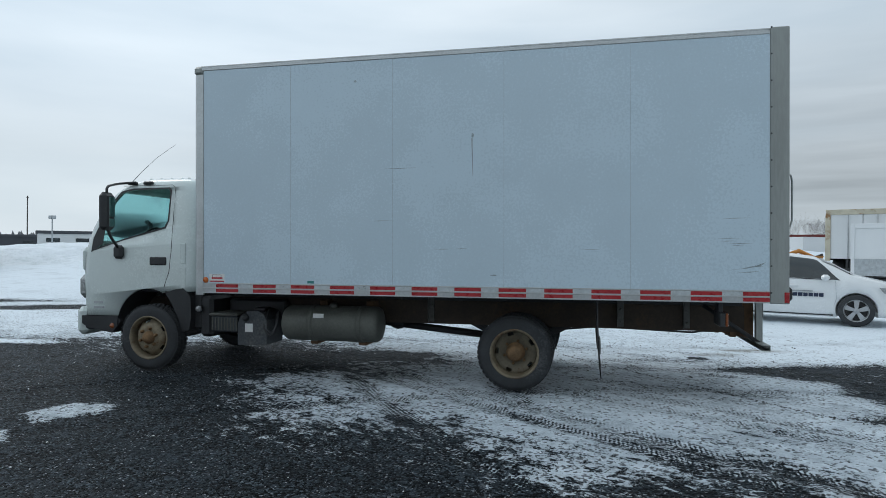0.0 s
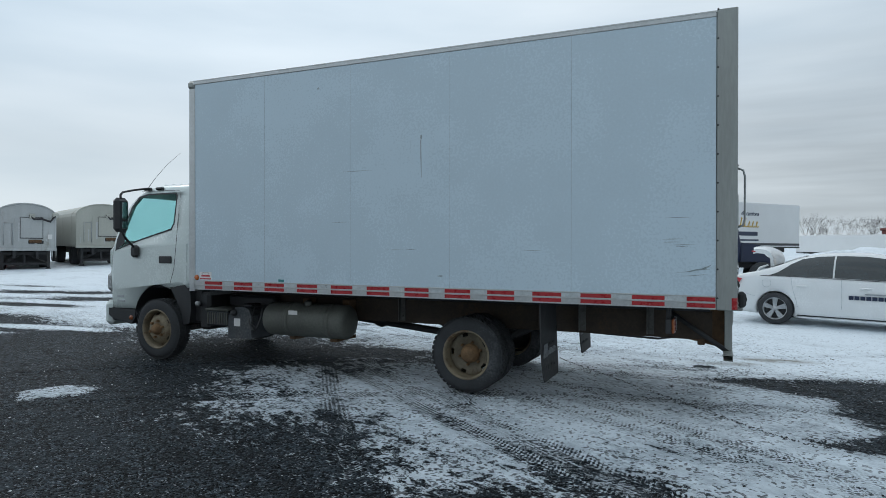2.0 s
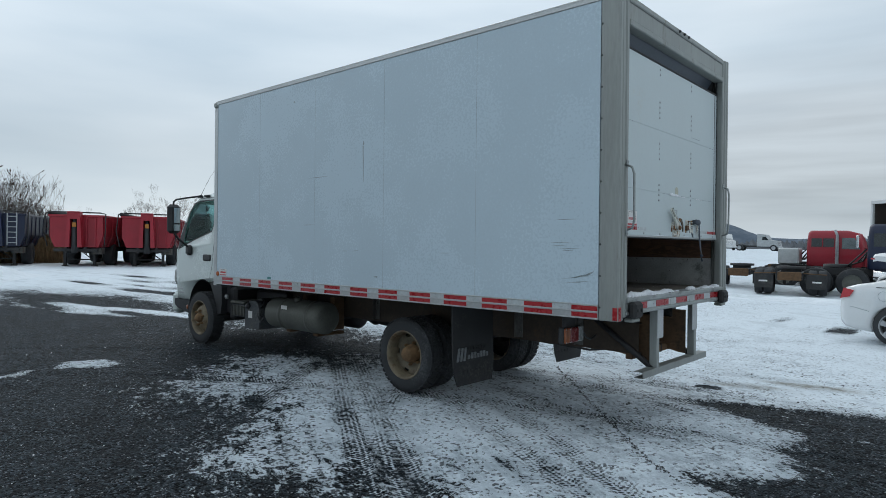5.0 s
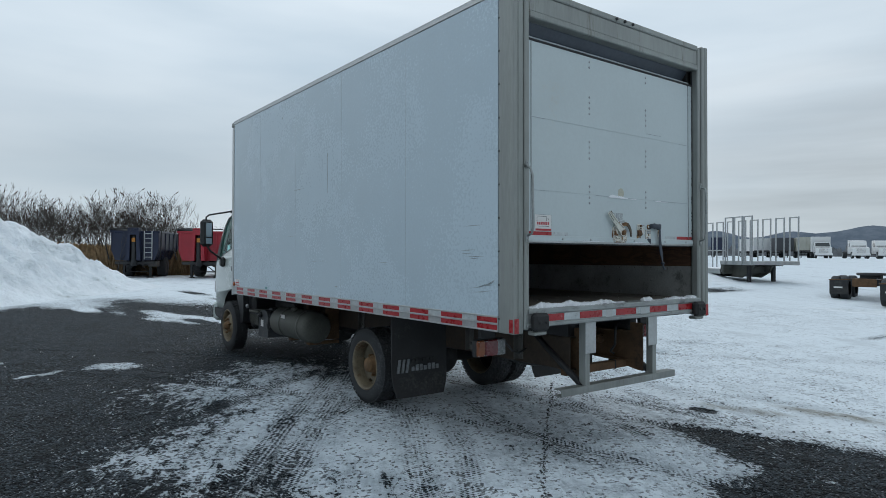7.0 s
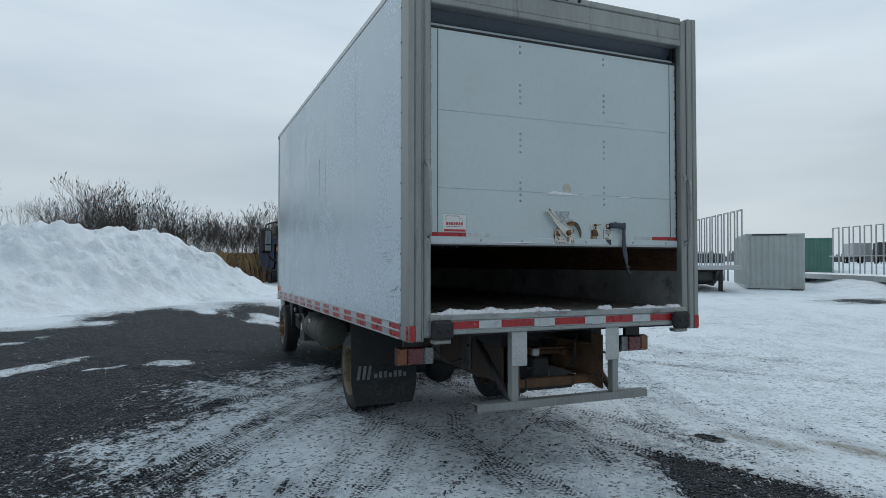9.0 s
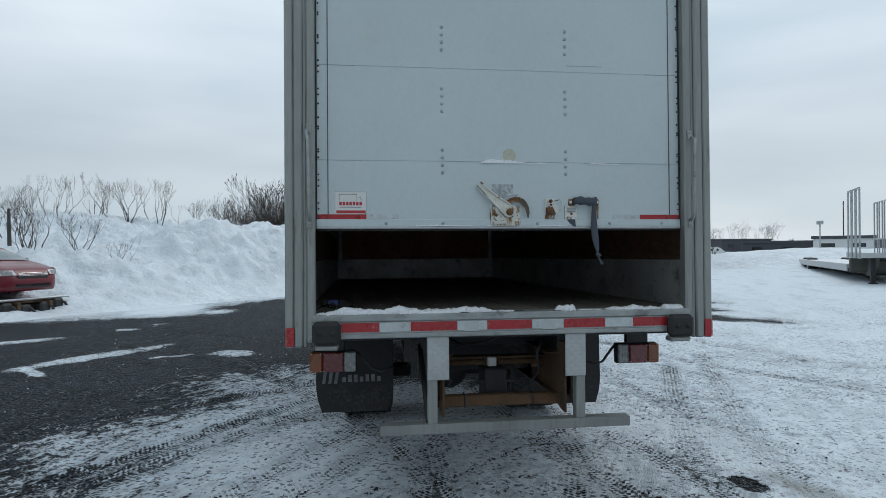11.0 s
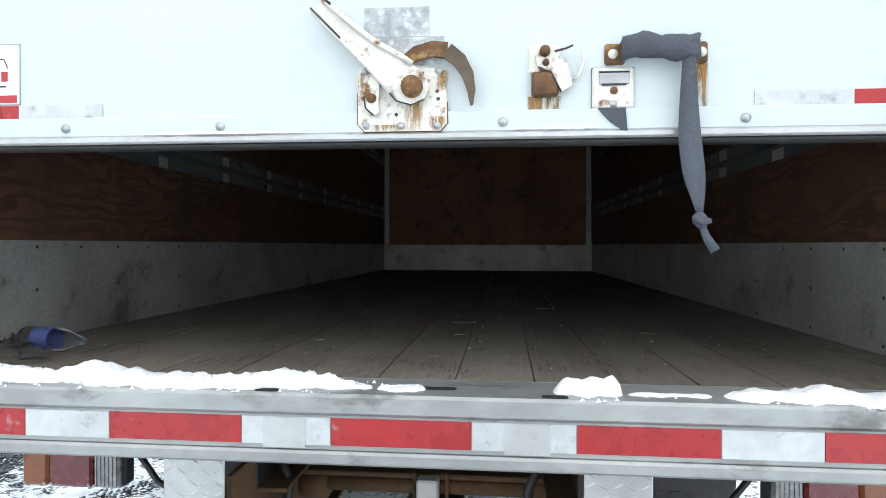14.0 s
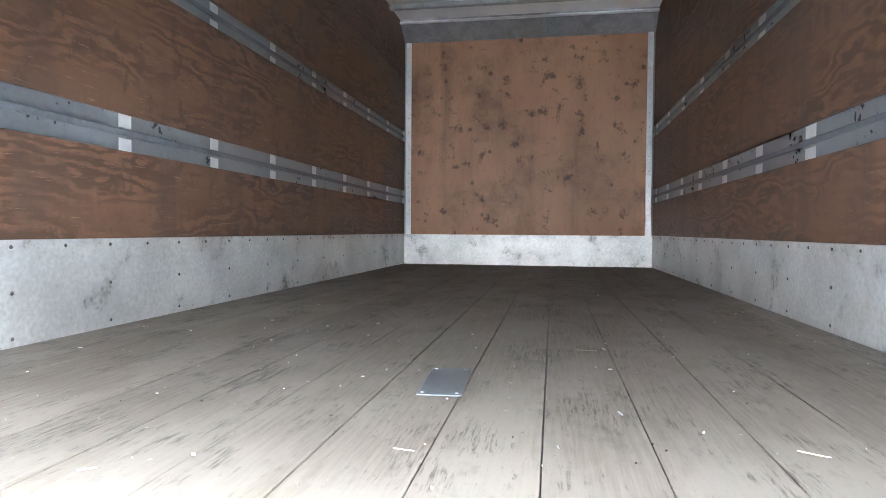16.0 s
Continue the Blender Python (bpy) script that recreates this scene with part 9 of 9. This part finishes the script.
def box_body(name, label, m, length, top, bottom=1.15, open_rear=False, mat=None, wheels=True, half=1.29):
    """A van body or trailer. Local x points to its front, origin under the middle of its rear edge."""
    mat = mat or FARWHITE
    t = thing(name, label, "trailer", m)
    body = part("side_wall", Build().box(0, length, -half, -half + 0.05, bottom, top, 0.01), mat, t)
    part("side_wall", Build().box(0, length, half - 0.05, half, bottom, top, 0.01), mat, t)
    part("roof", Build().box(0, length, -half + 0.05, half - 0.05, top - 0.05, top - 0.004, 0.01), mat, t)
    part("floor_deck", Build().box(0, length, -half + 0.05, half - 0.05, bottom, bottom + 0.12, 0.01), DARKROOM, t)
    part("front_wall", Build().box(length - 0.05, length, -half + 0.05, half - 0.05, bottom + 0.12, top - 0.05), mat, t)
    part("rear_frame", Build().box(-0.04, 0.1, -half - 0.01, -half + 0.12, bottom - 0.1, top + 0.02, 0.01).box(-0.04, 0.1, half - 0.12, half + 0.01, bottom - 0.1, top + 0.02, 0.01).box(-0.04, 0.1, -half + 0.12, half - 0.12, top - 0.16, top + 0.02, 0.01), mat, t)
    if open_rear:
        part("inner_lining", Build().box(0.1, length - 0.06, -half + 0.055, -half + 0.06, bottom + 0.13, top - 0.06).box(0.1, length - 0.06, half - 0.06, half - 0.055, bottom + 0.13, top - 0.06).box(length - 0.07, length - 0.06, -half + 0.06, half - 0.06, bottom + 0.13, top - 0.06), DARKROOM, t)
    else:
        part("rear_door", Build().box(-0.02, 0.02, -half + 0.12, -0.01, bottom, top - 0.16, 0.01), mat, t)
        part("rear_door", Build().box(-0.02, 0.02, 0.01, half - 0.12, bottom, top - 0.16, 0.01), mat, t)
    part("side_rail", Build().box(0, length, -half - 0.015, -half + 0.02, bottom - 0.08, bottom, 0.005).box(0, length, half - 0.02, half + 0.015, bottom - 0.08, bottom, 0.005), CHASSIS, t)
    part("under_frame", Build().box(0.2, length - 0.3, -0.5, 0.5, bottom - 0.35, bottom - 0.08, 0.02).box(0.0, 0.15, -1.0, 1.0, 0.5, 0.62, 0.01).box(0.05, 0.13, -0.6, -0.5, 0.62, bottom, 0.01).box(0.05, 0.13, 0.5, 0.6, 0.62, bottom, 0.01), CHASSIS, t)
    if wheels:
        for x in (1.3, 2.6):
            for s in (-1, 1):
                wheel_at(t, x, s * 1.25, 0.5, 0.5, 0.5, s)
        for s in (-1, 1):
            part("landing_leg", Build().box(length - 2.2, length - 2.06, s * 0.8 - 0.06, s * 0.8 + 0.06, 0, bottom, 0.01), CHASSIS, t)
    return t


ex = box_body("van_trailer", "white van body with gold and dark side lettering, rear door open", stand(0.43, 40.7, 0.61, 0.79), 8.6, 3.85, 1.2, True)
face = Matrix.Rotation(radians(90), 4, "X")
letters("Location", 0.5, NAVYINK, ex, Matrix.Translation((0.8, -1.294, 3.05)) @ face, "dark lettering")
letters("de camions", 0.36, NAVYINK, ex, Matrix.Translation((2.85, -1.294, 3.08)) @ face, "dark lettering")
b = Build()
for q in range(10):
    x = 0.9 + q * 0.36
    tall = 0.22 if q in (0, 5, 6) else 0.0
    b.tube([(x - 0.04, -1.296, 2.42), (x + 0.06, -1.296, 2.38), (x + 0.16, -1.296, 2.56 + tall), (x + 0.24, -1.296, 2.66 + tall), (x + 0.2, -1.296, 2.72 + tall), (x + 0.13, -1.296, 2.6), (x + 0.15, -1.296, 2.42), (x + 0.24, -1.296, 2.38), (x + 0.36, -1.296, 2.46)], 0.032, 5)
part("brand_shape", b, GOLD, ex, "gold brush-like lettering shape")
part("brand_shape", Build().box(2.5, 4.4, -1.298, -1.292, 1.86, 2.1, 0.002), NAVYINK, ex, "dark lettering bar")
part("brand_shape", Build().box(2.4, 4.5, -1.298, -1.292, 1.55, 1.64, 0.002), NAVYINK, ex, "thin dark lettering bar")
part("stripe", Build().box(3.0, 8.58, -1.298, -1.292, 1.28, 1.42, 0.002), INK, ex)
rt = box_body("van_trailer", "old white trailer with rust along its roof edge", pose(11.26, 28.95, 0.2, 0, 0, 60), 11.0, 3.0, 1.0)
FLAKED = surface("cream paint flaking to rust", (0.5, 0.46, 0.36), 0.7, 0, 0.15, 4, 0.5, (0.24, 0.11, 0.03), 0.2, dirt_scale=3)
part("rust_edge", Build().box(-0.06, -0.025, -1.31, 1.31, 2.82, 3.04, 0.01), FLAKED, rt, "cream top rail stained with rust")
for s in (-1, 1):
    part("rear_post", Build().box(-0.07, -0.025, s * 1.32, s * 1.13, 0.9, 2.82, 0.01), FLAKED, rt, "cream door post stained with rust")
    part("lock_rod", Build().cyl((-0.06, s * 0.5, 1.0), (-0.06, s * 0.5, 2.8), 0.02, 7), STEEL, rt)
wbx = box_body("cargo_van", "white delivery body with a grey lower band", pose(10.67, 25.02, 0.1, 0, 0, 48), 5.5, 2.4, 0.55)
part("lower_band", Build().box(0.0, 5.4, -1.3, -1.292, 0.56, 1.15).box(-0.05, -0.021, -1.17, 1.17, 0.56, 1.15), STEEL, wbx)
box_body("van_trailer", "long white trailer far across the yard", pose(9.5, 66, 0.6, 0, 0, -58), 15, 1.95, 0.5)
far_white = box_body("van_trailer", "long white trailer with a rusty red roof rail", pose(17.4, 60, 0.6, 0, 0, -30), 12, 2.2, 0.6)
part("roof_rail", Build().box(0, 12, -1.32, -1.3, 1.95, 2.24, 0.01).box(0, 12, 1.3, 1.32, 1.95, 2.24, 0.01), RUSTRED, far_white, "rusty red roof rail")
solid("brown_shed", Build().box(-1.0, 1.0, -1.5, 1.5, 0, 2.1, 0.05).box(-1.1, 1.1, -1.6, 1.6, 2.1, 2.3, 0.05), surface("maroon shed", (0.12, 0.03, 0.025), 0.7, 0, 0.2, 2), "small maroon shed far across the yard", "shed", pose(14.9, 57.5, 0.75, 0, 0, 20))
sg = thing("arrow_sign", "yellow diamond road sign with a black arrow", "sign", pose(9.85, 34.9, 0.62, 0, 0, -14) @ Matrix.Diagonal((0.46, 0.46, 0.74, 1)))
part("post", Build().cyl((0, 0.03, 0), (0, 0.03, 1.55), 0.035, 8), STEEL, sg)
part("panel", Build().prism([(-0.45, 1.35), (0, 0.9), (0.45, 1.35), (0, 1.8)], 1, -0.01, 0.01), YELLOW, sg)
part("arrow", Build().prism([(-0.24, 1.31), (0.04, 1.31), (0.04, 1.22), (0.24, 1.35), (0.04, 1.48), (0.04, 1.39), (-0.24, 1.39)], 1, -0.016, -0.01), INK, sg)
ml = thing("snow_plough", "orange snow plough machinery standing on the yard", "machine", pose(12.0, 37.5, 0.3, 0, 0, 10) @ Matrix.Diagonal((1.0, 1.0, 1.0, 1)))
part("blade", Build().grid([[(-1.1 + q * 0.24, 0.35 * math.cos(radians(a)), 0.35 + 0.6 * math.sin(radians(a))) for a in range(-40, 81, 20)] for q in range(9)], True), ORANGE, ml)
part("arm", Build().tube([(-1.2, 0.3, 0.9), (-0.3, 0.5, 1.2), (0.5, 0.4, 0.8), (1.2, 0.6, 0.5)], 0.12, 6).tube([(-1.3, 0.4, 1.1), (-1.1, 0.4, 1.5)], 0.1, 6), ORANGE, ml)
part("ram", Build().tube([(-0.5, 0.3, 0.5), (0.9, 0.4, 1.0)], 0.07, 6), CHASSIS, ml)
part("bed", Build().box(-2.4, -0.2, -0.2, 0.6, 0.1, 0.4, 0.05), YELLOW, ml)


def stake(parent, x, y, z0, z1, w=0.56):
    """A tall rectangular hoop of square tube, standing along the deck's edge."""
    b = Build().box(x - 0.03, x + 0.03, y - 0.03, y + 0.03, z0, z1, 0.006).box(x - w - 0.03, x - w + 0.03, y - 0.03, y + 0.03, z0, z1, 0.006)
    part("stake", b.box(x - w + 0.03, x - 0.03, y - 0.03, y + 0.03, z1 - 0.06, z1, 0.006), STEEL, parent)


def stake_trailer(m, label, upper, n_far, total=15.5, near_stakes=3):
    """A drop-deck flatbed with tall rectangular stakes. Local x points to its front."""
    t = thing("flatbed_trailer", label, "trailer", m, "flatbed trailers")
    part("upper_deck", Build().box(-upper, 0, -1.28, 1.28, 0.94, 1.05, 0.01).box(-upper, 0, -1.3, -1.26, 0.88, 1.08, 0.005).box(-upper, 0, 1.26, 1.3, 0.88, 1.08, 0.005).box(0, 0.06, -1.3, 1.3, 0.9, 1.07, 0.01), ALU, t)
    part("lower_deck", Build().box(-total, -upper, -1.28, 1.28, 0.5, 0.62, 0.01).box(-total, -upper, -1.3, -1.26, 0.4, 0.66, 0.005).box(-total, -upper, 1.26, 1.3, 0.4, 0.66, 0.005), ALU, t)
    part("deck_snow", Build().box(-total + 0.1, -upper - 0.1, -1.24, 1.24, 0.62, 0.665, 0.02), CLEANSNOW, t, "snow lying on the lower deck")
    neck = part("neck", Build().box(-upper - 0.1, -upper + 0.1, -1.2, 1.2, 0.4, 0.94, 0.03), TANK, t, "dark stepped gooseneck")
    for s in (-1, 1):
        part("neck_web", Build().prism([(-upper, 0.25), (-upper + 0.7, 0.22), (-upper + 1.3, 0.5), (-upper + 1.6, 0.9), (-upper, 0.9)], 1, s * 0.62, s * 0.5), TANK, neck)
    for k in range(3):
        part("neck_step", Build().box(-upper + 0.3 + 0.35 * k, -upper + 0.38 + 0.35 * k, -0.5, 0.5, 0.3 + 0.08 * k, 0.8, 0.01), TANK, neck)
    part("coupler_plate", Build().box(-2.2, -0.1, -0.5, 0.5, 0.84, 0.88, 0.01), CHASSIS, t)
    for s in (-1, 1):
        x = -upper + 1.4
        part("landing_leg", Build().box(x - 0.08, x + 0.08, s * 0.7 - 0.08, s * 0.7 + 0.08, 0.0, 0.9, 0.01).box(x - 0.15, x + 0.15, s * 0.7 - 0.15, s * 0.7 + 0.15, -0.05, 0.04, 0.01), CHASSIS, t)
    for k in range(n_far):
        x = -0.05 - k * 0.93
        stake(t, x, 1.31, 0.9 if x - 0.56 > -upper else 0.42, 3.27)
    for k in range(near_stakes):
        stake(t, -0.05 - k * 0.68, -1.31, 0.9, 3.27)
    part("stake_rail", Build().box(-n_far * 0.93, -upper - 3.0, 1.26, 1.3, 1.6, 1.66), STEEL, t)
    for x in (-total + 1.0, -total + 2.4):
        for s in (-1, 1):
            wheel_at(t, x, s * 1.2, 0.36, 0.4, 0.5, s)
    part("deck_frame", Build().box(-total, -upper, -0.5, 0.5, 0.25, 0.5, 0.02), CHASSIS, t)
    return t


stake_trailer(stand(-8.99, 34.63, 0.914, -0.407), "long grey drop-deck flatbed trailer with tall empty stakes", 2.4, 12)
stake_trailer(stand(-14.5, 26.9, 0.87, -0.5) @ Matrix.Diagonal((1, 1, 1.12, 1)), "grey drop-deck flatbed trailer parked by a container", 2.4, 11)


def container(m, label, mat, length=6.06, rust=False):
    """A corrugated shipping container. Local x goes from its front end back; y across."""
    t = thing("shipping_container", label, "container", m, "shipping containers")
    W, H = 1.22, 2.59
    for s in (-1, 1):
        pts = []
        n = int(length / 0.28)
        for k in range(n):
            x = 0.08 + k * (length - 0.16) / n
            d = (length - 0.16) / n
            pts += [(x, s * W), (x + d * 0.3, s * W), (x + d * 0.5, s * (W - 0.035)), (x + d * 0.8, s * (W - 0.035))]
        pts.append((length - 0.06, s * W))
        part("side_panel", Build().grid([[(x, y, z) for x, y in pts] for z in (0.15, H - 0.1)], False), mat, t)
        part("bottom_rail", Build().box(0, length, s * (W - 0.05), s * (W + 0.01), 0.02, 0.16, 0.01), mat, t)
        part("top_rail", Build().box(0, length, s * (W - 0.05), s * (W + 0.01), H - 0.1, H, 0.01), mat, t)
        for x in (0, length - 0.1):
            part("corner_post", Build().box(x - 0.005, x + 0.105, s * (W - 0.1), s * (W + 0.015), 0, H + 0.004, 0.015), mat, t)
    for x, inward in ((0.03, 1), (length - 0.03, -1)):
        pts = []
        for k in range(9):
            y = -W + 0.1 + k * (2 * W - 0.2) / 9
            d = (2 * W - 0.2) / 9
            pts += [(x, y), (x, y + d * 0.45), (x + inward * 0.035, y + d * 0.6), (x + inward * 0.035, y + d * 0.85)]
        pts.append((x, W - 0.1))
        part("end_panel", Build().grid([[(px, py, z) for px, py in pts] for z in (0.15, H - 0.1)], False), mat, t)
        part("end_sill", Build().box(x - 0.03, x + 0.06, -W + 0.1, W - 0.1, 0.02, 0.16, 0.01), mat, t)
        part("end_header", Build().box(x - 0.03, x + 0.06, -W + 0.1, W - 0.1, H - 0.1, H, 0.01), mat, t)
    part("roof", Build().box(0.02, length - 0.02, -W + 0.02, W - 0.02, H - 0.05, H - 0.02), mat, t)
    part("marking", Build().box(-0.002, 0.0, -0.5, 0.95, H - 0.09, H - 0.02), INK, t) if rust else None
    return t


cd_ = Vector((-13.6 + 15.7, 31.6 - 30.4)).normalized()
cc = (Vector((-13.6, 31.6)) + Vector((-15.7, 30.4))) / 2
container(stand(cc.x, cc.y, math.cos(radians(137)), math.sin(radians(137)), 0.02), "pale grey corrugated shipping container with rusty edges", CONTG, rust=True)
for dx in (-0.9, 0.9):
    pb = cc + cd_ * dx
    solid("timber_block", Build().box(-0.2, 0.2, -0.25, 0.25, 0, 0.1, 0.01), BARK, "timber block under the container's corner", "timber", stand(pb.x, pb.y, -cd_.y, cd_.x, -0.06))
gc = Vector((-26.2, 49.2))
container(stand(gc.x, gc.y, -0.62, 0.785), "green corrugated shipping container", CONTV)


def far_truck(m, label, paint, boxlen, sleeper=False):
    t = thing("parked_truck", label, "truck", m, "far parked trucks")
    part("cab", Build().prism([(0, 0.7), (0, 2.7 if sleeper else 2.5), (1.2, 2.6 if sleeper else 2.4), (1.75, 1.75), (3.0, 1.55), (3.1, 0.7)], 1, -1.05, 1.05), paint, t)
    for s in (-1, 1):
        part("side_window", Build().prism([(0.75, 1.75), (0.8, 2.25), (1.25, 2.25), (1.6, 1.75)], 1, s * 1.05, s * 1.06), CARGLASS, t)
        wheel_at(t, 2.4, s * 1.1, 0.5, 0.5, 0.3, s)
        wheel_at(t, -2.6, s * 1.15, 0.5, 0.5, 0.5, s)
    part("windscreen", Build().add([(1.28, -0.9, 2.33), (1.28, 0.9, 2.33), (1.74, 0.95, 1.8), (1.74, -0.95, 1.8)], [(0, 1, 2, 3)]), CARGLASS, t)
    part("grille", Build().box(3.1, 3.14, -0.55, 0.55, 0.85, 1.45, 0.02), CHROME, t)
    part("bumper", Build().box(3.0, 3.25, -1.15, 1.15, 0.45, 0.75, 0.04), paint, t)
    part("frame", Build().box(-5.5, 2.8, -0.45, 0.45, 0.55, 0.85, 0.02), CHASSIS, t)
    if boxlen:
        part("box_body", Build().box(-boxlen - 0.2, -0.2, -1.25, 1.25, 0.95, 3.3, 0.04), FARWHITE, t)


for x, y, ang, lab, mt, bl, sl in ((-36.3, 107, -62, "white box truck parked far off", CARW, 6.0, False), (-32.2, 108.6, -58, "white road tractor parked far off", CARW, 0, True), (-29.9, 111, -55, "white road tractor parked far off", CARW, 0, True),
                                   (-24.2, 110.4, 0, "grey sleeper tractor parked far off", STEEL, 0, True)):
    far_truck(pose(x, y, float(lift(x, y)), 0, 0, ang), lab, mt, bl, sl)
for i in range(9):
    az, d = radians(113.5 + i * 2.0), 122 + 4 * (i % 3)
    x, y = 5.6 + d * math.cos(az), 4.0 + d * math.sin(az)
    box_body("van_trailer", "trailer in the far parked row", pose(x, y, float(lift(x, y)), 0, 0, -60 + 7 * (i % 3)), 9, 3.3, 1.1, mat=(CREAM, FARDARK, FARWHITE, BLUEP, FARDARK, STEEL, FARDARK, REDP, FARDARK)[i])


fv = thing("parked_van", "white van parked far behind the trailers", "van", stand(-63.0, 36.2, 0.89, -0.46))
part("body", Build().prism([(0, 0.4), (0, 1.0), (-0.9, 1.15), (-1.5, 1.95), (-5.0, 2.0), (-5.1, 0.4)], 1, -1.0, 1.0), CARW, fv)
part("windscreen", Build().add([(-0.93, -0.85, 1.2), (-0.93, 0.85, 1.2), (-1.43, 0.8, 1.87), (-1.43, -0.8, 1.87)], [(0, 1, 2, 3)]), CARGLASS, fv)
part("bumper", Build().box(-0.02, 0.12, -1.0, 1.0, 0.35, 0.62, 0.04), CHASSIS, fv)
for s in (-1, 1):
    part("headlamp", Build().box(-0.02, 0.03, s * 0.6, s * 0.92, 0.75, 0.92, 0.02), LAMPC, fv)
    for x in (-0.8, -4.0):
        wheel_at(fv, x, s * 1.0, 0.36, 0.36, 0.24, s)


# far buildings and vehicles beyond the snow mound
def building(name, label, m, lx, ly, h, mat, category="building"):
    t = thing(name, label, category, m)
    part("wall", Build().box(-lx / 2, lx / 2, -ly / 2, ly / 2, 0, h, 0.02), mat, t)
    part("roof", Build().box(-lx / 2 - 0.2, lx / 2 + 0.2, -ly / 2 - 0.2, ly / 2 + 0.2, h, h + 0.35, 0.03), FARDARK, t)
    n = max(2, int(lx / 4))
    for k in range(n):
        x = -lx / 2 + (k + 0.5) * lx / n
        part("window", Build().box(x - 0.7, x + 0.7, -ly / 2 - 0.03, -ly / 2 + 0.05, h * 0.35, h * 0.65, 0.01), CARGLASS, t)
    return t


def toward(ex_, ey_, az, d):
    return ex_ + d * math.cos(radians(az)), ey_ + d * math.sin(radians(az))


x, y = toward(0.3, 0.5, 135.5, 110)
building("warehouse", "long dark flat-roofed warehouse far behind the snow", pose(x, y, 0.7, 0, 0, 137 - 90), 24, 12, 1.7, FARDARK)
bus = thing("coach", "long dark coach with a snowy white roof parked far off", "bus", pose(-106.8, 88.0, 0.8, 0, 0, 47))
part("body", Build().box(-6, 6, -1.25, 1.25, 0.3, 1.95, 0.15), FARDARK, bus)
part("roof", Build().box(-5.9, 5.9, -1.2, 1.2, 1.93, 2.1, 0.06), CLEANSNOW, bus, "snow-covered roof")
part("window_band", Build().box(-5.7, 5.7, -1.27, 1.27, 1.0, 1.85, 0.02), CARGLASS, bus)
for xx in (-4, 3.8):
    for s in (-1, 1):
        wheel_at(bus, xx, s * 1.25, 0.35, 0.45, 0.3, s)
for az, d, h in ((136.6, 160, 10.5),):
    x, y = toward(0.3, 0.5, az, d)
    pl = thing("utility_pole", "plain wooden utility pole", "pole", pose(x, y, 1.2))
    part("mast", Build().cyl((0, 0, 0), (0, 0, h), 0.14, 8, 0.1), BARK, pl)
    part("cross_arm", Build().box(-0.35, 0.35, -0.05, 0.05, h - 0.45, h - 0.35), BARK, pl)
x, y = toward(0.3, 0.5, 135.0, 80)
fl = thing("floodlight_mast", "slim mast with two floodlights", "lamp", pose(x, y, 1.2))
part("mast", Build().cyl((0, 0, 0), (0, 0, 3.2), 0.07, 8), STEEL, fl)
for s in (-1, 1):
    part("floodlight", Build().box(s * 0.25 - 0.2, s * 0.25 + 0.2, -0.1, 0.1, 3.0, 3.4, 0.04), STEEL, fl)
x, y = toward(0.3, 0.5, 134.0, 88)
building("site_cabin", "white and blue site cabin far off", pose(x, y, 1.2, 0, 0, 137 - 90), 6, 3, 1.5, FARWHITE)
x, y = toward(0.3, 0.5, 132.9, 110)
sb = thing("school_bus", "yellow school bus parked far off", "bus", pose(x, y, 1.0, 0, 0, 137 - 90))
part("body", Build().box(-3.5, 2.2, -1.1, 1.1, 0.35, 2.0, 0.12).box(2.2, 3.4, -0.95, 0.95, 0.35, 1.1, 0.1), YELLOW, sb)
for k in range(6):
    part("window", Build().box(-3.2 + k * 0.9, -2.5 + k * 0.9, -1.12, 1.12, 1.25, 1.75, 0.01), CARGLASS, sb)
building("warehouse", "low dark building with a flat roof beyond the snow", pose(-146.0, 104.6, 0.9, 0, 0, 90), 13.5, 10, 2.9, FARDARK)
cv = thing("camper_trailer", "white camper trailer with small dark windows beyond the snow", "camper", pose(-136.0, 91.2, 0.05, 0, 0, 90))
part("body", Build().prism([(-3.9, 0.2), (-3.9, 1.95), (-3.6, 2.05), (1.6, 2.05), (2.4, 1.8), (3.9, 0.6), (3.7, 0.2)], 1, -1.2, 1.2), FARWHITE, cv)
for x, w, z in ((-2.9, 0.8, 0.9), (-0.4, 0.7, 1.15), (1.4, 0.5, 1.1)):
    part("window", Build().box(x, x + w, 1.19, 1.215, z, z + 0.45, 0.01).box(x, x + w, -1.215, -1.19, z, z + 0.45, 0.01), CARGLASS, cv)
part("skirt", Build().box(-3.8, 3.6, -1.1, 1.1, 0.0, 0.22), CHASSIS, cv)
